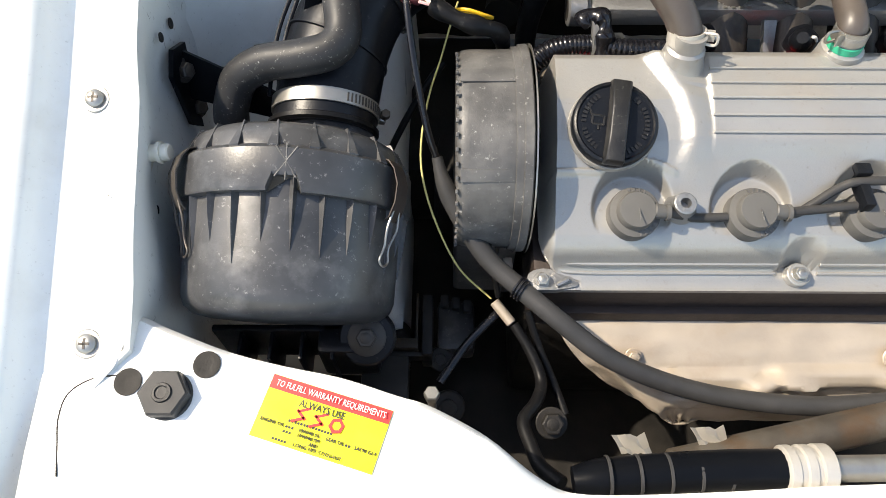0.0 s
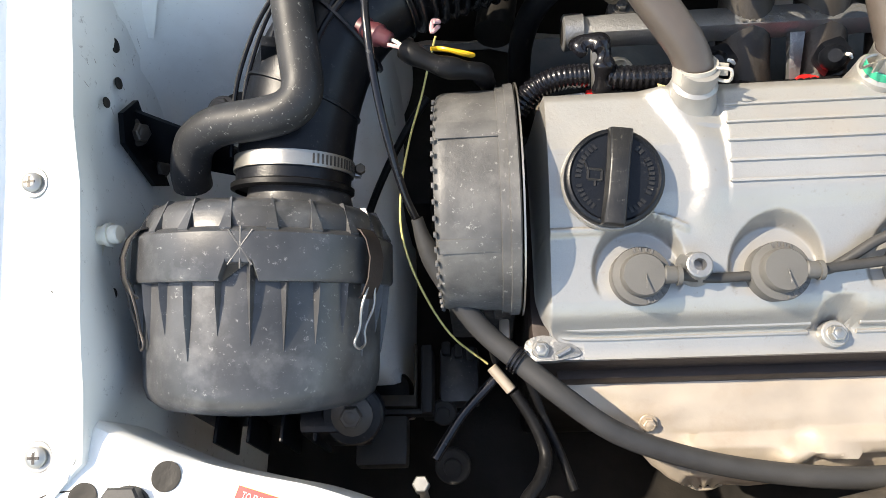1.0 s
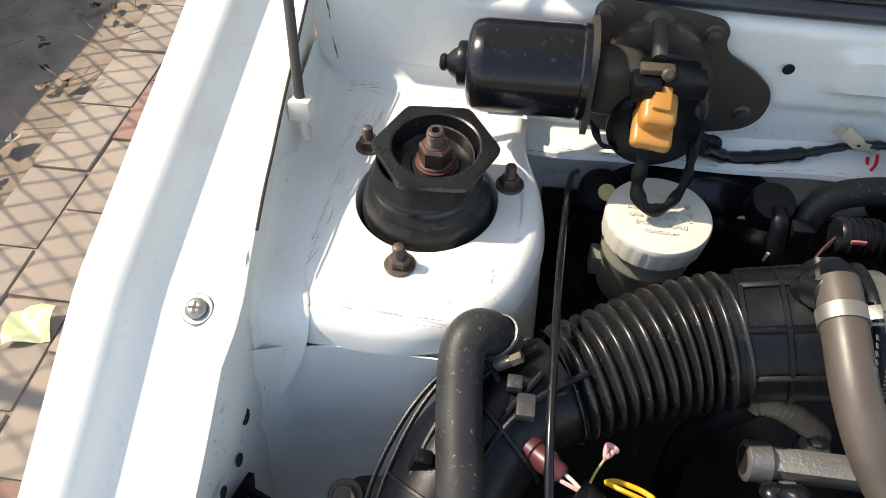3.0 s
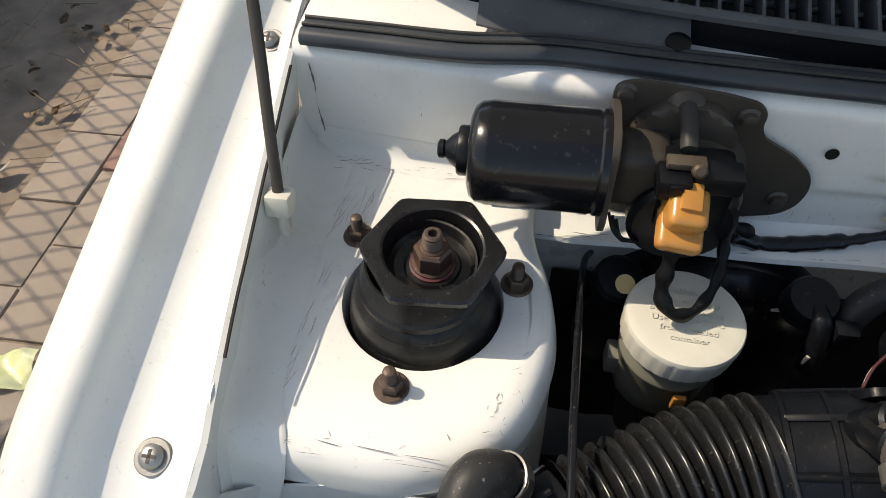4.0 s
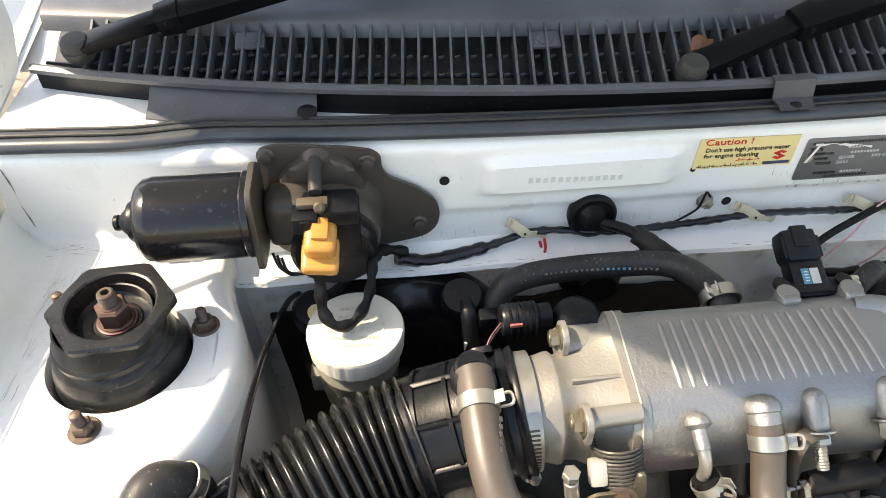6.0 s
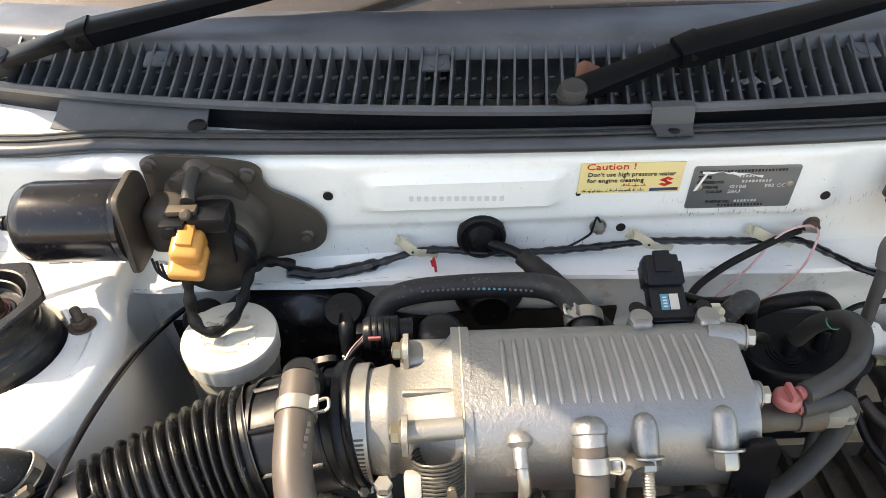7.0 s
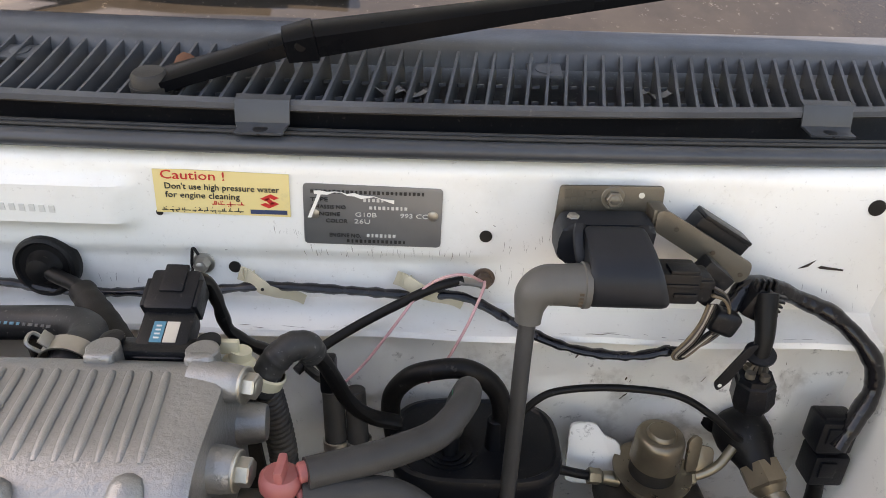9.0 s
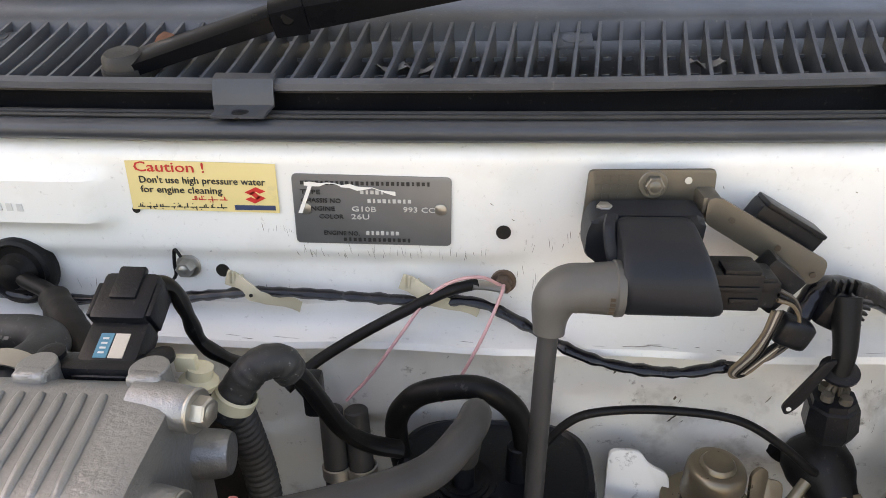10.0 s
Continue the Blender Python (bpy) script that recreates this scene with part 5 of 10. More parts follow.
def spark_lead(x, end):
    c = Vector((x, 0.2845, 0.686))
    ax = Vector((0, -0.30, 0.95)).normalized()
    t = thing("spark_plug_cap", c, "grey rubber spark plug cap in its well", "spark plug cap", "spark plug caps")
    h = lathe(bmesh.new(), c, ax, [(-0.006, 0.0198), (0.008, 0.0202), (0.0102, 0.0196), (0.0110, 0.0158), (0.0112, 0.0150), (0.0172, 0.0145), (0.0187, 0.0136), (0.0190, 0.001)], 40)
    cap = part("cap", h, PLUG_GREY, t)
    for i in range(9):
        a = radians(100 + 13 * i + (80 if i > 4 else 0))
        b = bmesh.new()
        _, u, v = frame_of(ax)
        way = u * math.cos(a) + v * math.sin(a)
        box(b, c + way * 0.0176 + ax * 0.0106, (0.0030, 0.0015, 0.0014), 0, Matrix((way, ax.cross(way), ax)).transposed().to_4x4())
        part("rim_letter_bar", b, WORN, cap)
    part("mould_seam", box(bmesh.new(), c + ax * 0.0191 + Vector((0.001, 0, 0)), (0.0008, 0.024, 0.0007), 0.0002, Matrix.Rotation(radians(-17), 4, "X") @ Matrix.Rotation(radians(-8), 4, "Z")), WORN, cap)
    k = bmesh.new()
    rod(k, c + ax * 0.014 + Vector((0.013, 0, 0)), c + ax * 0.013 + Vector((0.024, -0.001, 0)), 0.0062, 0.0055, 14)
    lathe(k, c + ax * 0.013 + Vector((0.022, -0.001, 0)), (1, 0, 0), [(0, 0.0068), (0.003, 0.0068)], 14)
    part("lead_neck", k, PLUG_GREY, t)
    l = tube(bmesh.new(), [c + ax * 0.013 + Vector((0.024, -0.001, 0))] + end, 0.0036, 10, 6)
    part("ignition_lead", l, GREY_RUBBER, t)
    return t


spark_lead(SPARKS[0], [(0.21, 0.281, 0.688), (0.26, 0.280, 0.6965), (0.30, 0.283, 0.6985), (0.345, 0.286, 0.702), (0.42, 0.29, 0.705), (0.52, 0.33, 0.70)])
spark_lead(SPARKS[1], [(0.285, 0.284, 0.691), (0.298, 0.290, 0.697), (0.315, 0.298, 0.706), (0.335, 0.300, 0.712), (0.42, 0.30, 0.715), (0.52, 0.34, 0.71)])
spark_lead(SPARKS[2], [(0.38, 0.285, 0.692), (0.44, 0.29, 0.70), (0.52, 0.335, 0.705)])

clipr = thing("lead_separator", (0.335, 0.292, 0.70), "black plastic separator holding the ignition leads", "lead clip")
bm = bmesh.new()
box(bm, (0.330, 0.293, 0.707), (0.008, 0.030, 0.012), 0.002)
box(bm, (0.330, 0.308, 0.715), (0.012, 0.010, 0.006), 0.0015)
part("body", bm, BLACK, clipr)


def timing_cover():
    t = thing("timing_cover", (0.05, 0.36, 0.55), "scuffed grey-black round timing belt cover", "timing cover")
    y, z, r = 0.358, 0.672, 0.083
    b = bmesh.new()
    rings = []
    for x, k in ((0.0205, 0.80), (0.0205, 0.93), (0.022, 0.965), (0.0255, 0.985), (0.030, 0.992), (0.060, 1.0), (0.064, 1.0), (0.0645, 1.02), (0.070, 1.025), (0.0705, 1.045), (0.0765, 1.05), (0.0775, 1.035), (0.0775, 0.8)):
        ring = []
        for i in range(97):
            w = radians(-52 + 200 * i / 96)
            flat = 1.0 - 0.02 * max(0.0, math.cos(2 * (w - radians(90))))
            ring.append((x, y - math.cos(w) * r * k, z + math.sin(w) * r * k * flat))
        ring.append((x, y + r * k * 0.90, 0.50))
        ring.append((x, y - r * k * 0.60, 0.50))
        rings.append(ring)
    skin(b, rings)
    shell = part("shell", b, WORN, t)
    for i in range(22):
        w = radians(-38 + 7.6 * i)
        k = bmesh.new()
        box(k, (0.0205, y - math.cos(w) * r * 0.975, z + math.sin(w) * r * 0.975), (0.0022, 0.0035, 0.003), 0.0006, Matrix.Rotation(-w + math.pi / 2, 4, "X"))
        part("edge_tooth", k, WORN, shell)
    k = bmesh.new()
    lathe(k, (0.0785, y, z), (1, 0, 0), [(0, r * 1.055), (0.0012, r * 1.055), (0.0012, r * 0.8)], 90, cap=False)
    part("gasket_edge", k, STEEL, t)
    part("lug", box(bmesh.new(), (0.066, y - 0.058, z - 0.068), (0.014, 0.016, 0.028), 0.002), WORN, t)
    part("lug", box(bmesh.new(), (0.058, y + 0.073, z + 0.052), (0.008, 0.008, 0.012), 0.002), WORN, t)
    for w, wd in ((40, 0.010), (96, 0.014)):
        a = radians(w)
        part("scuffed_band", box(bmesh.new(), (0.045, y - math.cos(a) * r * 1.0, z + math.sin(a) * r * 0.985), (0.044, wd, 0.0012), 0.0004, Matrix.Rotation(-a + math.pi / 2, 4, "X")), WORN, shell)
    return t


timing_cover()


def heat_shield():
    t = thing("exhaust_heat_shield", (0.32, 0.18, 0.50), "tan pressed exhaust heat shield with embossed folds", "heat shield")
    b = bmesh.new()
    rows = []
    m = 60
    for i in range(31):
        s = i / 30
        row = []
        for j in range(m + 1):
            x = 0.110 + 0.43 * j / m
            end = smooth((x - 0.110) / 0.055)
            w = radians(6 + 84 * s)
            y = 0.245 - 0.077 * math.sin(w * 0.95) * (0.62 + 0.38 * end)
            z = 0.5135 + 0.0755 * math.cos(w * 0.92) - 0.012 * (1 - end) * s
            x2 = x + 0.075 * s ** 1.7 * (1 - smooth((x - 0.110) / 0.15))
            bumpy = 0.0
            for cx, cs, rx, rs, d in ((0.235, 0.50, 0.055, 0.075, 0.006), (0.22, 0.66, 0.035, 0.06, 0.005), (0.345, 0.45, 0.05, 0.08, 0.006), (0.30, 0.62, 0.03, 0.16, 0.005), (0.165, 0.60, 0.02, 0.2, 0.004), (0.45, 0.5, 0.06, 0.1, 0.006)):
                q = ((x - cx) / rx) ** 4 + ((s - cs) / rs) ** 4
                bumpy += 1.5 * d * smooth((1.25 - q) / 0.4)
            if x < 0.26:
                bumpy += 0.004 * max(0.0, math.sin((x * 1.0 + s * 0.06) * 300)) * smooth((s - 0.72) / 0.1) * smooth((0.25 - x) / 0.05)
            bumpy += 0.0015 * noise.noise((x * 40, s * 9, 0))
            n = Vector((0, -math.sin(w), math.cos(w)))
            row.append(Vector((x2, y, z)) + n * bumpy)
        rows.append(row)
    part("sheet", sheet(b, rows, 0.001), SHIELD, t, sharp=70)
    part("rolled_edge", tube(bmesh.new(), rows[-1][::3], 0.0016, 8, 2), SHIELD, t)
    part("rolled_edge", tube(bmesh.new(), [r[0] for r in rows[::2]], 0.0016, 8, 2), SHIELD, t)
    return t


heat_shield()
bolt("shield_bolt", (0.396, 0.205, 0.584), (0, -0.5, 0.85), 0.0062, SHIELD, "tan hexagon bolt in the heat shield", group="shield bolts")
bolt("shield_bolt", (0.174, 0.206, 0.583), (0, -0.55, 0.83), 0.0050, SHIELD, "tan hexagon bolt in the heat shield", group="shield bolts")

# cylinder head and block
head = thing("cylinder_head", (0.29, 0.33, 0.40), "rusty brown cylinder head and block under the cover", "engine block")
bm = bmesh.new()
box(bm, (0.295, 0.318, 0.60), (0.42, 0.150, 0.075), 0.006)
part("head", bm, BROWN_IRON, head)
bm = bmesh.new()
box(bm, (0.295, 0.34, 0.47), (0.42, 0.20, 0.20), 0.01)
part("block", bm, GRIME, head)
bm = bmesh.new()
box(bm, (0.30, 0.2405, 0.596), (0.39, 0.009, 0.018), 0.002)
part("manifold_flange", bm, BROWN_IRON, head)


def plenum():
    t = thing("intake_plenum", (0.35, 0.56, 0.74), "cast aluminium intake plenum with ribbed top", "intake plenum")
    prof = [(0.606, 0.742), (0.607, 0.806), (0.605, 0.822), (0.598, 0.8300), (0.590, 0.8325), (0.545, 0.8265), (0.535, 0.8245), (0.524, 0.8195), (0.515, 0.811), (0.509, 0.798), (0.506, 0.780), (0.508, 0.760), (0.514, 0.747), (0.53, 0.738)]
    b = bmesh.new()
    rings = []
    for x, k in ((0.2485, 1.0), (0.250, 1.0), (0.262, 1.0), (0.30, 1.0), (0.34, 1.0), (0.38, 1.0), (0.42, 1.0), (0.440, 1.0), (0.447, 0.99), (0.450, 0.96)):
        rings.append([(x, 0.556 + (y - 0.556) * k, 0.785 + (z - 0.785) * k) for y, z in rounded(prof, 0.006, 3)])
    skin(b, rings)
    body = part("casting", b, CAST, t)
    n = 17
    for i in range(n):
        x, lean = 0.2800 + (0.4225 - 0.2800) * i / (n - 1), 0.001 + 0.0045 * i / (n - 1)
        k = bmesh.new()
        tube(k, [(x + lean * 0.8, 0.5335, 0.8225), (x + lean * 0.55, 0.548, 0.8265), (x + lean * 0.1, 0.572, 0.8300), (x - lean * 0.2, 0.585, 0.8318)], 0.0022, 10, 4, radius=lambda s: 0.75 + 0.25 * smooth(min(s, 1 - s) * 12))
        part("rib", k, CAST, t)
    flange = bmesh.new()
    prism(flange, rounded([(0.505, 0.742), (0.607, 0.742), (0.6085, 0.80), (0.602, 0.832), (0.588, 0.8345), (0.522, 0.8215), (0.507, 0.80)], 0.008), (0.2505, 0, 0), (0, 1, 0), (0, 0, 1), 0.006, 0.0008)
    part("throttle_flange", flange, CAST, t)
    g = bmesh.new()
    prism(g, rounded([(0.5045, 0.742), (0.6075, 0.742), (0.6089, 0.80), (0.6023, 0.8323), (0.588, 0.8348), (0.5214, 0.8221), (0.5063, 0.80)], 0.008), (0.2494, 0, 0), (0, 1, 0), (0, 0, 1), 0.0010)
    fl = bmesh.new()
    prism(fl, rounded([(0.505, 0.742), (0.607, 0.742), (0.6085, 0.80), (0.602, 0.832), (0.588, 0.8345), (0.522, 0.8215), (0.507, 0.80)], 0.008), (0.2435, 0, 0), (0, 1, 0), (0, 0, 1), 0.0058, 0.0008)
    part("joint_flange", fl, THROTTLE, t)
    part("sealant_bead", g, BEAD, t, "yellowish sealant bead at the joint")
    # bosses on the far end and the front
    for c, a, r, l in (((0.446, 0.588, 0.825), (1, -0.2, 0.05), 0.0098, 0.013), ((0.449, 0.552, 0.803), (1, -0.1, 0), 0.011, 0.013), ((0.447, 0.520, 0.786), (1, -0.3, 0), 0.010, 0.010),
                       ((0.452, 0.598, 0.79), (1, 0.1, 0), 0.011, 0.012)):
        k = bmesh.new()
        c, a = Vector(c), Vector(a).normalized()
        lathe(k, c - a * 0.014, a, [(0, r * 1.1), (l + 0.008, r), (l + 0.012, r * 0.94), (l + 0.014, r * 0.85)], 24)
        part("boss", k, CAST, t)
    for x, dy in ((0.370, 0.0), (0.424, 0.004)):
        k = bmesh.new()
        lathe(k, (x, 0.522 + dy, 0.818), (0, -0.72, -0.62), [(-0.005, 0.002), (-0.003, 0.0060), (0.0005, 0.0078), (0.006, 0.0088), (0.012, 0.0090), (0.022, 0.0086), (0.024, 0.0076)], 24)
        part("front_boss", k, CAST, t)
    for x in (0.3845, 0.4345):
        k = bmesh.new()
        lathe(k, (x, 0.6010, 0.806), (0, -0.05, 1), [(0, 0.0098), (0.018, 0.0088), (0.0300, 0.0084), (0.0305, 0.0078)], 24)
        box(k, (x, 0.5950, 0.8255), (0.0150, 0.008, 0.022), 0.003, seg=3)
        lathe(k, (x + 0.002, 0.5912, 0.8290), (0, -1, 0.1), [(0, 0.0030), (0.0008, 0.0028), (0.0003, 0.0016), (0.0003, 0.0002)], 14)
        part("sensor_boss", k, CAST, t)
    k = bmesh.new()
    lathe(k, (0.286, 0.516, 0.815), (0, -0.75, -0.35), [(-0.003, 0.002), (-0.001, 0.0058), (0.002, 0.0082), (0.006, 0.0088), (0.009, 0.0052), (0.022, 0.0048)], 20)
    part("barb_boss", k, CAST, t)
    k = bmesh.new()
    tube(k, [(0.286, 0.501, 0.807), (0.287, 0.494, 0.802), (0.288, 0.490, 0.794), (0.288, 0.489, 0.784)], 0.0044, 12, 6)
    part("barb", k, STEEL, t)
    k = bmesh.new()
    lathe(k, (0.333, 0.522, 0.818), (0, -0.8, -0.5), [(-0.004, 0.003), (-0.002, 0.0085), (0.001, 0.0108), (0.004, 0.0122), (0.008, 0.0120), (0.009, 0.0108), (0.020, 0.0104)], 28)
    part("pipe_boss", k, CAST, t)
    for x in (0.27, 0.33, 0.39, 0.44):
        runners = bmesh.new()
        tube(runners, [(x, 0.545, 0.755), (x, 0.52, 0.715), (x, 0.485, 0.68), (x, 0.44, 0.655), (x, 0.40, 0.645)], 0.021, 16, 6)
        part("runner", runners, DIRTY_CAST, t, "dirty cast intake runner")
    return t


plenum()


def throttle_body():
    t = thing("throttle_body", (0.215, 0.552, 0.74), "cast aluminium throttle body with cable drum and spring", "throttle body")
    b = bmesh.new()
    mid, n = Vector((0.554, 0.784)), 72
    corner = rounded([(0.506, 0.744), (0.606, 0.744), (0.6075, 0.80), (0.600, 0.830), (0.588, 0.8325), (0.524, 0.8195), (0.508, 0.80)], 0.010)
    rings = []
    for x, f, r in ((0.180, 0.0, 0.0375), (0.190, 0.0, 0.0385), (0.1975, 0.0, 0.0405), (0.1995, 0.0, 0.0405), (0.2025, 0.0, 0.0375), (0.212, 0.10, 0.0365), (0.222, 0.30, 0.0370), (0.232, 0.55, 0.038), (0.240, 0.75, 0.039), (0.244, 0.92, 0.040)):
        ring = []
        for i in range(n):
            w = Vector((math.cos(2 * math.pi * i / n), math.sin(2 * math.pi * i / n)))
            p = mid + w * (r * (1 - f) + ray_to(corner, mid, w) * f)
            ring.append((x, p.x, p.y))
        rings.append(ring)
    skin(b, rings)
    part("casting", b, THROTTLE, t, "cream-grey casting", sharp=60)
    part("top_pad", box(bmesh.new(), (0.2255, 0.588, 0.8125), (0.040, 0.024, 0.020), 0.006, seg=3), THROTTLE, t)
    part("bolt_channel", rod(bmesh.new(), (0.207, 0.5195, 0.8165), (0.250, 0.5215, 0.8175), 0.0078, 0.0072, 20), THROTTLE, t)
    part("side_rib", box(bmesh.new(), (0.226, 0.548, 0.8215), (0.036, 0.004, 0.006), 0.0015), THROTTLE, t)
    for c in ((0.2085, 0.5857, 0.8235), (0.2085, 0.5171, 0.8190)):
        k = bmesh.new()
        prism(k, rounded([(-0.0115, -0.012), (0.0115, -0.012), (0.0115, 0.006), (0.006, 0.0115), (-0.006, 0.0115), (-0.0115, 0.006)], 0.004), Vector(c) + Vector((0.004, 0, 0)), (0, -1, 0), (0, 0, 1), 0.004, 0.0008)
        part("bolt_ear", k, THROTTLE, t)
        k = bmesh.new()
        lathe(k, Vector(c) + Vector((0.0005, 0, 0)), (-1, 0, 0), [(0, 0.0092), (0.0018, 0.0092), (0.0024, 0.008)], 20)
        hexagon(k, Vector(c) - Vector((0.0015, 0, 0)), (-1, 0, 0), 0.0068, 0.0065)
        lathe(k, Vector(c) - Vector((0.0078, 0, 0)), (-1, 0, 0), [(0, 0.0042), (0.0008, 0.0036)], 12)
        part("flange_bolt", k, OLIVE, t, "gold-passivated hexagon bolt")
    a, u, v = frame_of((0.03, -0.55, -0.83))
    o = Vector((0.231, 0.510, 0.806))
    coil = [o + a * (0.0027 * i / 14) + (u * math.cos(2 * math.pi * i / 14) + v * math.sin(2 * math.pi * i / 14)) * 0.0165 for i in range(14 * 10)]
    part("return_spring", tube(bmesh.new(), coil, 0.0011, 6, 1), MOTOR_GREY, t, "wound return spring")
    k = bmesh.new()
    box(k, (0.2150, 0.493, 0.797), (0.012, 0.010, 0.018), 0.003, Matrix.Rotation(radians(-38), 4, "X"))
    part("stop_block", k, FERRULE, t, "pale stop block")
    k = bmesh.new()
    prism(k, rounded([(0.203, 0.789), (0.212, 0.796), (0.236, 0.796), (0.237, 0.813), (0.242, 0.814), (0.2455, 0.795), (0.243, 0.778), (0.233, 0.757), (0.222, 0.757), (0.208, 0.772)], 0.003), (0, 0.3873, 0), (1, 0, 0), (0, 0.12, 1), 0.0025, 0.0006)
    lever = part("cable_bracket", k, OLIVE, t, "gold-passivated cable lever")
    n = Vector((-0.2, -0.9, 0.3)).normalized()
    k = lathe(bmesh.new(), Vector((0.230, 0.4800, 0.785)), n, [(0, 0.0098), (0.0015, 0.0098), (0.002, 0.009)], 20)
    hexagon(k, Vector((0.230, 0.4800, 0.785)) + n * 0.002, n, 0.0066, 0.0065)
    rod(k, Vector((0.230, 0.4800, 0.785)) + n * 0.008, Vector((0.230, 0.4800, 0.785)) + n * 0.013, 0.0034, seg=12)
    part("spindle_nut", k, RUST, lever, "rusty spindle nut")
    k = tube(bmesh.new(), [(0.218, 0.4795, 0.777), (0.2165, 0.477, 0.764), (0.222, 0.4765, 0.755), (0.232, 0.477, 0.7515), (0.243, 0.478, 0.7525)], 0.0034, 12, 6)
    part("cable_end", k, OLIVE, lever)
    part("inner_cable", tube(bmesh.new(), [(0.242, 0.478, 0.7525), (0.268, 0.478, 0.7625), (0.300, 0.478, 0.7690)], 0.0011, 8, 4), STEEL, lever)
    k = bmesh.new()
    rod(k, (0.196, 0.488, 0.798), (0.1975, 0.484, 0.784), 0.0050, seg=14)
    hexagon(k, (0.196, 0.490, 0.800), (0, 0, 1), 0.006, 0.006)
    part("adjuster", k, STEEL, t)
    return t


throttle_body()


# ---- scuttle and wipers ----
for i in range(88):
    x = -0.165 + 0.0139 * i
    lean = 0.006 + 0.010 * (x - 0.2)
    y0, y1 = cowl_front(x) + 0.011, 0.757 + 0.19 * (x - CENTRE) ** 2 + 0.083
    z0, z1 = cowl_z(x) - 0.002, cowl_z(x) + 0.022
    b = bmesh.new()
    ways = [(f, (y1 - y0) * f, (z1 - z0) * f ** 1.1, lean * f) for f in (0.0, 0.35, 0.7, 1.0)]
    rows = [[(x + s, y0 + dy, z0 + dz - 0.026) for f, dy, dz, s in ways], [(x - 0.0012 + s, y0 + dy, z0 + dz) for f, dy, dz, s in ways]]
    sheet(b, rows, 0.0022)
    part("slat", b, LOUVRE, cowl)
for dy, dz in ((0.026, -0.020), (0.052, -0.013)):
    part("cross_bar", tube(bmesh.new(), [(x, cowl_front(x) + dy - 0.04 * dy / 0.05 * (x - CENTRE) ** 2, cowl_z(x) + dz) for x in cx], 0.0022, 6, 2), BLACK, cowl)
hooks = bmesh.new()
for i in range(88):
    x = -0.165 + 0.0139 * i
    for f in (0.32, 0.62):
        y = cowl_front(x) + 0.011 + f * (0.757 + 0.19 * (x - CENTRE) ** 2 + 0.072 - cowl_front(x))
        box(hooks, (x + 0.0035 + (0.006 + 0.010 * (x - 0.2)) * f, y, cowl_z(x) - 0.011 + 0.022 * f), (0.0055, 0.0016, 0.0022), 0, Matrix.Rotation(radians(25), 4, "Z"))
tagged(part("louvre_hook", hooks, LOUVRE, cowl), kind="stuff")
for x in (0.436, 0.828):
    b = bmesh.new()
    y = cowl_front(x)
    rows = []
    for dy, z in ((0.004, 0.9235), (-0.002, 0.922), (-0.0045, 0.915), (-0.006, 0.908), (-0.012, 0.9055), (-0.020, 0.9045)):
        rows.append([(x + a * (1.15 if dy > -0.01 else 1.0), y + dy, z + 0.0012) for a in (-0.0155, -0.013, 0.0, 0.013, 0.0155)])
    tab = part("fixing_tab", sheet(b, rows, 0.0016), SEAL, cowl)
    part("push_stud", lathe(bmesh.new(), (x, y - 0.0135, 0.9062), (0, -0.1, 1), [(0, 0.0068), (0.0014, 0.0065), (0.0022, 0.004), (0.0023, 0.0005)], 24), BLACK, tab)
for x in (-0.14, -0.02, 0.24, 0.63):
    y = 0.757 + 0.19 * (x - CENTRE) ** 2 + 0.068
    b = bmesh.new()
    box(b, (x, y, cowl_z(x) + 0.012), (0.026, 0.020, 0.003), 0.001, Matrix.Rotation(radians(16), 4, "X"))
    lathe(b, (x, y, cowl_z(x) + 0.0125), (0, -0.28, 0.96), [(0, 0.0075), (0.0018, 0.0072), (0.0022, 0.003)], 20)
    part("screw_pad", b, LOUVRE, cowl)

pad = thing("cowl_side_pad", (-0.04, 0.79, 0.893), "flat dark plastic pad at the scuttle's corner", "trim pad")
bm = bmesh.new()
rows = []
for dy, dz in ((-0.032, 0.0), (-0.016, 0.003), (0.0, 0.010), (0.008, 0.014)):
    rows.append([(x, cowl_front(x) + dy, 0.9005 + dz - 0.002 * abs(x) * 4) for x in [-0.106 + 0.012 * i for i in range(13)]])
part("sheet", sheet(bm, rows, 0.0018), LOUVRE, pad)
part("push_stud", lathe(bmesh.new(), (0.030, cowl_front(0.030) - 0.014, 0.9045), (0, -0.2, 1), [(0, 0.0085), (0.0016, 0.0082), (0.0024, 0.005), (0.0025, 0.0005)], 24), BLACK, pad)


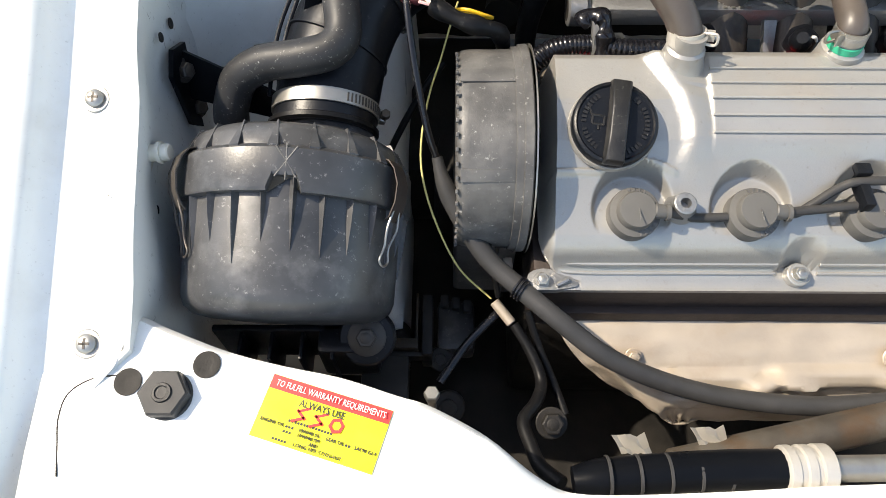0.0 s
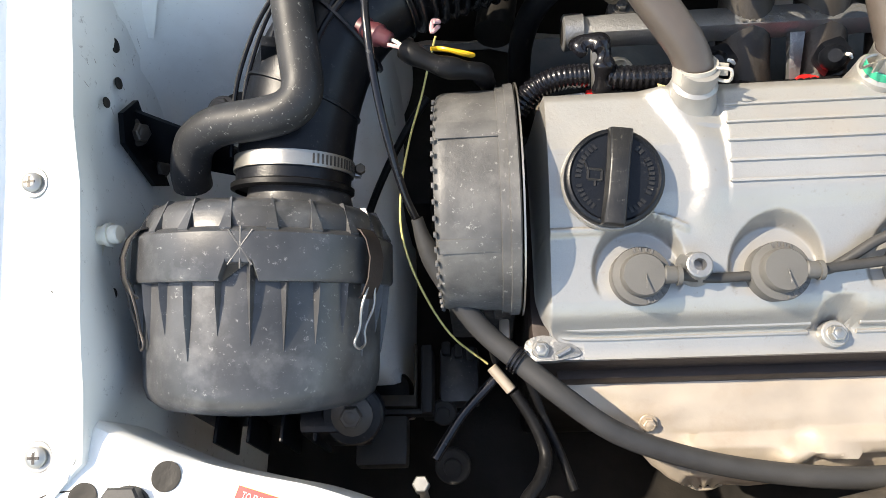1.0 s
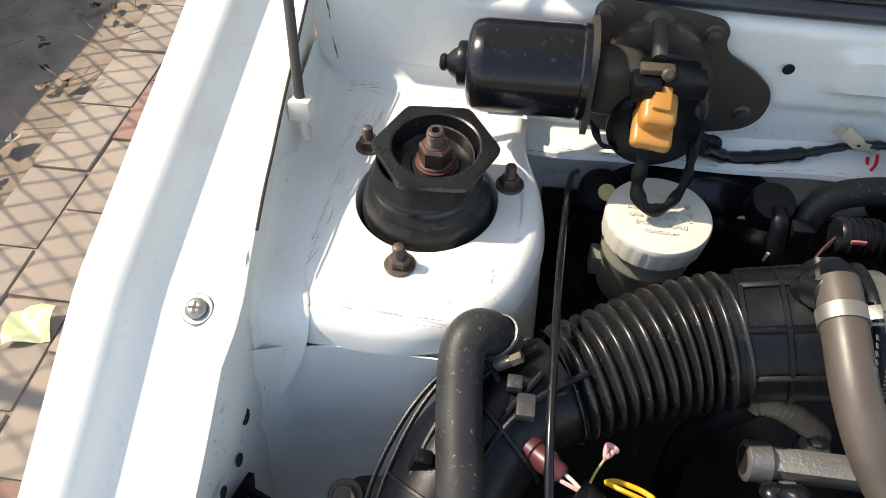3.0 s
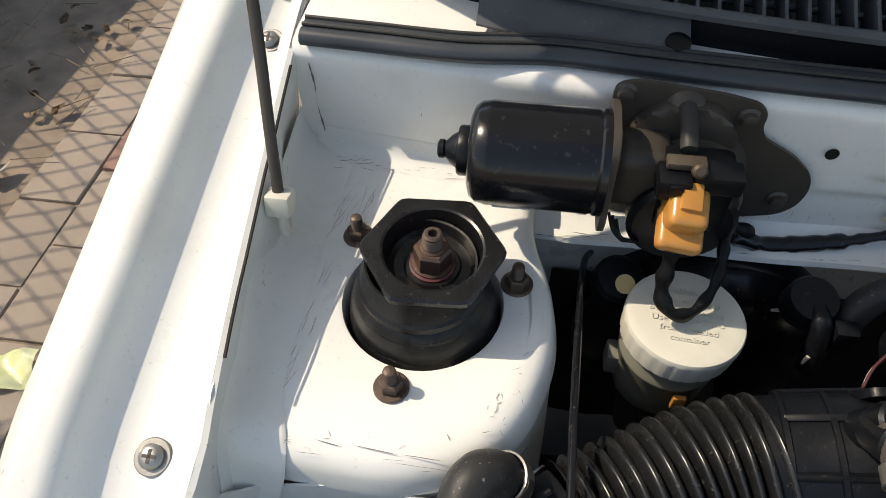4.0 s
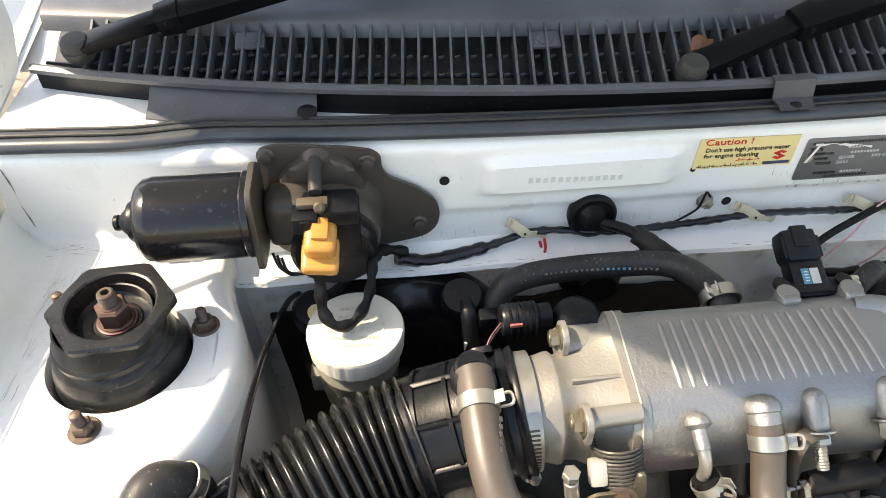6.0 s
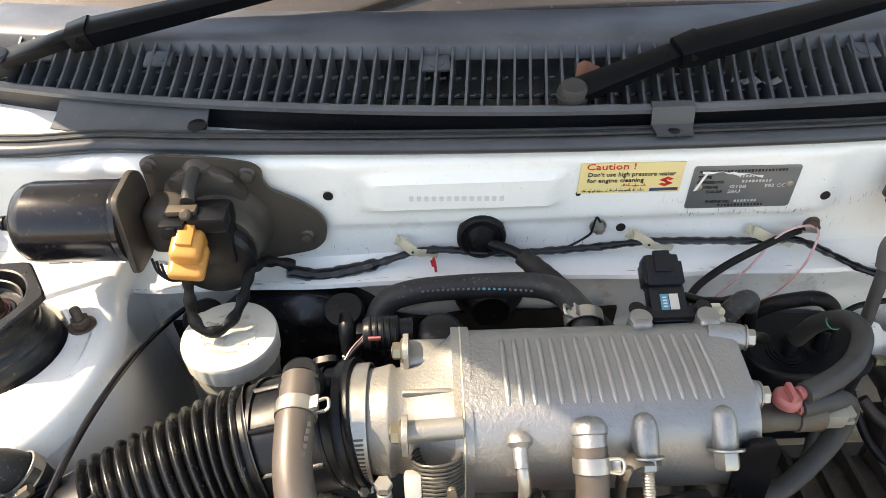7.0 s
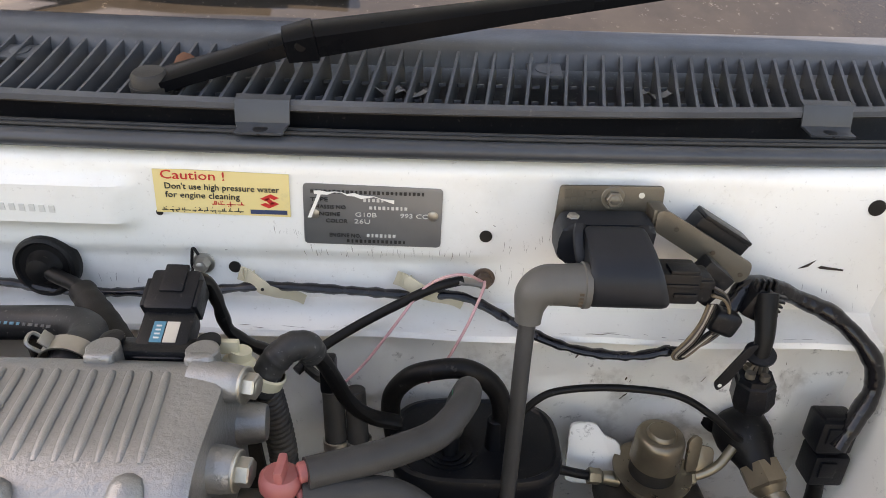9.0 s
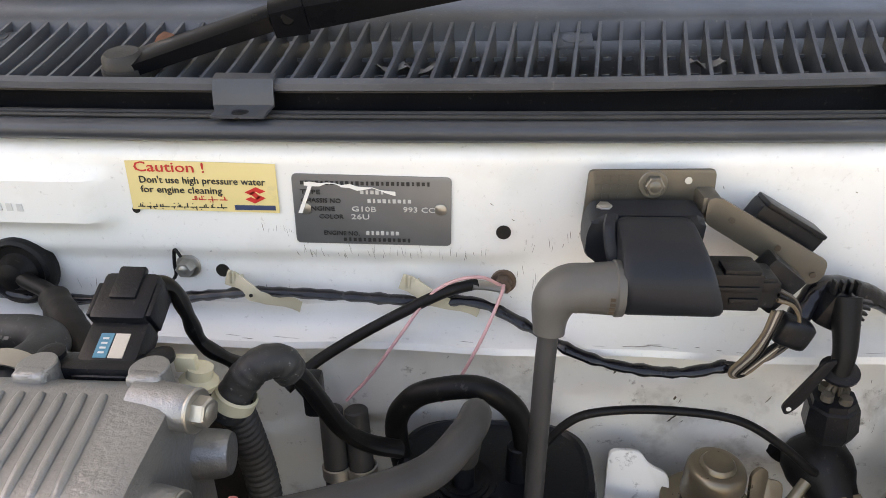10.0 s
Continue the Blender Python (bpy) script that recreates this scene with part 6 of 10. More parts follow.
def wiper(name, base, elbow, tip, label):
    t = thing(name, base, label, "wiper arm", "wipers")
    base, elbow, tip = Vector(base), Vector(elbow), Vector(tip)
    b = lathe(bmesh.new(), base - Vector((0, 0, 0.010)), (0, -0.2, 1), [(0, 0.0125), (0.006, 0.0140), (0.010, 0.0140), (0.0102, 0.0128), (0.016, 0.0122), (0.0185, 0.0100), (0.019, 0.0)], 32)
    part("pivot_cap", b, GREY_RUBBER, t)

    def blade(p, q, w0, w1, h0, h1):
        bm2 = bmesh.new()
        way = (q - p).normalized()
        side = way.cross(Vector((0, -0.25, 1))).normalized()
        up = side.cross(way)
        rings = []
        for f in (0, 0.03, 0.5, 0.97, 1.0):
            e = 0.82 if f in (0, 1.0) else 1.0
            w, h, c = (w0 + (w1 - w0) * f) * e, (h0 + (h1 - h0) * f) * e, p + (q - p) * f
            rings.append([c - side * w - up * h, c - side * w + up * h * 0.7, c - side * w * 0.7 + up * h, c + side * w * 0.7 + up * h, c + side * w + up * h * 0.7, c + side * w - up * h])
        skin(bm2, rings)
        return bm2
    part("head_link", blade(base + (elbow - base) * 0.02, elbow, 0.0126, 0.0092, 0.0042, 0.0056), ARM, t)
    knee = part("knuckle", blade(elbow - (elbow - base).normalized() * 0.010, elbow + (tip - elbow).normalized() * 0.012, 0.0122, 0.0146, 0.0088, 0.0102), ARM, t)
    part("hinge_pin", rod(bmesh.new(), elbow + Vector((0.004, -0.013, -0.002)), elbow + Vector((-0.004, 0.013, -0.002)), 0.0042, seg=12), ARM, knee)
    part("arm", blade(elbow, tip, 0.0136, 0.0090, 0.0088, 0.0052), ARM, t)
    q = tip + (tip - elbow).normalized() * 0.20
    part("blade_carrier", blade(tip - (tip - elbow) * 0.2 + Vector((0, 0.012, -0.006)), q + Vector((0, 0.016, -0.004)), 0.005, 0.005, 0.004, 0.004), ARM, t)
    return t


wiper("windscreen_wiper", (0.3555, 0.780, 0.927), (0.453, 0.798, 0.955), (0.66, 0.842, 0.984), "satin black wiper arm with a round pivot cap")
left_wiper = wiper("windscreen_wiper", (-0.169, 0.867, 0.933), (-0.084, 0.861, 0.958), (0.12, 0.905, 0.985), "satin black wiper arm at the scuttle's corner")
part("blade_rubber", tube(bmesh.new(), [(-0.06, 1.000, 0.988), (0.02, 0.985, 0.982), (0.14, 0.962, 0.976), (0.33, 0.944, 0.972), (0.47, 0.940, 0.971)], 0.0105, 10, 6, flat=0.6), RUBBER, left_wiper)
part("blade_spine", tube(bmesh.new(), [(-0.02, 0.985, 0.992), (0.10, 0.964, 0.986), (0.30, 0.938, 0.984), (0.40, 0.934, 0.980)], 0.0075, 8, 6, flat=0.6), ARM, left_wiper)
b = bmesh.new()
rows = [[(0.361 + 0.005 * i + 0.001 * j, 0.800 + 0.003 * j, 0.930 + 0.003 * math.sin(i * 1.3) + 0.003 * j) for i in range(5)] for j in range(4)]
solid("dry_leaf", sheet(b, rows, 0.0005), material("dry leaf", (0.16, 0.065, 0.035), (0.11, 0.045, 0.025), 0.8, scale=80), "curled brown dry leaf caught by the wiper pivot", "leaf")
for lx, ly in ((0.520, 0.795), (0.500, 0.800), (0.70, 0.815)):
    b = bmesh.new()
    rows = [[(lx + 0.006 * i + 0.002 * j, ly + 0.004 * j, 0.921 + 0.003 * math.sin(i * 2.0 + j)) for i in range(5)] for j in range(3)]
    solid("dust_flake", sheet(b, rows, 0.0004), material("grey flake", (0.22, 0.21, 0.20), (0.14, 0.13, 0.12), 0.9, scale=90), "grey flake of debris lying on the louvres", "debris")

# hinge and prop rod
hinge = thing("hinge_bracket", (-0.25, 0.85, 0.893), "white bonnet hinge bracket with a cross-head screw", "hinge")
bm = bmesh.new()
prism(bm, rounded([(-0.018, -0.020), (0.012, -0.022), (0.016, 0.03), (-0.016, 0.03)], 0.006), (-0.252, 0.846, 0.896), (1, 0, 0), (0, 1, 0.2), 0.003, 0.0008)
part("base", bm, PAINT, hinge)
bm = bmesh.new()
prism(bm, rounded([(-0.012, 0.0), (0.05, 0.0), (0.065, 0.03), (0.06, 0.075), (0.04, 0.07), (0.02, 0.03)], 0.008), (-0.240, 0.840, 0.898), (0, 1, 0.15), (0.1, 0, 1), 0.003, 0.0008)
part("arm", bm, DULL_PAINT, hinge)
screw((-0.254, 0.838, 0.8992), (0, -0.2, 1), 0.0068, "zinc cross-head screw in the bonnet hinge")
prop = thing("bonnet_prop_rod", (-0.222, 0.652, 0.84), "dull steel bonnet prop rod in an ivory plastic socket", "prop rod")
part("rod", tube(bmesh.new(), [(-0.215, 0.653, 0.850), (-0.218, 0.668, 0.884), (-0.229, 0.72, 0.985), (-0.252, 0.80, 1.17), (-0.262, 0.845, 1.30)], 0.0037, 12, 4), DARK_STEEL, prop)
bm = bmesh.new()
box(bm, (-0.2145, 0.653, 0.851), (0.016, 0.016, 0.015), 0.002, Matrix.Rotation(radians(-14), 4, "X"))
part("socket", bm, IVORY, prop, "ivory plastic socket")
part("hook", tube(bmesh.new(), [(-0.2145, 0.651, 0.846), (-0.213, 0.647, 0.834), (-0.213, 0.650, 0.827), (-0.216, 0.658, 0.829)], 0.0036, 10, 5), IVORY, prop)

# ---- on the bulkhead ----
WALL = 0.7425


def hole(x, y, z, r, axis=(0, -1, 0)):
    b = lathe(bmesh.new(), (x, y, z), axis, [(0, r), (0.0006, r), (0.0007, r * 0.9), (0.0004, r * 0.5), (0.0004, 0.0)], 20)
    return solid("drain_hole", b, GRIME, "small round hole in the white sheet metal", "hole", "structure")


for x, z, r, y in ((0.587, 0.836, 0.0045, 0.743), (0.3625, 0.847, 0.0024, 0.7425), (0.857, 0.865, 0.006, 0.7478), (0.408, 0.803, 0.0045, 0.7478), (0.141, 0.852, 0.0045, firewall_y(0.141, 0.852) - 0.0014)):
    hole(x, y, z, r)

label = thing("caution_label", (0.41, WALL, 0.847), "pale yellow caution label on the bulkhead, top edge curled", "label")
bm = bmesh.new()
prism(bm, [(0.361, 0.8475), (0.452, 0.8465), (0.4525, 0.8775), (0.380, 0.8788), (0.362, 0.8785)], (0, WALL - 0.0002, 0), (1, 0, 0), (0, 0, 1), 0.0006)
part("sheet", bm, LABEL, label)
R, U, F = (1, 0, -0.01), (0.01, 0, 1), WALL - 0.0011
letters("Caution !", 0.0088, (0.3665, F, 0.8722), R, U, LABEL_RED, label, width=0.043)
letters("Don't use high pressure water", 0.0062, (0.3685, F, 0.8650), R, U, INK, label, width=0.077)
letters("for engine cleaning", 0.0062, (0.3685, F, 0.8588), R, U, INK, label, width=0.050)
rnd = random.Random(21)
for x, z, w, m in ((0.399, 0.8545, 0.020, LABEL_RED), (0.3645, 0.8495, 0.056, INK)):
    bm = bmesh.new()
    at = x
    while at < x + w:
        run = rnd.uniform(0.003, 0.007)
        box(bm, (at + run / 2, F, z), (run * 0.9, 0.0003, 0.0005), 0)
        for _ in range(2):
            tall = rnd.uniform(0.0010, 0.0026)
            box(bm, (at + rnd.uniform(0.1, 0.9) * run, F, z + tall * rnd.choice((0.5, 0.5, -0.3))), (0.0005, 0.0003, tall), 0)
        box(bm, (at + rnd.uniform(0.2, 0.8) * run, F, z + rnd.choice((0.0022, -0.0014))), (0.0006, 0.0003, 0.0005), 0)
        at += run + 0.0006
    part("script_bar", bm, m, label)
bm = bmesh.new()
for s in (1, -1):
    prism(bm, [(-0.0062 * s, 0.0018 * s), (0.0008 * s, 0.0052 * s), (0.0064 * s, 0.0026 * s), (0.0030 * s, 0.0012 * s), (0.0005 * s, 0.0024 * s), (-0.0026 * s, 0.0)], (0.4385, F + 0.0003, 0.8578), (1, 0, 0), (0, 0, 1), 0.0004)
prism(bm, [(-0.0032, 0.0012), (-0.0006, 0.0026), (0.0032, -0.0012), (0.0006, -0.0026)][::-1], (0.4385, F + 0.0003, 0.8578), (1, 0, 0), (0, 0, 1), 0.0004)
part("emblem", bm, LABEL_RED, label)
bm = bmesh.new()
box(bm, (0.4375, F, 0.8498), (0.025, 0.0003, 0.0030), 0)
part("word_bar", bm, NAVY, label)

plate = thing("identification_plate", (0.508, WALL, 0.827), "dull tin identification plate with torn paint film, two rivets", "plate")
bm = bmesh.new()
prism(bm, rounded([(0.4605, 0.827), (0.5555, 0.8265), (0.5560, 0.8705), (0.4615, 0.8718)], 0.003), (0, WALL + 0.0003, 0), (1, 0, 0), (0, 0, 1), 0.0010, 0.0003)
part("sheet", bm, TIN, plate)
PF = WALL - 0.0012
for x, z, w, m in ((0.4675, 0.8665, 0.080, INK), (0.503, 0.8610, 0.018, PALE), (0.507, 0.8555, 0.027, PALE), (0.505, 0.8345, 0.022, PALE), (0.491, 0.8300, 0.044, INK)):
    bm = bmesh.new()
    for k in range(int(w / 0.0030)):
        box(bm, (x + 0.0030 * k, PF, z), (0.0019 - 0.0006 * (k * 7 % 3 == 1), 0.0003, 0.0022 + 0.0003 * (k % 2)), 0)
    part("print_bar", bm, m, plate)
for text, size, x, z, wd, m in (("TYPE", 0.0040, 0.4660, 0.8595, 0.012, INK), ("CHASSIS NO", 0.0040, 0.4660, 0.8542, 0.024, INK), ("ENGINE", 0.0040, 0.4690, 0.8489, 0.017, INK), ("G10B", 0.0046, 0.4960, 0.8488, 0.015, PALE), ("993 CC", 0.0046, 0.5270, 0.8488, 0.019, PALE),
                               ("COLOR", 0.0040, 0.4760, 0.8438, 0.015, INK), ("26U", 0.0046, 0.4955, 0.8437, 0.011, PALE), ("ENGINE NO.", 0.0040, 0.4780, 0.8330, 0.022, INK)):
    letters(text, size, (x, PF - 0.0002, z), (1, 0, -0.01), (0.01, 0, 1), m, plate, width=wd)
bm = bmesh.new()
rows = [[(0.4690 + 0.0045 * i, PF - 0.0004 - 0.0006 * (i % 2), 0.8672 + 0.0006 * math.sin(i * 2.3) - 0.00004 * i * i - (0.0028 if j else 0) * (0.55 + 0.45 * math.sin(i * 1.1 + 0.6))) for i in range(13)] for j in range(2)]
sheet(bm, rows, 0.0003)
part("torn_film", bm, PAPER, plate, "torn white paint film")
bm = bmesh.new()
rows = [[(0.472 - 0.004 * j + 0.0012 * i, PF - 0.001, 0.8665 - 0.0095 * j) for i in range(3)] for j in range(3)]
sheet(bm, rows, 0.0003)
part("torn_film", bm, PAPER, plate)
for x, z in ((0.4685, 0.850), (0.5495, 0.8505)):
    part("rivet", lathe(bmesh.new(), (x, PF + 0.0006, z), (0, -1, 0), [(0, 0.0038), (0.001, 0.0036), (0.0016, 0.002), (0.0017, 0.0003)], 18), STEEL, plate)

number = thing("stamped_number", (0.254, 0.737, 0.848), "row of stamped characters on the raised panel, shown as bars", "stamping")
for i in range(13):
    bm = bmesh.new()
    box(bm, (0.2145 + 0.0066 * i, firewall_y(0.254, 0.851) - 0.0003, 0.8525 - 0.0002 * i), (0.0036, 0.0006, 0.0050), 0)
    part("character_bar", bm, material("stamped shade", (0.60, 0.60, 0.57), (0.54, 0.54, 0.52), 0.5, bump=0.0) if i == 0 else bpy.data.materials["stamped shade"], number)

# grommet and the cable through it
grommet = thing("cable_grommet", (0.277, 0.744, 0.803), "black rubber grommet with a cable and foam sleeve", "grommet")
part("disc", lathe(bmesh.new(), (0.277, 0.7430, 0.803), (0, -1, 0.1), [(-0.004, 0.0222), (0, 0.0225), (0.004, 0.0230), (0.0065, 0.0217), (0.0075, 0.0192), (0.0055, 0.0175), (0.0052, 0.013), (0.008, 0.0105), (0.014, 0.0085), (0.016, 0.0)], 40), RUBBER, grommet)
part("cable", tube(bmesh.new(), [(0.277, 0.736, 0.803), (0.290, 0.729, 0.801), (0.305, 0.722, 0.799), (0.320, 0.710, 0.796)], 0.0052, 12, 5), RUBBER, grommet)
part("foam_sleeve", tube(bmesh.new(), [(0.312, 0.7165, 0.7985), (0.325, 0.703, 0.793), (0.345, 0.682, 0.783), (0.372, 0.655, 0.768), (0.40, 0.63, 0.75)], 0.0098, 16, 8, radius=lambda s: 0.9 + 0.25 * smooth(s * 3) + 0.03 * math.sin(s * 77)), GRIME, grommet)

# loom along the bulkhead
loom = thing("wiring_loom", (0.40, 0.735, 0.775), "black taped wiring loom along the bulkhead", "wiring loom")
part("taped_run", tube(bmesh.new(), [(0.095, 0.728, 0.780), (0.126, 0.732, 0.770), (0.173, 0.734, 0.778), (0.212, 0.737, 0.789), (0.241, 0.739, 0.790), (0.295, 0.738, 0.784), (0.344, 0.738, 0.7855), (0.385, 0.738, 0.788), (0.434, 0.736, 0.7945), (0.489, 0.736, 0.7930), (0.530, 0.736, 0.791), (0.571, 0.735, 0.7915), (0.605, 0.727, 0.779), (0.632, 0.714, 0.7705), (0.660, 0.709, 0.765), (0.693, 0.708, 0.763), (0.719, 0.708, 0.769)], 0.0046, 10, 12, radius=lambda s: 1.45 - 0.60 * smooth((s - 0.13) / 0.01) + 0.10 * math.sin(s * 260) + 0.07 * math.sin(s * 97) + 0.05 * math.sin(s * 431), flat=0.85), GLOSS, loom)
for k in range(6):
    bm = tube(bmesh.new(), [(0.716, 0.708, 0.767 + 0.0008 * k), (0.727, 0.704 - 0.001 * k, 0.773 + 0.0010 * k), (0.737, 0.700, 0.780 + 0.0016 * k), (0.747, 0.699, 0.792 + 0.0012 * k), (0.752, 0.704, 0.800)], 0.0011, 6, 5)
    part("thin_wire", bm, RUBBER if k % 2 else BROWN_HOSE, loom)
for k, m in enumerate((TAN_BRAID, BROWN_HOSE, FERRULE, BROWN_HOSE, RUBBER)):
    part("thin_wire", tube(bmesh.new(), [(0.729 + 0.0014 * k, 0.690, 0.818), (0.7265 + 0.0012 * k, 0.690, 0.803), (0.7215 + 0.0018 * k, 0.693, 0.787), (0.7165 + 0.0012 * k, 0.697, 0.774 - 0.0008 * k), (0.7195 + 0.0016 * k, 0.699, 0.7675 + 0.0005 * k), (0.7270, 0.699, 0.7700 + 0.0014 * k), (0.736, 0.699, 0.781 + 0.0013 * k), (0.745, 0.700, 0.791 + 0.0012 * k), (0.753, 0.705, 0.799)], 0.0009, 6, 6), m, loom)
for k, m in enumerate((BROWN_HOSE, RUBBER, TAN_BRAID)):
    part("thin_wire", tube(bmesh.new(), [(0.727, 0.684, 0.834 - 0.003 * k), (0.736, 0.686, 0.828 - 0.002 * k), (0.744, 0.692, 0.816 - 0.001 * k), (0.748, 0.697, 0.804)], 0.0011, 6, 5), m, loom)
part("junction_clip", box(bmesh.new(), (0.7455, 0.6985, 0.800), (0.020, 0.014, 0.017), 0.005, Matrix.Rotation(radians(20), 4, "Y"), 3), BLACK, loom)
bm = tube(bmesh.new(), [(0.232, 0.731, 0.787), (0.2335, 0.7285, 0.778), (0.2335, 0.733, 0.766), (0.230, 0.738, 0.778)], 0.0014, 8, 5)
part("red_tie", bm, RED, loom, "red wire tie")
for x, z, l in ((0.197, 0.8055, 0.040), (0.4125, 0.805, 0.047), (0.524, 0.805, 0.050)):
    c = thing("cable_strap", (x, 0.742, z), "ivory plastic cable strap holding the loom", "cable strap", "cable straps")
    bm = bmesh.new()
    rows = []
    for f in [i / 10 for i in range(11)]:
        px, pz = x + l * f * 0.98, z - 0.003 - 0.021 * f ** 1.35
        y = 0.7405 - 0.010 * math.sin(math.pi * min(1.0, f * 1.05)) ** 2
        w = 0.0052 if f < 0.45 else 0.0038
        rows.append([(px + w * 0.35, y, pz + w), (px, y - 0.0012, pz), (px - w * 0.35, y, pz - w)])
    part("strap", sheet(bm, rows, 0.0016), STRAP, c)
    part("eyelet", lathe(bmesh.new(), (x + l * 0.40, 0.7295, z - 0.0095), (0, -1, 0.2), [(0, 0.0012), (0.0006, 0.0012), (0.0006, 0.0002)], 10), GRIME, c)
    bm = bmesh.new()
    for k in range(4):
        box(bm, (x + 0.003 + 0.0028 * k, 0.7385, z - 0.0022 - 0.0006 * k), (0.0012, 0.0022, 0.0085), 0.0003)
    part("ridge", bm, STRAP, c)

for x, z, m in ((0.386, 0.806, STEEL), (0.588, 0.800, RUST)):
    bolt("earth_bolt", (x, 0.7475, z), (0, -1, 0.1), 0.0056, m, "earth bolt with a cable eyelet on the bulkhead", h=0.008, group="earth bolts")
earth = thing("earth_cable", (0.52, 0.72, 0.76), "black earth cable bolted to the bulkhead", "cable")
part("eyelet", tube(bmesh.new(), [(0.588, 0.738, 0.800), (0.578, 0.736, 0.803), (0.568, 0.732, 0.806)], 0.0048, 10, 4, flat=0.5), STEEL, earth)
part("cable", tube(bmesh.new(), [(0.572, 0.733, 0.806), (0.553, 0.727, 0.803), (0.527, 0.722, 0.791), (0.500, 0.716, 0.777), (0.476, 0.705, 0.765), (0.46, 0.690, 0.755)], 0.0036, 10, 6), RUBBER, earth)
for pts in ([(0.586, 0.737, 0.803), (0.574, 0.730, 0.812), (0.558, 0.728, 0.810), (0.543, 0.724, 0.801), (0.525, 0.716, 0.777), (0.506, 0.715, 0.748), (0.49, 0.712, 0.73)],
            [(0.588, 0.737, 0.803), (0.586, 0.728, 0.800), (0.576, 0.716, 0.779), (0.562, 0.715, 0.748), (0.550, 0.722, 0.724)]):
    w = thing("pink_wire", pts[0], "thin faded pink wire hanging from the earth bolt", "wire", "pink wires")
    part("wire", tube(bmesh.new(), pts, 0.0011, 6, 6), PINK_WIRE, w)
w = thing("thin_wire", (0.386, 0.742, 0.80), "thin black wire from the earth bolt to the loom", "wire")
part("wire", tube(bmesh.new(), [(0.386, 0.7395, 0.816), (0.382, 0.741, 0.8205), (0.380, 0.741, 0.810), (0.378, 0.742, 0.800), (0.364, 0.742, 0.789), (0.354, 0.740, 0.786)], 0.0011, 6, 6), RUBBER, w)


def ignition_coil():
    t = thing("ignition_coil", (0.67, 0.70, 0.82), "black ignition coil with grey boot and lead", "ignition coil")
    b = bmesh.new()
    rings = []
    prof = rounded([(0.700, 0.868), (0.690, 0.867), (0.673, 0.862), (0.662, 0.853), (0.659, 0.842), (0.661, 0.832), (0.668, 0.826), (0.684, 0.825), (0.700, 0.828)], 0.006, 3)
    for x, k in ((0.6435, 0.90), (0.645, 0.97), (0.648, 1.0), (0.6845, 1.0), (0.6875, 0.97), (0.689, 0.90)):
        rings.append([(x - 0.30 * (z - 0.845) * (x > 0.67), 0.680 + (y - 0.680) * k, 0.846 + (z - 0.846) * k) for y, z in prof])
    skin(b, rings)
    part("body", b, COIL, t)
    b = bmesh.new()
    prism(b, rounded([(0.630, 0.838), (0.690, 0.832), (0.692, 0.866), (0.634, 0.865), (0.630, 0.855)], 0.006), (0, 0.726, 0), (1, 0, 0), (0, 0, 1), 0.022, 0.004)
    part("core", b, COIL, t)
    b = bmesh.new()
    tube(b, [(0.642, 0.702, 0.866), (0.640, 0.694, 0.862), (0.641, 0.688, 0.853), (0.643, 0.685, 0.846)], 0.0035, 8, 5, flat=0.6)
    part("core_strap", b, COIL, t)
    b = bmesh.new()
    lathe(b, (0.6445, 0.672, 0.8395), (-1, -0.03, 0.0), [(0, 0.0142), (0.0035, 0.0145), (0.0042, 0.0136), (0.016, 0.0128), (0.020, 0.0126)], 32)
    tube(b, [(0.627, 0.6715, 0.8395), (0.619, 0.671, 0.8390), (0.6125, 0.6695, 0.8345), (0.6100, 0.668, 0.8265), (0.6095, 0.666, 0.816)], 0.0127, 28, 7, radius=lambda s: 1.0 - 0.36 * smooth((s - 0.25) / 0.75))
    boot = part("boot", b, PLUG_GREY, t, "grey rubber boot")
    for k in range(4):
        dz = 0.001 - 0.0028 * k
        bar = box(bmesh.new(), (0.6385, 0.672 - math.sqrt(0.0137 ** 2 - dz * dz), 0.8395 + dz), (0.0026, 0.0006, 0.0016), 0)
        part("print_bar", bar, GREY_CAST, boot)
    part("lead", tube(bmesh.new(), [(0.6095, 0.6665, 0.818), (0.6080, 0.661, 0.794), (0.6065, 0.653, 0.755), (0.605, 0.646, 0.70), (0.602, 0.64, 0.62), (0.59, 0.60, 0.55)], 0.0054, 14, 6), GREY_RUBBER, t)
    b = bmesh.new()
    box(b, (0.7010, 0.684, 0.8375), (0.026, 0.022, 0.021), 0.002)
    box(b, (0.7120, 0.685, 0.8360), (0.020, 0.018, 0.017), 0.0015)
    box(b, (0.7030, 0.679, 0.8490), (0.018, 0.012, 0.003), 0.001)
    box(b, (0.7180, 0.6775, 0.8400), (0.010, 0.006, 0.006), 0.001)
    box(b, (0.7020, 0.6728, 0.8400), (0.020, 0.002, 0.003), 0.0006)
    box(b, (0.7050, 0.6728, 0.8335), (0.014, 0.002, 0.003), 0.0006)
    part("plug", b, BLACK, t)
    b = bmesh.new()
    box(b, (0.728, 0.700, 0.830), (0.024, 0.014, 0.026), 0.003, Matrix.Rotation(radians(38), 4, "Y"))
    part("lower_shell", b, BLACK, t)
    return t


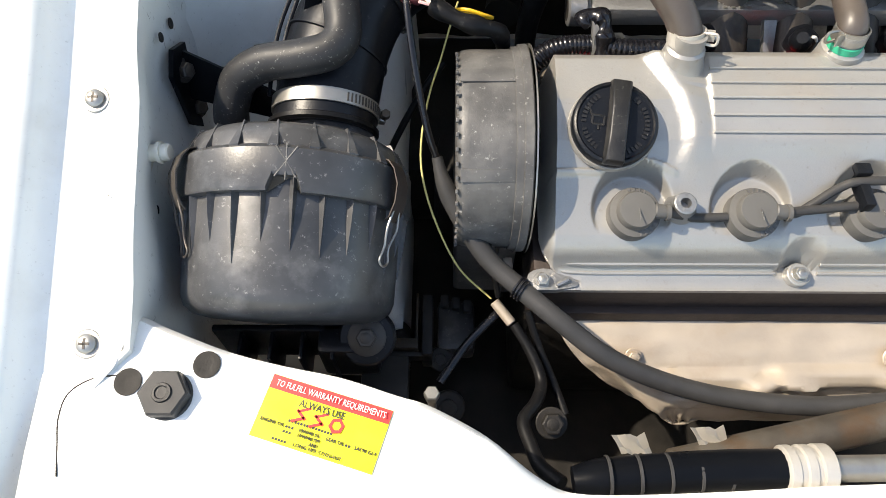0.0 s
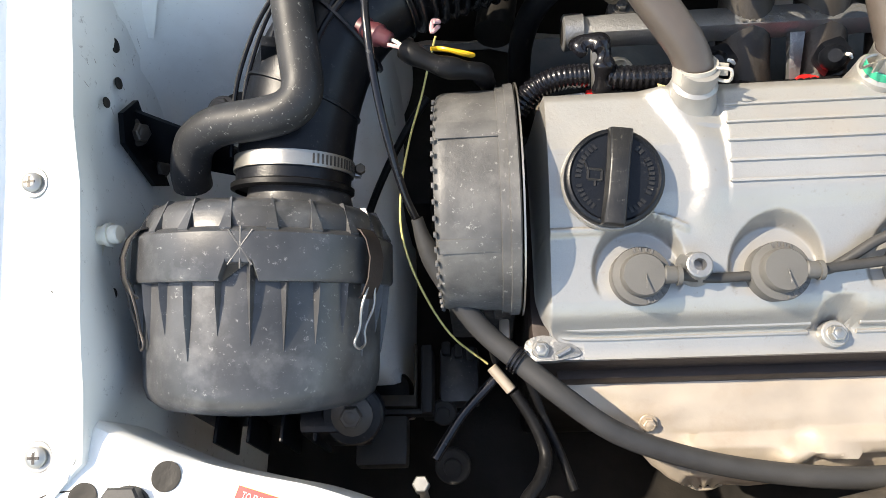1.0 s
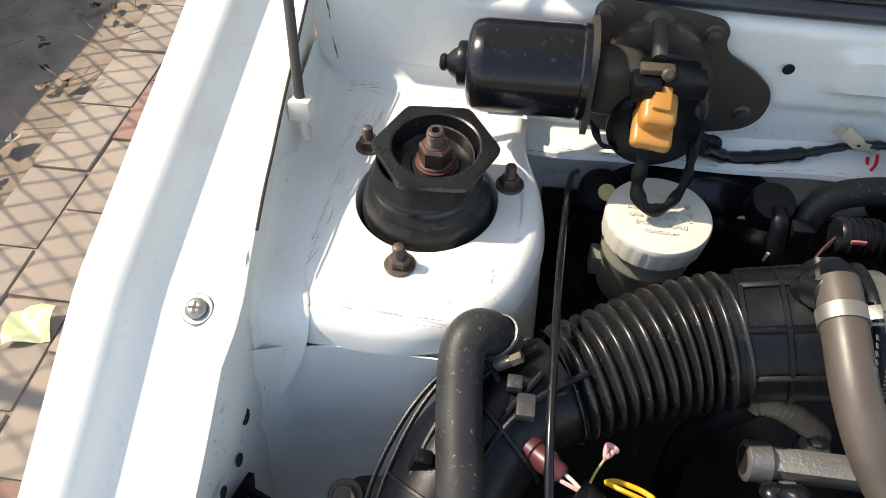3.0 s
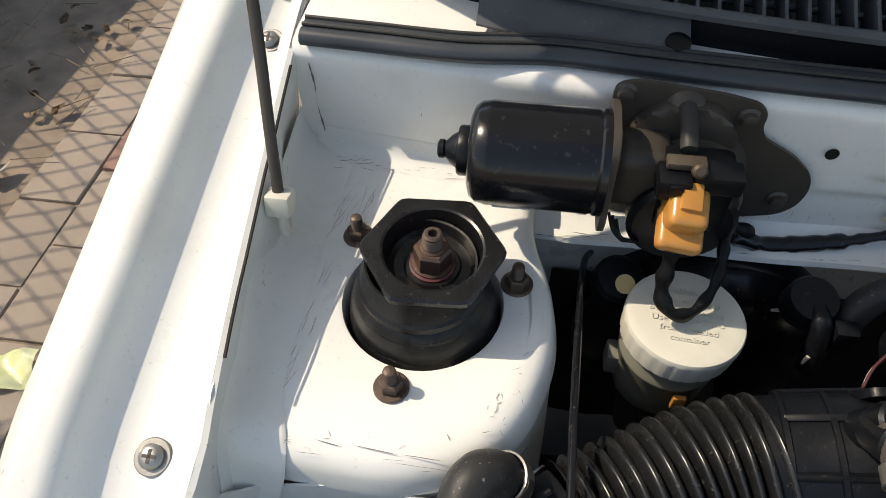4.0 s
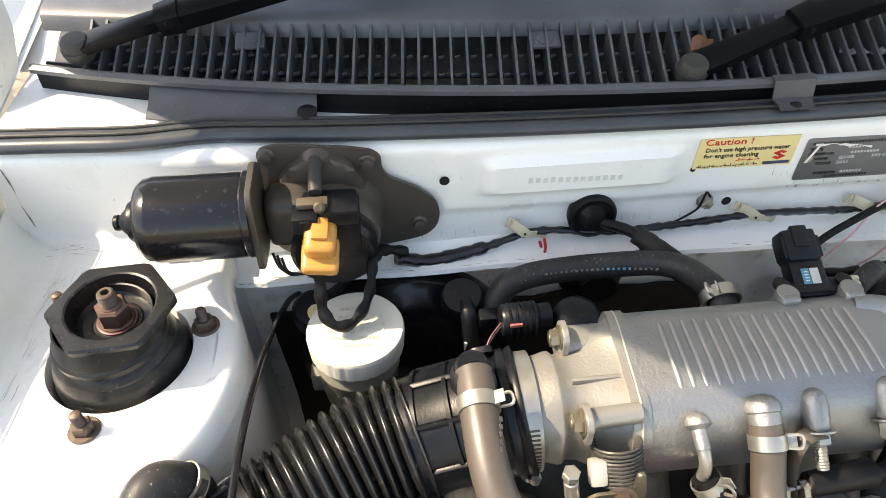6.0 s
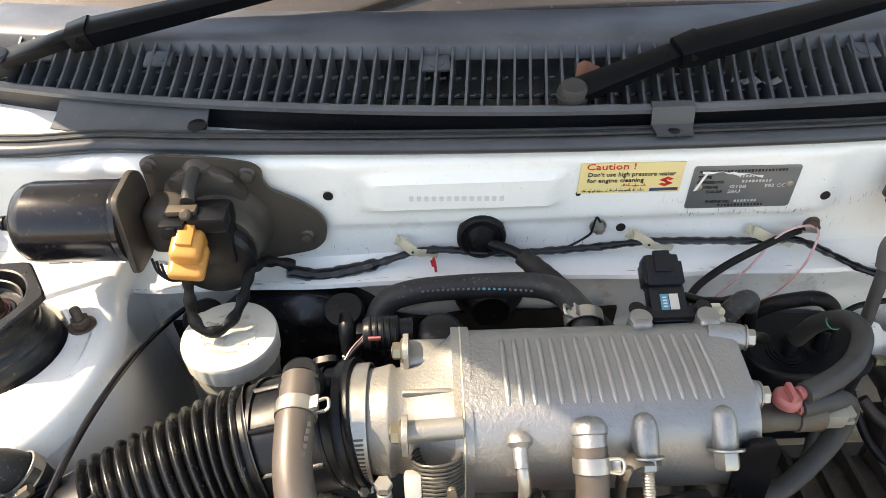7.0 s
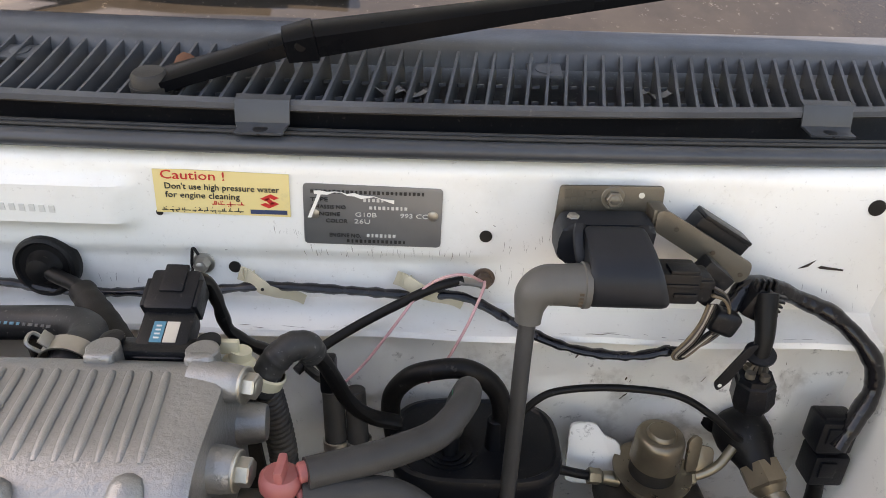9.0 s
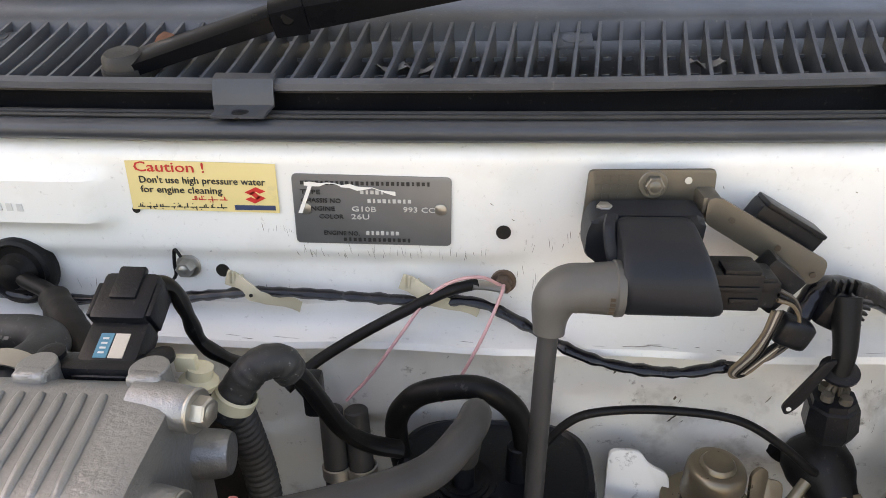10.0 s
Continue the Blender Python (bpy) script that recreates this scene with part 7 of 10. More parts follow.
ignition_coil()
brk = thing("coil_bracket", (0.665, 0.73, 0.83), "olive steel coil bracket with a diagonal arm", "bracket")
bm = bmesh.new()
prism(bm, rounded([(0.631, 0.842), (0.645, 0.833), (0.697, 0.846), (0.703, 0.862), (0.702, 0.881), (0.633, 0.8795)], 0.003), (0, 0.735, 0), (1, 0, 0), (0, 0, 1), 0.0022, 0.0005)
part("plate", bm, GUN, brk)
bm = bmesh.new()
prism(bm, rounded([(0.694, 0.871), (0.700, 0.872), (0.764, 0.835), (0.763, 0.824), (0.755, 0.820), (0.694, 0.857)], 0.003), (0, 0.717, 0), (1, 0, 0), (0, 0, 1), 0.0025, 0.0006)
box(bm, (0.697, 0.726, 0.866), (0.010, 0.018, 0.010), 0.002)
arm = part("arm", bm, GUN, brk)
for x, z in ((0.708, 0.859), (0.735, 0.843), (0.757, 0.827)):
    part("arm_hole", lathe(bmesh.new(), (x, 0.7143, z), (0, -1, 0), [(0, 0.0017), (0.0005, 0.0017), (0.0005, 0.0006)], 14), GREY_CAST, arm)
bolt("bracket_bolt", (0.6685, 0.7328, 0.872), (0, -1, 0.1), 0.0056, GUN, "dull cross-head hexagon bolt in the coil bracket", group="bracket bolts")
bolt("bracket_bolt", (0.640, 0.716, 0.862), (0, -0.2, 1), 0.0042, STEEL, "small zinc bolt on the coil's core", group="bracket bolts")
part("hole", lathe(bmesh.new(), (0.6875, 0.7328, 0.8745), (0, -1, 0), [(0, 0.0020), (0.0005, 0.0020), (0.0005, 0.001)], 14), IVORY, brk)
for i in range(3):
    bm = bmesh.new()
    for k in range(5):
        box(bm, (0.638 + 0.0045 * k, 0.7326, 0.8755 - 0.0055 * i), (0.0030, 0.0006, 0.0030), 0)
    part("stamped_bar", bm, GUN, brk)
rel = thing("relay_box", (0.745, 0.73, 0.835), "black plastic relay box behind the coil bracket", "relay")
bm = bmesh.new()
m = Matrix.Rotation(radians(30), 4, "Y")
box(bm, (0.742, 0.733, 0.846), (0.042, 0.016, 0.018), 0.002, m)
part("box", bm, BLACK, rel)
bm = bmesh.new()
box(bm, (0.7470, 0.7325, 0.8545), (0.040, 0.018, 0.003), 0.001, m)
part("lid", bm, BLACK, rel)

harn = thing("wiring_loom", (0.82, 0.71, 0.76), "thick taped loom with fir-tree clip", "wiring loom")
part("taped_run", tube(bmesh.new(), [(0.752, 0.712, 0.797), (0.770, 0.726, 0.814), (0.790, 0.732, 0.809), (0.815, 0.734, 0.798), (0.842, 0.727, 0.787), (0.864, 0.712, 0.766), (0.870, 0.706, 0.742), (0.860, 0.698, 0.722), (0.848, 0.690, 0.700)], 0.0072, 14, 14, radius=lambda s: 0.82 + 0.3 * smooth(s * 2.5) + 0.05 * math.sin(s * 70) + 0.08 * math.sin(s * 31) + 0.025 * math.sin(s * 190 + 3 * math.sin(s * 23)), flat=0.8), GLOSS, harn)
bm = bmesh.new()
box(bm, (0.774, 0.716, 0.806), (0.018, 0.016, 0.024), 0.004, Matrix.Rotation(radians(25), 4, "Y"))
part("loom_clip", bm, BLACK, harn)
for k in range(4):
    part("clip_tooth", box(bmesh.new(), (0.769 + 0.004 * k, 0.712, 0.821), (0.0018, 0.005, 0.008), 0.0005), BLACK, harn)
for k in range(5):
    bm = bmesh.new()
    box(bm, (0.783 + 0.0008 * k, 0.711, 0.799 + 0.0035 * k), (0.010, 0.004, 0.0015), 0.0004, Matrix.Rotation(radians(10), 4, "Y"))
    part("clip_tooth", bm, BLACK, harn)
drop = thing("hanging_connector", (0.765, 0.675, 0.745), "black multi-pin connector hanging from a taped lead", "connector")
part("lead", tube(bmesh.new(), [(0.777, 0.712, 0.815), (0.777, 0.706, 0.803), (0.777, 0.699, 0.788), (0.775, 0.694, 0.772)], 0.0074, 12, 6, radius=lambda s: 1.1 - 0.40 * s), RUBBER, drop)
for k in range(4):
    bm = bmesh.new()
    tube(bm, [(0.7735 + 0.001 * k, 0.693, 0.774), (0.771 + 0.003 * k, 0.6925, 0.768), (0.769 + 0.004 * k, 0.692, 0.762)], 0.0012, 6, 4)
    part("pin_wire", bm, GREY_CAST, drop)
bm = lathe(bmesh.new(), (0.7745, 0.692, 0.762), (0.10, 0.02, -1), [(0, 0.0118), (0.004, 0.0122), (0.005, 0.0140), (0.020, 0.0150), (0.027, 0.0125), (0.029, 0.009)], 8)
part("housing", bm, BLACK, drop)
for k in range(4):
    bm = bmesh.new()
    lathe(bm, (0.7745 + 0.0066 * math.cos(k * 1.57 + 0.5), 0.6915 + 0.0066 * math.sin(k * 1.57 + 0.5), 0.762), (0, 0, 1), [(0, 0.0034), (0.004, 0.0032), (0.004, 0.0015)], 12)
    part("terminal", bm, GREY_CAST, drop)
bm = bmesh.new()
prism(bm, rounded([(-0.003, 0.004), (0.004, 0.006), (-0.010, -0.026), (-0.017, -0.034), (-0.020, -0.028)], 0.003), (0.767, 0.693, 0.781), (1, 0, 0), (0, 0, 1), 0.002, 0.0004)
tag = part("tag", bm, BLACK, drop)
part("tag_hole", lathe(bmesh.new(), (0.751, 0.6908, 0.7525), (0, -1, 0), [(0, 0.0014), (0.0003, 0.0014), (0.0003, 0.0002)], 10), PAPER, tag)
part("collar", lathe(bmesh.new(), (0.7755, 0.6955, 0.778), (0.1, 0.3, -1), [(0, 0.0075), (0.001, 0.0105), (0.003, 0.0105), (0.004, 0.0075)], 20), BLACK, drop)
rc = thing("square_connector", (0.835, 0.685, 0.665), "pair of black square connectors by the inner wing", "connector")
for cx2, z, s in ((0.849, 0.705, 0.027), (0.852, 0.673, 0.026)):
    bm = bmesh.new()
    box(bm, (cx2, 0.704, z), (s, 0.022, 0.028), 0.0025)
    box(bm, (cx2 + 0.014, 0.706, z + 0.002), (0.006, 0.014, 0.014), 0.002)
    box(bm, (cx2 - 0.003, 0.6925, z + 0.003), (0.012, 0.003, 0.014), 0.001)
    box(bm, (cx2 - 0.003, 0.704, z + 0.0145), (0.016, 0.014, 0.004), 0.001)
    part("housing", bm, BLACK, rc)
part("lead", tube(bmesh.new(), [(0.850, 0.702, 0.665), (0.852, 0.700, 0.640), (0.846, 0.69, 0.60)], 0.006, 10, 5), RUBBER, rc)
bm = bmesh.new()
prism(bm, [(0.815, 0.816), (0.8175, 0.8175), (0.826, 0.8228), (0.8215, 0.8175), (0.818, 0.8165)], (0, 0.7476, 0), (1, 0, 0), (0, 0, 1), 0.0004)
prism(bm, [(0.829, 0.8170), (0.831, 0.8186), (0.848, 0.8162), (0.848, 0.8150), (0.831, 0.8162)], (0, 0.7476, 0), (1, 0, 0), (0, 0, 1), 0.0004)
solid("paint_scratch", bm, BROWN_IRON, "dark brown scratch mark in the white paint", "scratch")


def canister():
    t = thing("charcoal_canister", (0.575, 0.69, 0.60), "black oval charcoal canister with hose stubs", "canister")
    b = bmesh.new()
    n = 48
    rings = []
    for k, z in ((0.94, 0.60), (1.0, 0.605), (1.0, 0.694), (1.05, 0.695), (1.05, 0.700), (1.03, 0.7025), (0.97, 0.7035), (0.93, 0.7015), (0.90, 0.7015), (0.0, 0.7015)):
        ring = []
        for i in range(n):
            w = 2 * math.pi * i / n
            c, s = math.cos(w), math.sin(w)
            e = 0.62
            ring.append((0.585 + 0.058 * k * math.copysign(abs(c) ** e, c), 0.688 + 0.042 * k * math.copysign(abs(s) ** e, s), z))
        rings.append(ring)
    skin(b, rings)
    part("body", b, BLACK, t)
    for x, y in ((0.566, 0.676), (0.598, 0.682)):
        part("stub", rod(bmesh.new(), (x, y, 0.700), (x, y, 0.726), 0.0072, 0.0062, 16), BLACK, t)
    for k in range(3):
        b = bmesh.new()
        lathe(b, (0.566, 0.676, 0.7015), (0, 0, 1), [(0, 0.012 + 0.004 * k), (0.0015, 0.012 + 0.004 * k), (0.0015, 0.010 + 0.004 * k)], 28, cap=False)
        part("ring", b, BLACK, t)
    return t


canister()
hs = thing("vapour_hose", (0.565, 0.69, 0.71), "black rubber hose arching over the canister", "hose")
part("hose", tube(bmesh.new(), [(0.528, 0.70, 0.68), (0.524, 0.694, 0.727), (0.535, 0.686, 0.754), (0.553, 0.681, 0.766), (0.576, 0.680, 0.768), (0.595, 0.682, 0.752), (0.602, 0.683, 0.728), (0.60, 0.683, 0.70)], 0.0070, 14, 7), RUBBER, hs)
hs = thing("vacuum_hose", (0.53, 0.60, 0.76), "greyed rubber vacuum hose from valve to canister", "hose")
part("hose", tube(bmesh.new(), [(0.567, 0.674, 0.722), (0.570, 0.662, 0.755), (0.5735, 0.638, 0.785), (0.570, 0.612, 0.796), (0.556, 0.590, 0.794), (0.535, 0.572, 0.798), (0.515, 0.560, 0.801), (0.494, 0.550, 0.803)], 0.0080, 14, 7), GREY_RUBBER, hs)
part("green_band", lathe(bmesh.new(), (0.5728, 0.648, 0.774), (0.1, -0.75, 0.6), [(0, 0.0080), (0.0001, 0.0084), (0.0018, 0.0084), (0.0019, 0.0080)], 20, cap=False), GREEN, hs)
hs = thing("vacuum_hose", (0.54, 0.57, 0.74), "greyed rubber vacuum hose looping back under the valve", "hose")
part("hose", tube(bmesh.new(), [(0.492, 0.546, 0.793), (0.515, 0.552, 0.790), (0.535, 0.560, 0.780), (0.550, 0.566, 0.760), (0.548, 0.562, 0.735), (0.528, 0.548, 0.720), (0.50, 0.53, 0.716), (0.462, 0.515, 0.712)], 0.0080, 14, 7), GREY_RUBBER, hs)
hs = thing("vacuum_hose", (0.54, 0.53, 0.68), "black rubber hose looping under the plenum's end", "hose")
part("hose", tube(bmesh.new(), [(0.46, 0.52, 0.70), (0.49, 0.505, 0.69), (0.51, 0.51, 0.66), (0.50, 0.52, 0.62), (0.47, 0.52, 0.59)], 0.010, 14, 7), RUBBER, hs)

vsv = thing("purge_valve", (0.48, 0.548, 0.77), "solenoid valve with faded red cap and grey body", "solenoid valve")
bm = bmesh.new()
lathe(bm, (0.462, 0.545, 0.783), (1, 0.06, -0.06), [(0, 0.0105), (0.014, 0.0105), (0.015, 0.0100), (0.03, 0.0100), (0.031, 0.0115), (0.050, 0.0115), (0.052, 0.010)], 24)
part("body", bm, GREY_CAST, vsv)
bm = bmesh.new()
box(bm, (0.520, 0.549, 0.779), (0.022, 0.016, 0.015), 0.003)
box(bm, (0.532, 0.549, 0.783), (0.010, 0.011, 0.004), 0.001)
box(bm, (0.532, 0.549, 0.776), (0.012, 0.013, 0.004), 0.001)
part("plug", bm, TANK, vsv, "grey plastic plug")
bm = bmesh.new()
lathe(bm, (0.482, 0.548, 0.797), (0.1, 0.05, 1), [(0, 0.0098), (0.003, 0.0102), (0.006, 0.0098), (0.008, 0.0078), (0.0085, 0.0)], 28)
box(bm, (0.483, 0.548, 0.8065), (0.0045, 0.0145, 0.010), 0.0018)
part("cap", bm, PINK, vsv, "faded red cap")
part("stub", rod(bmesh.new(), (0.49, 0.550, 0.803), (0.503, 0.556, 0.803), 0.0052, seg=14), PINK, vsv)
part("stub", rod(bmesh.new(), (0.49, 0.545, 0.793), (0.503, 0.549, 0.792), 0.0052, seg=14), PINK, vsv)
bp = thing("end_bracket", (0.45, 0.498, 0.74), "black steel bracket plate at the plenum's end", "bracket")
bm = bmesh.new()
prism(bm, rounded([(0.433, 0.70), (0.460, 0.70), (0.460, 0.809), (0.454, 0.818), (0.440, 0.818), (0.433, 0.809)], 0.004), (0, 0.412, 0), (1, 0, 0), (0, 0.12, 1), 0.004, 0.001)
part("plate", bm, ARM, bp)


def fuel_pump():
    t = thing("pressure_valve", (0.727, 0.69, 0.60), "dirty bronze pressure valve dome on a stained casting", "valve")
    base, up = Vector((0.721, 0.698, 0.664)), Vector((0, -0.06, 1))
    part("flange_disc", lathe(bmesh.new(), base, up, [(-0.030, 0.020), (-0.004, 0.021), (0.0, 0.0275), (0.0022, 0.0295), (0.0034, 0.0292), (0.0028, 0.0265), (0.0012, 0.0185), (0.0012, 0.001)], 48), BRONZE, t, "thin dished flange")
    # solid neck in near-black: the gap's shade is in its colour
    part("neck", lathe(bmesh.new(), base, up, [(0.0, 0.0172), (0.018, 0.0172)], 32), GRIME, t, "neck below the cup, near-black for the shade in the gap")
    part("dome", lathe(bmesh.new(), base, up, [(0.0135, 0.0176), (0.0140, 0.0186), (0.030, 0.0182), (0.0355, 0.0178), (0.0385, 0.0166), (0.0400, 0.0145), (0.0400, 0.0108), (0.0415, 0.0103), (0.0430, 0.0090), (0.0432, 0.001)], 44), BRONZE, t, "bronze-plated cup")
    k = bmesh.new()
    prism(k, rounded([(-0.004, -0.016), (0.006, -0.016), (0.008, 0.010), (0.002, 0.014), (-0.004, 0.010)], 0.003), (0.7475, 0.700, 0.684), (1, 0.3, 0), (0, 0.2, 1), 0.0025, 0.0006)
    part("clip_plate", k, BRONZE, t)
    for c, s, e, m in (((0.722, 0.694, 0.640), (0.080, 0.050, 0.026), 0.010, DIRTY_CAST), ((0.704, 0.655, 0.600), (0.060, 0.050, 0.040), 0.012, BROWN_IRON), ((0.768, 0.655, 0.596), (0.055, 0.045, 0.050), 0.014, DIRTY_CAST), ((0.735, 0.630, 0.575), (0.13, 0.05, 0.03), 0.010, BROWN_IRON)):
        part("casting", box(bmesh.new(), c, s, e, Matrix.Rotation(radians(c[0] * 40 - 28), 4, "Z"), 3), m, t, "stained casting")
    for c, a, r in (((0.694, 0.672, 0.632), (-0.4, -0.8, 0.25), 0.011), ((0.758, 0.676, 0.634), (0.2, -0.9, 0.35), 0.012), ((0.728, 0.668, 0.618), (0.0, -0.9, 0.45), 0.009)):
        part("port", lathe(bmesh.new(), c, a, [(-0.012, r * 1.15), (0.008, r), (0.012, r * 0.92), (0.0125, r * 0.5), (0.006, r * 0.45)], 20), DIRTY_CAST, t)
    b = bmesh.new()
    prism(b, rounded([(-0.036, -0.03), (0.006, -0.03), (0.006, 0.004), (-0.008, 0.010), (-0.014, 0.020), (-0.034, 0.020)], 0.006), (0.694, 0.716, 0.672), (1, 0, 0), (0, 0.25, 0.96), 0.003, 0.0008)
    part("bracket", b, GRIMY_PAINT, t)
    b = bmesh.new()
    prism(b, rounded([(0.0, -0.012), (0.014, -0.014), (0.016, 0.006), (0.002, 0.008)], 0.004), (0.752, 0.705, 0.676), (1, 0, 0), (0, 0.5, 0.86), 0.003, 0.0008)
    part("bracket", b, BRONZE, t)
    return t


fuel_pump()
pp = thing("brake_pipe", (0.72, 0.70, 0.70), "thin black metal pipe along the lower bulkhead", "pipe")
part("pipe", tube(bmesh.new(), [(0.60, 0.70, 0.66), (0.612, 0.702, 0.700), (0.630, 0.706, 0.724), (0.652, 0.708, 0.732), (0.690, 0.708, 0.7345), (0.731, 0.706, 0.7305), (0.760, 0.703, 0.714), (0.782, 0.704, 0.694), (0.792, 0.716, 0.686)], 0.0028, 10, 7), RUBBER, pp)
bt = thing("pipe_boot", (0.778, 0.70, 0.69), "black rubber boot with brass union and bent steel pipe", "pipe union")
way = Vector((0.25, -0.85, -0.46)).normalized()
union = Vector((0.796, 0.722, 0.682)) + way * 0.024
part("boot", lathe(bmesh.new(), Vector((0.796, 0.722, 0.682)), way, [(-0.020, 0.010), (-0.016, 0.0165), (-0.008, 0.0208), (0.002, 0.0215), (0.010, 0.0195), (0.016, 0.0160), (0.022, 0.0140), (0.034, 0.0135), (0.036, 0.0115)], 36), RUBBER, bt)
part("grommet_rim", lathe(bmesh.new(), (0.790, 0.744, 0.690), (0, -1, 0.1), [(0, 0.024), (0.004, 0.024), (0.006, 0.021)], 32), RUBBER, bt)
part("union_nut", hexagon(bmesh.new(), union, way, 0.0158, 0.018), BRONZE, bt, "dull plated union nut")
part("nut_shoulder", lathe(bmesh.new(), union + way * 0.018, way, [(0, 0.0135), (0.004, 0.0105), (0.005, 0.0095)], 24), BRONZE, bt)
part("bent_pipe", tube(bmesh.new(), [union + way * 0.018, (0.814, 0.677, 0.654), (0.827, 0.674, 0.643), (0.832, 0.667, 0.633), (0.827, 0.658, 0.626), (0.812, 0.648, 0.618), (0.790, 0.640, 0.605)], 0.0088, 16, 7), BRONZE, bt)
yc = thing("yellow_plug", (0.872, 0.63, 0.62), "dull yellow plastic cap by the inner wing", "cap")
bm = bmesh.new()
box(bm, (0.872, 0.632, 0.665), (0.014, 0.02, 0.06), 0.004)
box(bm, (0.866, 0.628, 0.682), (0.03, 0.022, 0.008), 0.003)
part("cap", bm, material("dull ochre", (0.36, 0.27, 0.07), (0.28, 0.20, 0.05), 0.5, scale=40), yc)
inl = thing("inlet_pipe", (0.66, 0.695, 0.668), "thin black pipe with a union nut into the pressure valve", "pipe")
part("pipe", tube(bmesh.new(), [(0.625, 0.690, 0.675), (0.645, 0.692, 0.671), (0.668, 0.694, 0.664), (0.684, 0.695, 0.661)], 0.0036, 10, 5), RUBBER, inl)
part("union_nut", hexagon(bmesh.new(), (0.672, 0.694, 0.663), (1, 0.03, -0.15), 0.0062, 0.010), OLIVE, inl)
part("barb", rod(bmesh.new(), (0.682, 0.695, 0.661), (0.696, 0.696, 0.658), 0.0048, 0.006, 14), OLIVE, inl)
outl = thing("outlet_pipe", (0.76, 0.70, 0.665), "bent steel outlet pipe of the pressure valve", "pipe")
part("pipe", tube(bmesh.new(), [(0.742, 0.697, 0.661), (0.756, 0.696, 0.664), (0.770, 0.698, 0.672), (0.782, 0.706, 0.683)], 0.0036, 10, 5), OLIVE, outl)
part("union_nut", hexagon(bmesh.new(), (0.744, 0.697, 0.660), (1, 0.0, 0.2), 0.0068, 0.010), OLIVE, outl)
for c, r in (((0.703, 0.640, 0.622), 0.0062), ((0.742, 0.652, 0.612), 0.0068), ((0.777, 0.640, 0.622), 0.0060), ((0.683, 0.664, 0.650), 0.0052)):
    bolt("valve_bolt", c, (0.1, -0.5, 0.85), r, OLIVE, "dirty hexagon bolt on the stained casting", h=0.007, group="valve bolts")
for pts, r, m in (([(0.655, 0.665, 0.640), (0.668, 0.650, 0.628), (0.690, 0.636, 0.622), (0.715, 0.628, 0.620), (0.738, 0.630, 0.606)], 0.0062, BROWN_IRON),
                  ([(0.640, 0.672, 0.655), (0.650, 0.655, 0.628), (0.662, 0.635, 0.605), (0.680, 0.615, 0.59)], 0.0045, RUBBER),
                  ([(0.812, 0.690, 0.665), (0.822, 0.672, 0.650), (0.835, 0.655, 0.625), (0.850, 0.64, 0.60)], 0.0040, RUBBER)):
    t = thing("fluid_pipe", pts[0], "grimy narrow pipe over the stained casting", "pipe", "fluid pipes")
    part("pipe", tube(bmesh.new(), pts, r, 12, 6), m, t)


# ---- hoses, sensors and small things on the engine ----
def corrugated(name, parent, pts, r, mat, turns, label="", depth=0.10):
    n = max(6, int(turns * 5 / (len(pts) - 1)))
    return part(name, tube(bmesh.new(), pts, r, 14, n, radius=lambda s: 1 + depth * (math.sin(2 * math.pi * turns * s) > 0)), mat, parent, label, sharp=70)


def spring_clamp(c, axis, r, ear, label="zinc spring clamp pinching a rubber hose", mat=None):
    """A wide spring band with two raised ears."""
    t = thing("spring_clamp", c, label, "hose clamp", "spring clamps")
    a, u, v = frame_of(axis)
    c, ear = Vector(c), Vector(ear).normalized()
    ear = (ear - a * ear.dot(a)).normalized()
    side = a.cross(ear)
    part("band", lathe(bmesh.new(), c - a * 0.005, a, [(0, r), (0, r + 0.0012), (0.0035, r + 0.0012), (0.0065, r + 0.0012), (0.010, r + 0.0012), (0.010, r)], 32, cap=False), mat or STEEL, t)
    b = bmesh.new()
    tube(b, [c + ear * r + side * 0.002 + a * 0.004, c + ear * (r + 0.009) + side * 0.003 + a * 0.004, c + ear * (r + 0.0095) + side * 0.003 - a * 0.004, c + ear * r + side * 0.002 - a * 0.004], 0.0012, 6, 4)
    part("ear", b, mat or STEEL, t)
    b = bmesh.new()
    m = Matrix((a, side, ear)).transposed().to_4x4()
    box(b, c + ear * (r + 0.003) - side * 0.004, (0.009, 0.0012, 0.008), 0.0003, m)
    part("tongue", b, mat or STEEL, t)
    return t


def worm_clamp(c, axis, r, screw_way, label="worm-drive hose clamp with slotted band", width=0.011):
    t = thing("worm_clamp", c, label, "hose clamp", "worm clamps")
    a = Vector(axis).normalized()
    c, w = Vector(c), Vector(screw_way).normalized()
    w = (w - a * w.dot(a)).normalized()
    s = a.cross(w)
    h = width / 2
    part("band", lathe(bmesh.new(), c - a * h, a, [(0, r), (0.0003, r + 0.0013), (2 * h - 0.0003, r + 0.0013), (2 * h, r)], 48, cap=False), STEEL, t)
    for k in range(15):
        b = bmesh.new()
        q = -radians(10 + 4.4 * k)
        way = w * math.cos(q) + s * math.sin(q)
        m = Matrix((a, a.cross(way), way)).transposed().to_4x4()
        box(b, c + way * (r + 0.0014), (width * 0.62, 0.0013, 0.0008), 0, m)
        part("slot", b, DARK_STEEL, t)
    b = bmesh.new()
    m = Matrix((a, s, w)).transposed().to_4x4()
    box(b, c + w * (r + 0.004), (width * 0.85, 0.012, 0.006), 0.002, m)
    part("housing", b, STEEL, t)
    part("screw_head", hexagon(bmesh.new(), c + w * (r + 0.005) - s * 0.006, -s, 0.0042, 0.008), GREY_CAST, t)
    return t


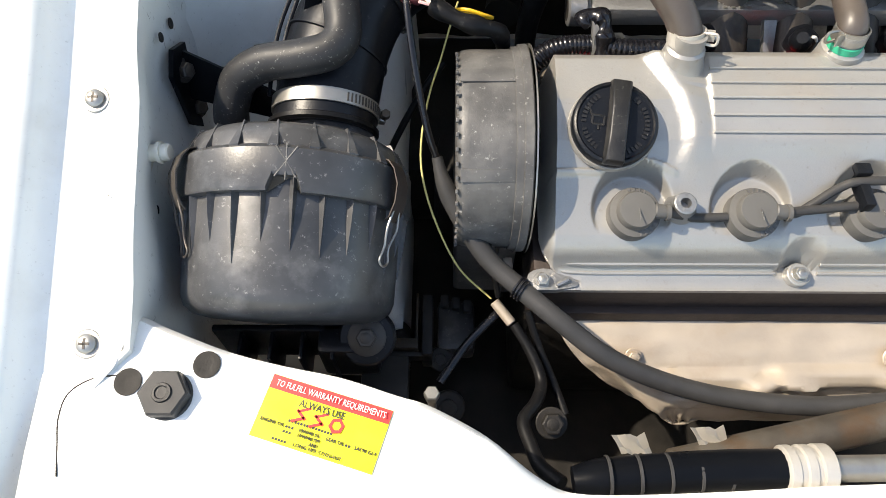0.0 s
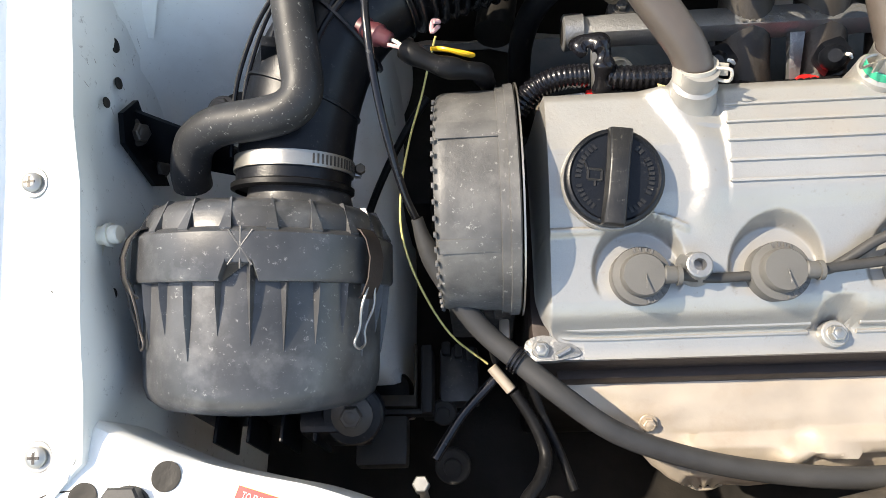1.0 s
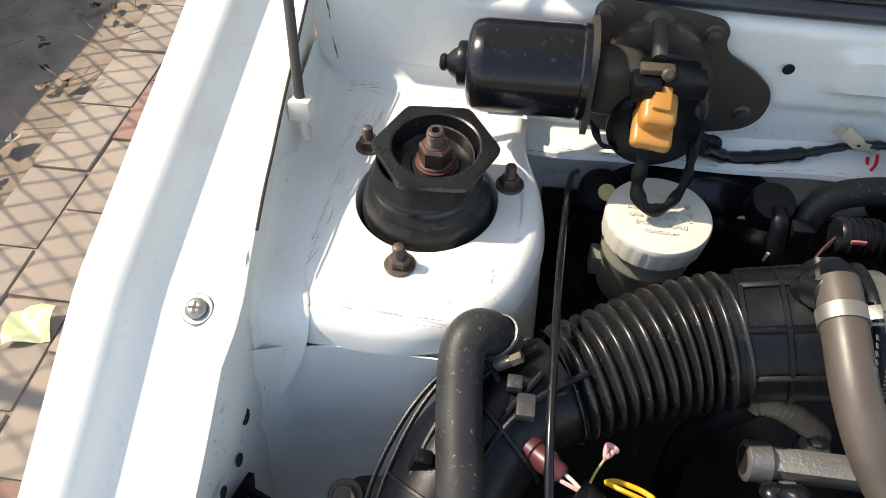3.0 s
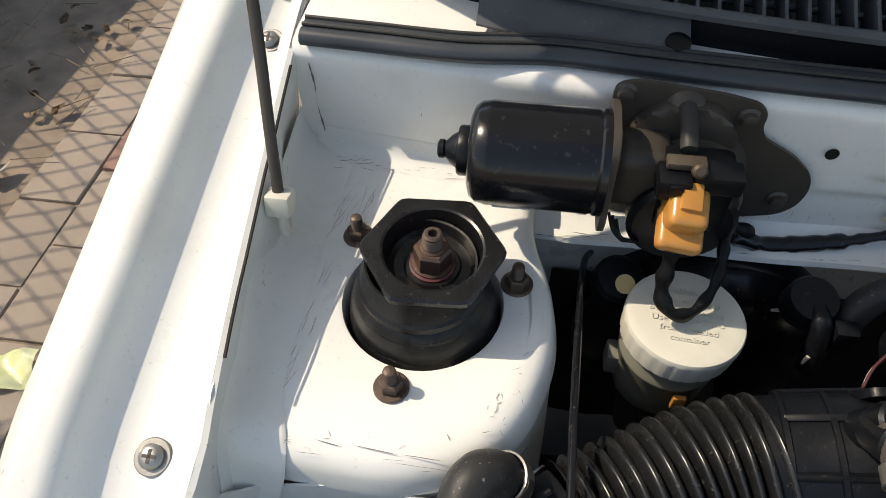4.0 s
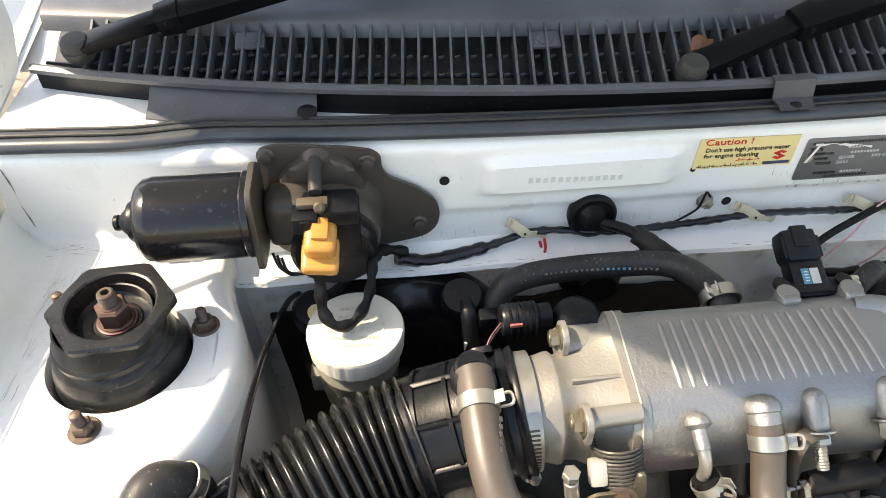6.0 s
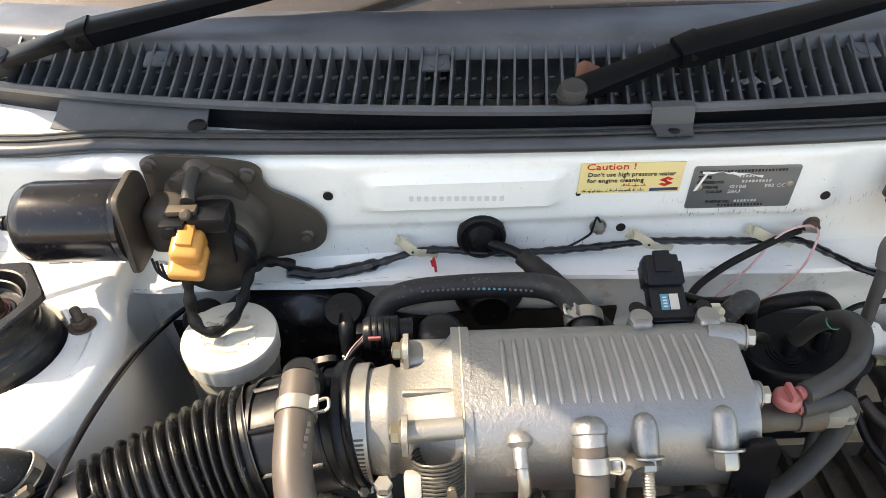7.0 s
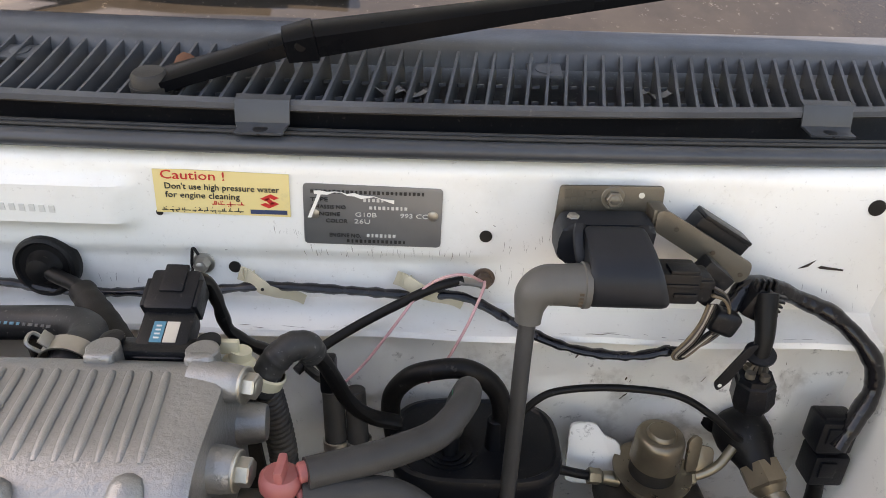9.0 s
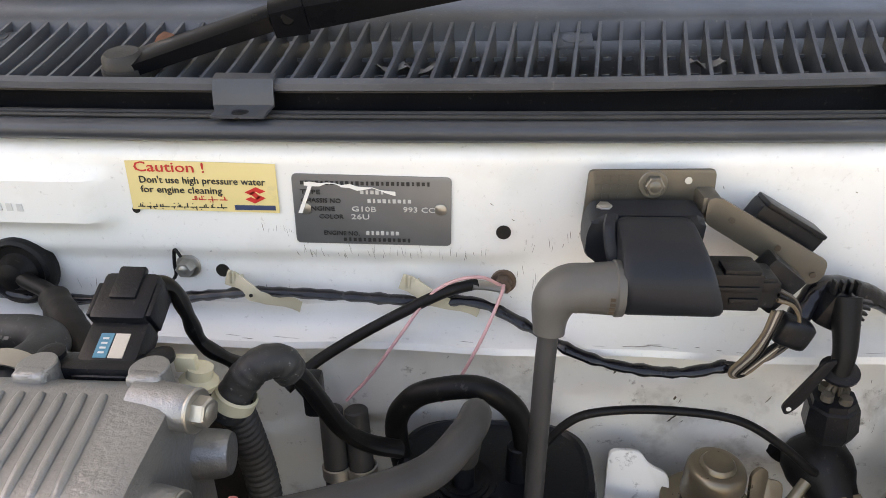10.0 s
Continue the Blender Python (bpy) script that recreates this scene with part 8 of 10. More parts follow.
worm_clamp((-0.0885, 0.3810, 0.6945), (0.05, 0.93, 0.36), 0.0436, (1.0, -0.1, -0.30), "worm-drive clamp on the air cleaner's neck", 0.0115)
worm_clamp((0.1785, 0.5545, 0.781), (1, 0, 0.05), 0.0425, (0.0, -0.85, -0.55), "wide worm-drive clamp between duct and throttle body", 0.014)
bm = lathe(bmesh.new(), (0.166, 0.5555, 0.778), (0.97, 0, 0.2), [(0, 0.0455), (0.002, 0.0475), (0.006, 0.0475), (0.008, 0.046), (0.011, 0.048), (0.0135, 0.048), (0.015, 0.044)], 40, cap=False)
solid("duct_lip", bm, BLACK, "black rubber lip of the intake duct at the throttle body", "duct lip")

# resonator hose beside the air cleaner
rh = thing("breather_hose", (-0.10, 0.43, 0.70), "black moulded breather hose with pale dust marks", "hose")
part("hose", tube(bmesh.new(), [(-0.1670, 0.371, 0.693), (-0.1645, 0.377, 0.706), (-0.1535, 0.3865, 0.727), (-0.131, 0.3885, 0.742), (-0.099, 0.3850, 0.752), (-0.077, 0.3880, 0.757), (-0.0675, 0.401, 0.762), (-0.070, 0.427, 0.772), (-0.0755, 0.467, 0.785), (-0.0775, 0.497, 0.797), (-0.072, 0.510, 0.801), (-0.0635, 0.516, 0.795), (-0.055, 0.520, 0.778), (-0.050, 0.515, 0.762)], 0.0145, 20, 7), HOSE, rh)
bm = bmesh.new()
for i in range(5):
    for k in range(8):
        box(bm, (-0.0745 + 0.0024 * i - 0.0006 * k, 0.452 + 0.0030 * k, 0.7865 + 0.00115 * k - 0.0006 * abs(i - 2)), (0.0008, 0.0022, 0.0008), 0)
part("print_patch", bm, WORN, rh)
worm_clamp((-0.0560, 0.5185, 0.784), (0.5, 0.05, -0.85), 0.0150, (0.2, -0.9, 0.1), "worm-drive clamp on the breather hose", 0.010)
# moulded ridges and lugs on the elbow
el = thing("resonator_lug", (-0.09, 0.44, 0.75), "black moulded lug and seam ridge on the intake elbow", "duct lug")
bm = bmesh.new()
box(bm, (-0.096, 0.440, 0.757), (0.012, 0.010, 0.024), 0.003, Matrix.Rotation(radians(15), 4, "Y"))
part("lug", bm, BLACK, el)
for off in (0.0, 0.007):
    bm = tube(bmesh.new(), [(-0.127 - off, 0.385, 0.708), (-0.124 - off, 0.41, 0.722), (-0.118 - off, 0.44, 0.736), (-0.104 - off * 0.8, 0.475, 0.752), (-0.085 - off * 0.5, 0.502, 0.764), (-0.06, 0.522, 0.772)], 0.0018, 8, 6)
    part("seam_ridge", bm, BLACK, el)
for p, q in (((-0.045, 0.438, 0.742), (-0.066, 0.478, 0.775)), ((-0.030, 0.462, 0.757), (-0.062, 0.505, 0.780)), ((-0.06, 0.455, 0.765), (-0.026, 0.497, 0.785)), ((-0.034, 0.480, 0.775), (-0.010, 0.488, 0.779))):
    part("seam_ridge", rod(bmesh.new(), p, q, 0.0024, seg=8), BLACK, el)
bm = bmesh.new()
box(bm, (-0.043, 0.488, 0.783), (0.010, 0.010, 0.008), 0.002)
box(bm, (-0.035, 0.475, 0.779), (0.012, 0.016, 0.008), 0.002)
part("moulded_boss", bm, DUSTY, el)

# air temperature sensor with its wires and yellow tie
sn = thing("air_temperature_sensor", (-0.018, 0.448, 0.752), "maroon air temperature sensor with two wires", "sensor")
bm = lathe(bmesh.new(), (-0.030, 0.460, 0.755), (0.72, -0.55, 0.1), [(0, 0.0090), (0.005, 0.0090), (0.006, 0.0072), (0.012, 0.0084), (0.017, 0.0084), (0.019, 0.0066), (0.026, 0.0060), (0.028, 0.0042)], 20)
part("body", bm, MAROON, sn)
for k in (-1, 1):
    part("wire", tube(bmesh.new(), [(-0.010, 0.443 + 0.003 * k, 0.758), (-0.003, 0.4385 + 0.002 * k, 0.759), (0.004, 0.434, 0.758)], 0.0014, 6, 4), IVORY if k > 0 else PINK_WIRE, sn)
part("sleeve", tube(bmesh.new(), [(0.001, 0.4355, 0.758), (0.012, 0.428, 0.757), (0.026, 0.422, 0.754), (0.040, 0.421, 0.750), (0.054, 0.424, 0.742), (0.060, 0.432, 0.72)], 0.0072, 12, 6, radius=lambda s: 1 + 0.12 * math.sin(s * 18)), RUBBER, sn)
yt = thing("wire_tie", (0.036, 0.446, 0.738), "yellow wire tie round the sensor lead", "wire tie")
part("loop", tube(bmesh.new(), [(0.020, 0.449, 0.742), (0.030, 0.443, 0.747), (0.044, 0.440, 0.744), (0.050, 0.444, 0.738), (0.042, 0.450, 0.735), (0.028, 0.453, 0.736), (0.020, 0.449, 0.742)], 0.0016, 8, 6, flat=1.2), YELLOW, yt)
yw = thing("yellow_wire", (0.0, 0.38, 0.66), "thin yellow and black wire beside the timing cover", "wire")
part("wire", tube(bmesh.new(), [(0.022, 0.470, 0.732), (0.016, 0.462, 0.715), (0.008, 0.440, 0.698), (-0.002, 0.405, 0.690), (-0.008, 0.36, 0.688), (-0.007, 0.325, 0.680), (0.004, 0.296, 0.655), (0.024, 0.270, 0.622), (0.052, 0.252, 0.600)], 0.0009, 8, 6), YELLOW_WIRE, yw)
part("curl", tube(bmesh.new(), [(0.022, 0.474, 0.735), (0.025, 0.470, 0.742), (0.020, 0.466, 0.741), (0.021, 0.473, 0.745), (0.026, 0.468, 0.749), (0.022, 0.465, 0.752)], 0.0016, 8, 6), PINK_WIRE, yw)

# control cable from the bulkhead over the duct, sheathed down to the front
cb = thing("control_cable", (0.0, 0.50, 0.70), "black control cable running into a thick rubber sheath", "cable")
part("thin_cable", tube(bmesh.new(), [(0.0, 0.742, 0.73), (-0.008, 0.715, 0.745), (-0.015, 0.64, 0.776), (-0.0195, 0.56, 0.795), (-0.021, 0.49, 0.800), (-0.020, 0.43, 0.79), (-0.013, 0.38, 0.76), (-0.003, 0.345, 0.718), (0.006, 0.330, 0.692)], 0.0028, 10, 7), GLOSS, cb)
part("sheath", tube(bmesh.new(), [(0.005, 0.3325, 0.696), (0.010, 0.318, 0.684), (0.022, 0.298, 0.668), (0.046, 0.267, 0.648), (0.075, 0.241, 0.640), (0.107, 0.214, 0.634), (0.142, 0.193, 0.618), (0.188, 0.180, 0.598), (0.240, 0.170, 0.587), (0.300, 0.163, 0.586), (0.350, 0.163, 0.588), (0.42, 0.168, 0.598)], 0.0082, 16, 7, radius=lambda s: 0.55 + 0.45 * smooth(s * 14)), GREY_RUBBER, cb)
bm = bmesh.new()
for k in range(3):
    lathe(bm, (0.0705 + 0.0022 * k, 0.2445 - 0.0018 * k, 0.640), (0.78, -0.62, 0.0), [(0, 0.0088), (0.0004, 0.0100), (0.0016, 0.0100), (0.002, 0.0088)], 20, cap=False)
part("wire_wrap", bm, GLOSS, cb)
th = thing("thin_hose", (-0.04, 0.48, 0.58), "thin black hose crossing the wheelhouse panel", "hose")
part("hose", tube(bmesh.new(), [(0.01, 0.47, 0.66), (-0.008, 0.452, 0.645), (-0.030, 0.425, 0.620), (-0.050, 0.395, 0.59), (-0.060, 0.36, 0.56)], 0.0035, 10, 6), RUBBER, th)

# front wires and the dark depth beside the engine
fw = thing("front_wiring", (0.07, 0.20, 0.56), "taped black front wires with a yellowed sleeve", "wiring")
part("sleeve", rod(bmesh.new(), (0.055, 0.250, 0.598), (0.070, 0.232, 0.592), 0.0046, seg=12), SHIELD, fw, "yellowed sleeve")
part("wire", tube(bmesh.new(), [(0.072, 0.231, 0.592), (0.086, 0.208, 0.585), (0.094, 0.185, 0.580), (0.088, 0.165, 0.585), (0.076, 0.148, 0.590), (0.080, 0.128, 0.595), (0.086, 0.110, 0.60), (0.10, 0.095, 0.61)], 0.0045, 10, 6, radius=lambda s: 1 + 0.4 * s), RUBBER, fw)
part("wire", tube(bmesh.new(), [(0.083, 0.240, 0.60), (0.094, 0.215, 0.58), (0.105, 0.19, 0.57), (0.115, 0.16, 0.565)], 0.0035, 10, 6), RUBBER, fw)
part("wire", tube(bmesh.new(), [(0.060, 0.246, 0.585), (0.045, 0.232, 0.582), (0.028, 0.214, 0.578), (0.008, 0.184, 0.575)], 0.0042, 10, 6), GLOSS, fw)
part("wire", tube(bmesh.new(), [(0.045, 0.285, 0.66), (0.052, 0.268, 0.632), (0.058, 0.252, 0.605)], 0.0028, 8, 6), RUBBER, fw)
bolt("front_bolt", (0.094, 0.139, 0.618), (0, -0.4, 0.9), 0.0085, GRIME, "dark hexagon bolt in the shadow", group="front bolts")
pb = thing("long_bolt", (0.002, 0.140, 0.62), "long zinc bolt standing by the slam panel's edge", "bolt")
part("shank", rod(bmesh.new(), (0.002, 0.152, 0.585), (0.002, 0.158, 0.622), 0.0034, seg=12), STEEL, pb)
part("head", hexagon(bmesh.new(), (0.002, 0.158, 0.622), (0, 0.1, 1), 0.0062, 0.008), STEEL, pb)

# air-conditioning pipe in a taped sleeve, and a grey pipe behind it
ac = thing("coolant_pipe", (0.25, 0.10, 0.62), "black taped coolant pipe with a crimped steel ferrule", "pipe")
part("sleeve", tube(bmesh.new(), [(0.105, 0.094, 0.628), (0.16, 0.0985, 0.632), (0.21, 0.101, 0.635), (0.255, 0.1015, 0.637)], 0.0145, 18, 6, radius=lambda s: 0.72 + 0.28 * smooth(s * 9)), ARM, ac)
for i in range(6):
    f = 0.128 + 0.0215 * i
    part("tape_edge", lathe(bmesh.new(), (f, 0.0965 + 0.0045 * (f - 0.128) / 0.1, 0.6335), (1, 0.03, 0.03), [(0, 0.0143), (0.0004, 0.0150), (0.0022, 0.0150), (0.0026, 0.0143)], 24, cap=False), GREY_RUBBER, ac)
part("ferrule", lathe(bmesh.new(), (0.252, 0.1015, 0.637), (1, 0.02, 0), [(0, 0.014), (0.002, 0.017), (0.008, 0.017), (0.009, 0.0155), (0.013, 0.0155), (0.014, 0.0172), (0.020, 0.0172), (0.021, 0.0155), (0.024, 0.0155), (0.025, 0.0175), (0.034, 0.0175), (0.036, 0.015)], 28), FERRULE, ac, "pale crimped ferrule")
part("tube", rod(bmesh.new(), (0.285, 0.102, 0.637), (0.45, 0.104, 0.64), 0.0095, seg=18), STEEL, ac)
gp = thing("steel_pipe", (0.30, 0.13, 0.58), "dull grey steel pipe ahead of the heat shield", "pipe")
part("pipe", rod(bmesh.new(), (0.19, 0.112, 0.588), (0.46, 0.166, 0.606), 0.0145, seg=20), GREY_CAST, gp)
for x, y in ((0.150, 0.120), (0.212, 0.126)):
    b = bmesh.new()
    rows = [[(x + 0.005 * i - 0.003 * j, y + 0.004 * j + 0.002 * math.sin(i * 3), 0.598 + 0.004 * j + 0.003 * math.sin(i * 2.2 + j)) for i in range(6)] for j in range(4)]
    solid("foil_scrap", sheet(b, rows, 0.0005), FERRULE, "torn pale scrap of foil insulation by the pipe", "scrap")

# slam panel details
hp = thing("hex_plug", (-0.176, 0.137, 0.69), "grey-black hexagonal rubber plug in the slam panel", "plug")
part("flange", lathe(bmesh.new(), (-0.174, 0.137, slam_z(-0.174, 0.137)), (0, -0.1, 1), [(0, 0.0165), (0.002, 0.0165), (0.003, 0.0155)], 32), GREY_RUBBER, hp)
part("head", lathe(bmesh.new(), (-0.175, 0.137, slam_z(-0.175, 0.137) + 0.002), (0, -0.1, 1), [(0, 0.0172), (0.008, 0.0170), (0.0095, 0.0155), (0.0096, 0.0008)], 6), GREY_RUBBER, hp, sharp=25)
part("socket", lathe(bmesh.new(), (-0.175, 0.136, slam_z(-0.175, 0.137) + 0.0115), (0, -0.1, 1), [(0, 0.0068), (0.0014, 0.0062), (0.0014, 0.0046), (0.0004, 0.0040), (0.0004, 0.0003)], 24), BEARING, hp)
for x, y, r in ((-0.151, 0.158, 0.0095), (-0.203, 0.146, 0.0095)):
    hole(x, y, slam_z(x, y) + 0.0018, r, (0, -0.1, 1))
st = thing("warranty_label", (-0.07, 0.12, 0.69), "bright yellow oil label with a red header strip", "label")
A, B = Vector((-0.104, 0.1520, 0)), Vector((-0.0225, 0.1275, 0))
right = (B - A).normalized()
down = Vector((-0.302, -0.953, 0))
wd, hg = 0.0855, 0.0425


def on_label(a, b, up=0.0):
    p = A + right * a + down * b
    return Vector((p.x, p.y, slam_z(p.x, p.y) + 0.0022 + up))


def label_patch(name, a0, b0, a1, b1, mat, up):
    b = bmesh.new()
    rows = [[on_label(a0 + (a1 - a0) * i / 8, b0 + (b1 - b0) * j / 4, up) for i in range(9)] for j in range(5)]
    return part(name, sheet(b, rows, 0.0003), mat, st)


label_patch("sheet", 0, 0, wd, hg, BRIGHT_LABEL, 0.0)
label_patch("header_strip", 0.0002, 0.0002, wd - 0.0002, 0.0095, LABEL_RED, 0.0003)
upv = (-down).normalized()
letters("TO FULFILL WARRANTY REQUIREMENTS", 0.0062, on_label(0.004, 0.0070, 0.0007), right, upv, PAPER, st, width=0.078)
letters("ALWAYS USE", 0.0068, on_label(0.024, 0.0155, 0.0005), right, upv, INK, st, width=0.032)
for k in range(3):
    b = bmesh.new()
    c = on_label(0.028 + 0.0125 * k, 0.0205, 0.0006)
    if k == 2:
        lathe(b, c, (0, 0, 1), [(0, 0.0055), (0.0003, 0.0055), (0.0003, 0.0032), (0, 0.0032)], 6, cap=False)
    else:
        for q in (-1, 0, 1):
            box(b, c - down * 0.0036 * q + right * 0.001 * q, (0.009, 0.0018, 0.0004), 0, Matrix.Rotation(math.atan2(right.y, right.x) + (0.5 if q else -0.6), 4, "Z"))
    part("emblem", b, LABEL_RED, st)
for text, a, bb, w in (("ENGINE OIL", 0.003, 0.0312, 0.017), ("10W/40 SG", 0.030, 0.0312, 0.015), ("GEAR OIL", 0.049, 0.0312, 0.013), ("SAE90 GL4", 0.069, 0.0312, 0.015),
                       ("10W/40 SM", 0.030, 0.0345, 0.016), ("AND", 0.040, 0.0378, 0.006), ("LONG LIFE COOLANT", 0.030, 0.0408, 0.034)):
    letters(text, 0.0034, on_label(a, bb, 0.0007), right, upv, INK, st, width=w)
for a, bb, w in ((0.022, 0.0262, 0.032), (0.0215, 0.0303, 0.007), (0.0635, 0.0303, 0.0045), (0.021, 0.0336, 0.007), (0.016, 0.0399, 0.012)):
    b = bmesh.new()
    for k in range(int(w / 0.0021)):
        box(b, on_label(a + 0.0021 * k, bb, 0.0005), (0.0014, 0.0016, 0.0003), 0, Matrix.Rotation(math.atan2(right.y, right.x), 4, "Z"))
    part("print_bar", b, INK, st)

# inner wing bracket, clip and holes
ib = thing("air_cleaner_bracket", (-0.20, 0.41, 0.69), "black steel bracket bolted to the inner wing", "bracket")
bm = bmesh.new()
rows = [[(-0.212, 0.432, 0.722), (-0.213, 0.410, 0.735), (-0.214, 0.392, 0.722), (-0.214, 0.388, 0.668), (-0.210, 0.396, 0.655)],
        [(-0.208, 0.432, 0.722), (-0.209, 0.410, 0.735), (-0.210, 0.392, 0.722), (-0.210, 0.388, 0.668), (-0.206, 0.396, 0.655)]]
skin(bm, rows)
prism(bm, rounded([(0.0, -0.018), (0.085, -0.030), (0.086, -0.008), (0.0, 0.024)], 0.006), (-0.212, 0.413, 0.702), (1, -0.12, 0), (0, 0.5, 0.86), 0.004, 0.001)
part("plate", bm, ARM, ib)
for c in ((-0.209, 0.409, 0.712), (-0.209, 0.404, 0.672)):
    bolt("bracket_bolt", c, (1, -0.3, 0.35), 0.0072, DARK_STEEL, "dark hexagon bolt in the inner wing bracket", group="bracket bolts")
bolt("bracket_bolt", (-0.147, 0.430, 0.706), (0, -0.3, 0.95), 0.0085, DARK_STEEL, "dark hexagon bolt beside the intake elbow", group="bracket bolts")
eb = thing("elbow_bracket", (-0.14, 0.43, 0.70), "black steel bracket plate under the intake elbow", "bracket")
bm = bmesh.new()
prism(bm, rounded([(-0.016, -0.014), (0.012, -0.018), (0.058, -0.004), (0.058, 0.022), (0.004, 0.016)], 0.006), (-0.147, 0.430, 0.7015), (1, 0, 0), (0, 0.95, 0.3), 0.003, 0.0006)
part("plate", bm, ARM, eb)
wc = thing("push_clip", (-0.205, 0.312, 0.727), "pale plastic push clip in the inner wing", "clip")
bm = bmesh.new()
box(bm, (-0.213, 0.312, 0.727), (0.004, 0.022, 0.022), 0.001)
rod(bm, (-0.212, 0.312, 0.727), (-0.194, 0.312, 0.729), 0.0065, seg=10)
lathe(bm, (-0.203, 0.312, 0.728), (1, 0, 0.1), [(0, 0.0085), (0.003, 0.0085)], 10)
part("clip", bm, IVORY, wc)
for y, z, r in ((0.455, 0.757, 0.0055), (0.432, 0.742, 0.0045), (0.408, 0.75, 0.004), (0.285, 0.69, 0.004), (0.232, 0.672, 0.006)):
    hole(-0.2135, y, z, r, (1, 0, 0.1))

# brown breather hoses
h1 = thing("breather_hose", (0.16, 0.47, 0.77), "brownish rubber breather hose from duct to valve cover", "hose")
part("hose", tube(bmesh.new(), [(0.1400, 0.551, 0.838), (0.1400, 0.535, 0.836), (0.1400, 0.512, 0.832), (0.1420, 0.485, 0.824), (0.1490, 0.460, 0.812), (0.1620, 0.438, 0.798), (0.1780, 0.420, 0.785), (0.1900, 0.408, 0.773), (0.1965, 0.398, 0.760), (0.198, 0.394, 0.748)], 0.0127, 20, 7), BROWN_HOSE, h1)
for k in range(6):
    bar = box(bmesh.new(), (0.1485 + 0.0006 * k, 0.488 + 0.0045 * k, 0.8355 + 0.0014 * k), (0.0022, 0.0032, 0.0004), 0, Matrix.Rotation(radians(18), 4, "X") @ Matrix.Rotation(radians(35), 4, "Y"))
    part("word_bar", bar, WORN, h1)
spring_clamp((0.1400, 0.527, 0.8345), (0, 1, 0.12), 0.0129, (0.9, 0.0, 0.45))
spring_clamp((0.1960, 0.399, 0.7625), (0.1, -0.35, -0.93), 0.0132, (0.9, -0.4, 0.2), "pale spring clamp on the breather hose", FERRULE)
part("port_cap", rod(bmesh.new(), (0.1395, 0.560, 0.822), (0.1402, 0.540, 0.8385), 0.0148, 0.0142, 22), BLACK, h1)
h2 = thing("breather_hose", (0.33, 0.46, 0.76), "brownish rubber hose from plenum to valve cover", "hose")
part("hose", tube(bmesh.new(), [(0.3325, 0.509, 0.810), (0.3330, 0.498, 0.800), (0.3330, 0.488, 0.786), (0.3310, 0.474, 0.774), (0.3290, 0.450, 0.768), (0.3270, 0.425, 0.766), (0.3255, 0.408, 0.763), (0.325, 0.404, 0.750)], 0.0112, 20, 7), BROWN_HOSE, h2)
spring_clamp((0.3328, 0.500, 0.802), (0, -0.75, -0.65), 0.0114, (0.9, -0.3, 0.3))
spring_clamp((0.3252, 0.4055, 0.7595), (0, -0.2, -0.97), 0.0120, (-0.9, -0.4, 0.2))
bm = lathe(bmesh.new(), (0.325, 0.4035, 0.748), (0, 0.08, 1), [(0, 0.0128), (0.0005, 0.0135), (0.006, 0.0135), (0.0065, 0.0128)], 28, cap=False)
solid("green_band", bm, GREEN, "bright green band on the breather stub", "band")

# fuel rail, injectors, loom behind the cover
fr = thing("fuel_rail", (0.28, 0.495, 0.69), "cast aluminium fuel rail with feet", "fuel rail")
bm = bmesh.new()
box(bm, (0.305, 0.495, 0.701), (0.34, 0.020, 0.020), 0.005)
part("rail", bm, CAST, fr)
part("end_boss", lathe(bmesh.new(), (0.122, 0.4945, 0.702), (1, 0, 0), [(0, 0.0125), (0.0015, 0.0145), (0.016, 0.0145), (0.018, 0.012), (0.020, 0.011)], 24), CAST, fr)
part("end_bore", lathe(bmesh.new(), (0.1225, 0.4945, 0.702), (-1, 0, 0), [(0, 0.010), (0.0008, 0.0098), (0.0008, 0.0)], 24), GRIME, fr)
for x in (0.150, 0.222, 0.305, 0.385):
    b = bmesh.new()
    prism(b, [(-0.006, 0.0), (0.006, 0.0), (0.004, -0.040), (-0.004, -0.040)], (x, 0.486, 0.698), (1, 0, 0), (0, 0.75, 0.66), 0.006, 0.001)
    part("foot", b, CAST, fr)
bm = bmesh.new()
box(bm, (0.170, 0.508, 0.702), (0.022, 0.012, 0.016), 0.004)
lathe(bm, (0.170, 0.510, 0.700), (0, -0.2, 1), [(0, 0.0115), (0.008, 0.0115), (0.010, 0.0105), (0.0105, 0.0078)], 24)
part("bolt_lug", bm, MOTOR_GREY, fr)
for k in range(3):
    b = bmesh.new()
    for j in range(4):
        box(b, (0.262 + 0.007 * j + 0.05 * (k == 2), 0.493 - 0.005 * (k == 1), 0.7114), (0.0034, 0.0022, 0.0004), 0)
    part("print_bar", b, STEEL, fr)
bolt("rail_bolt", (0.170, 0.510, 0.7105), (0, -0.2, 1), 0.0046, MOTOR_GREY, "grey hexagon bolt on the fuel rail", group="rail bolts")
bolt("rail_bolt", (0.165, 0.462, 0.690), (0, -0.2, 1), 0.0088, STEEL, "large zinc hexagon bolt under the fuel rail", group="rail bolts")
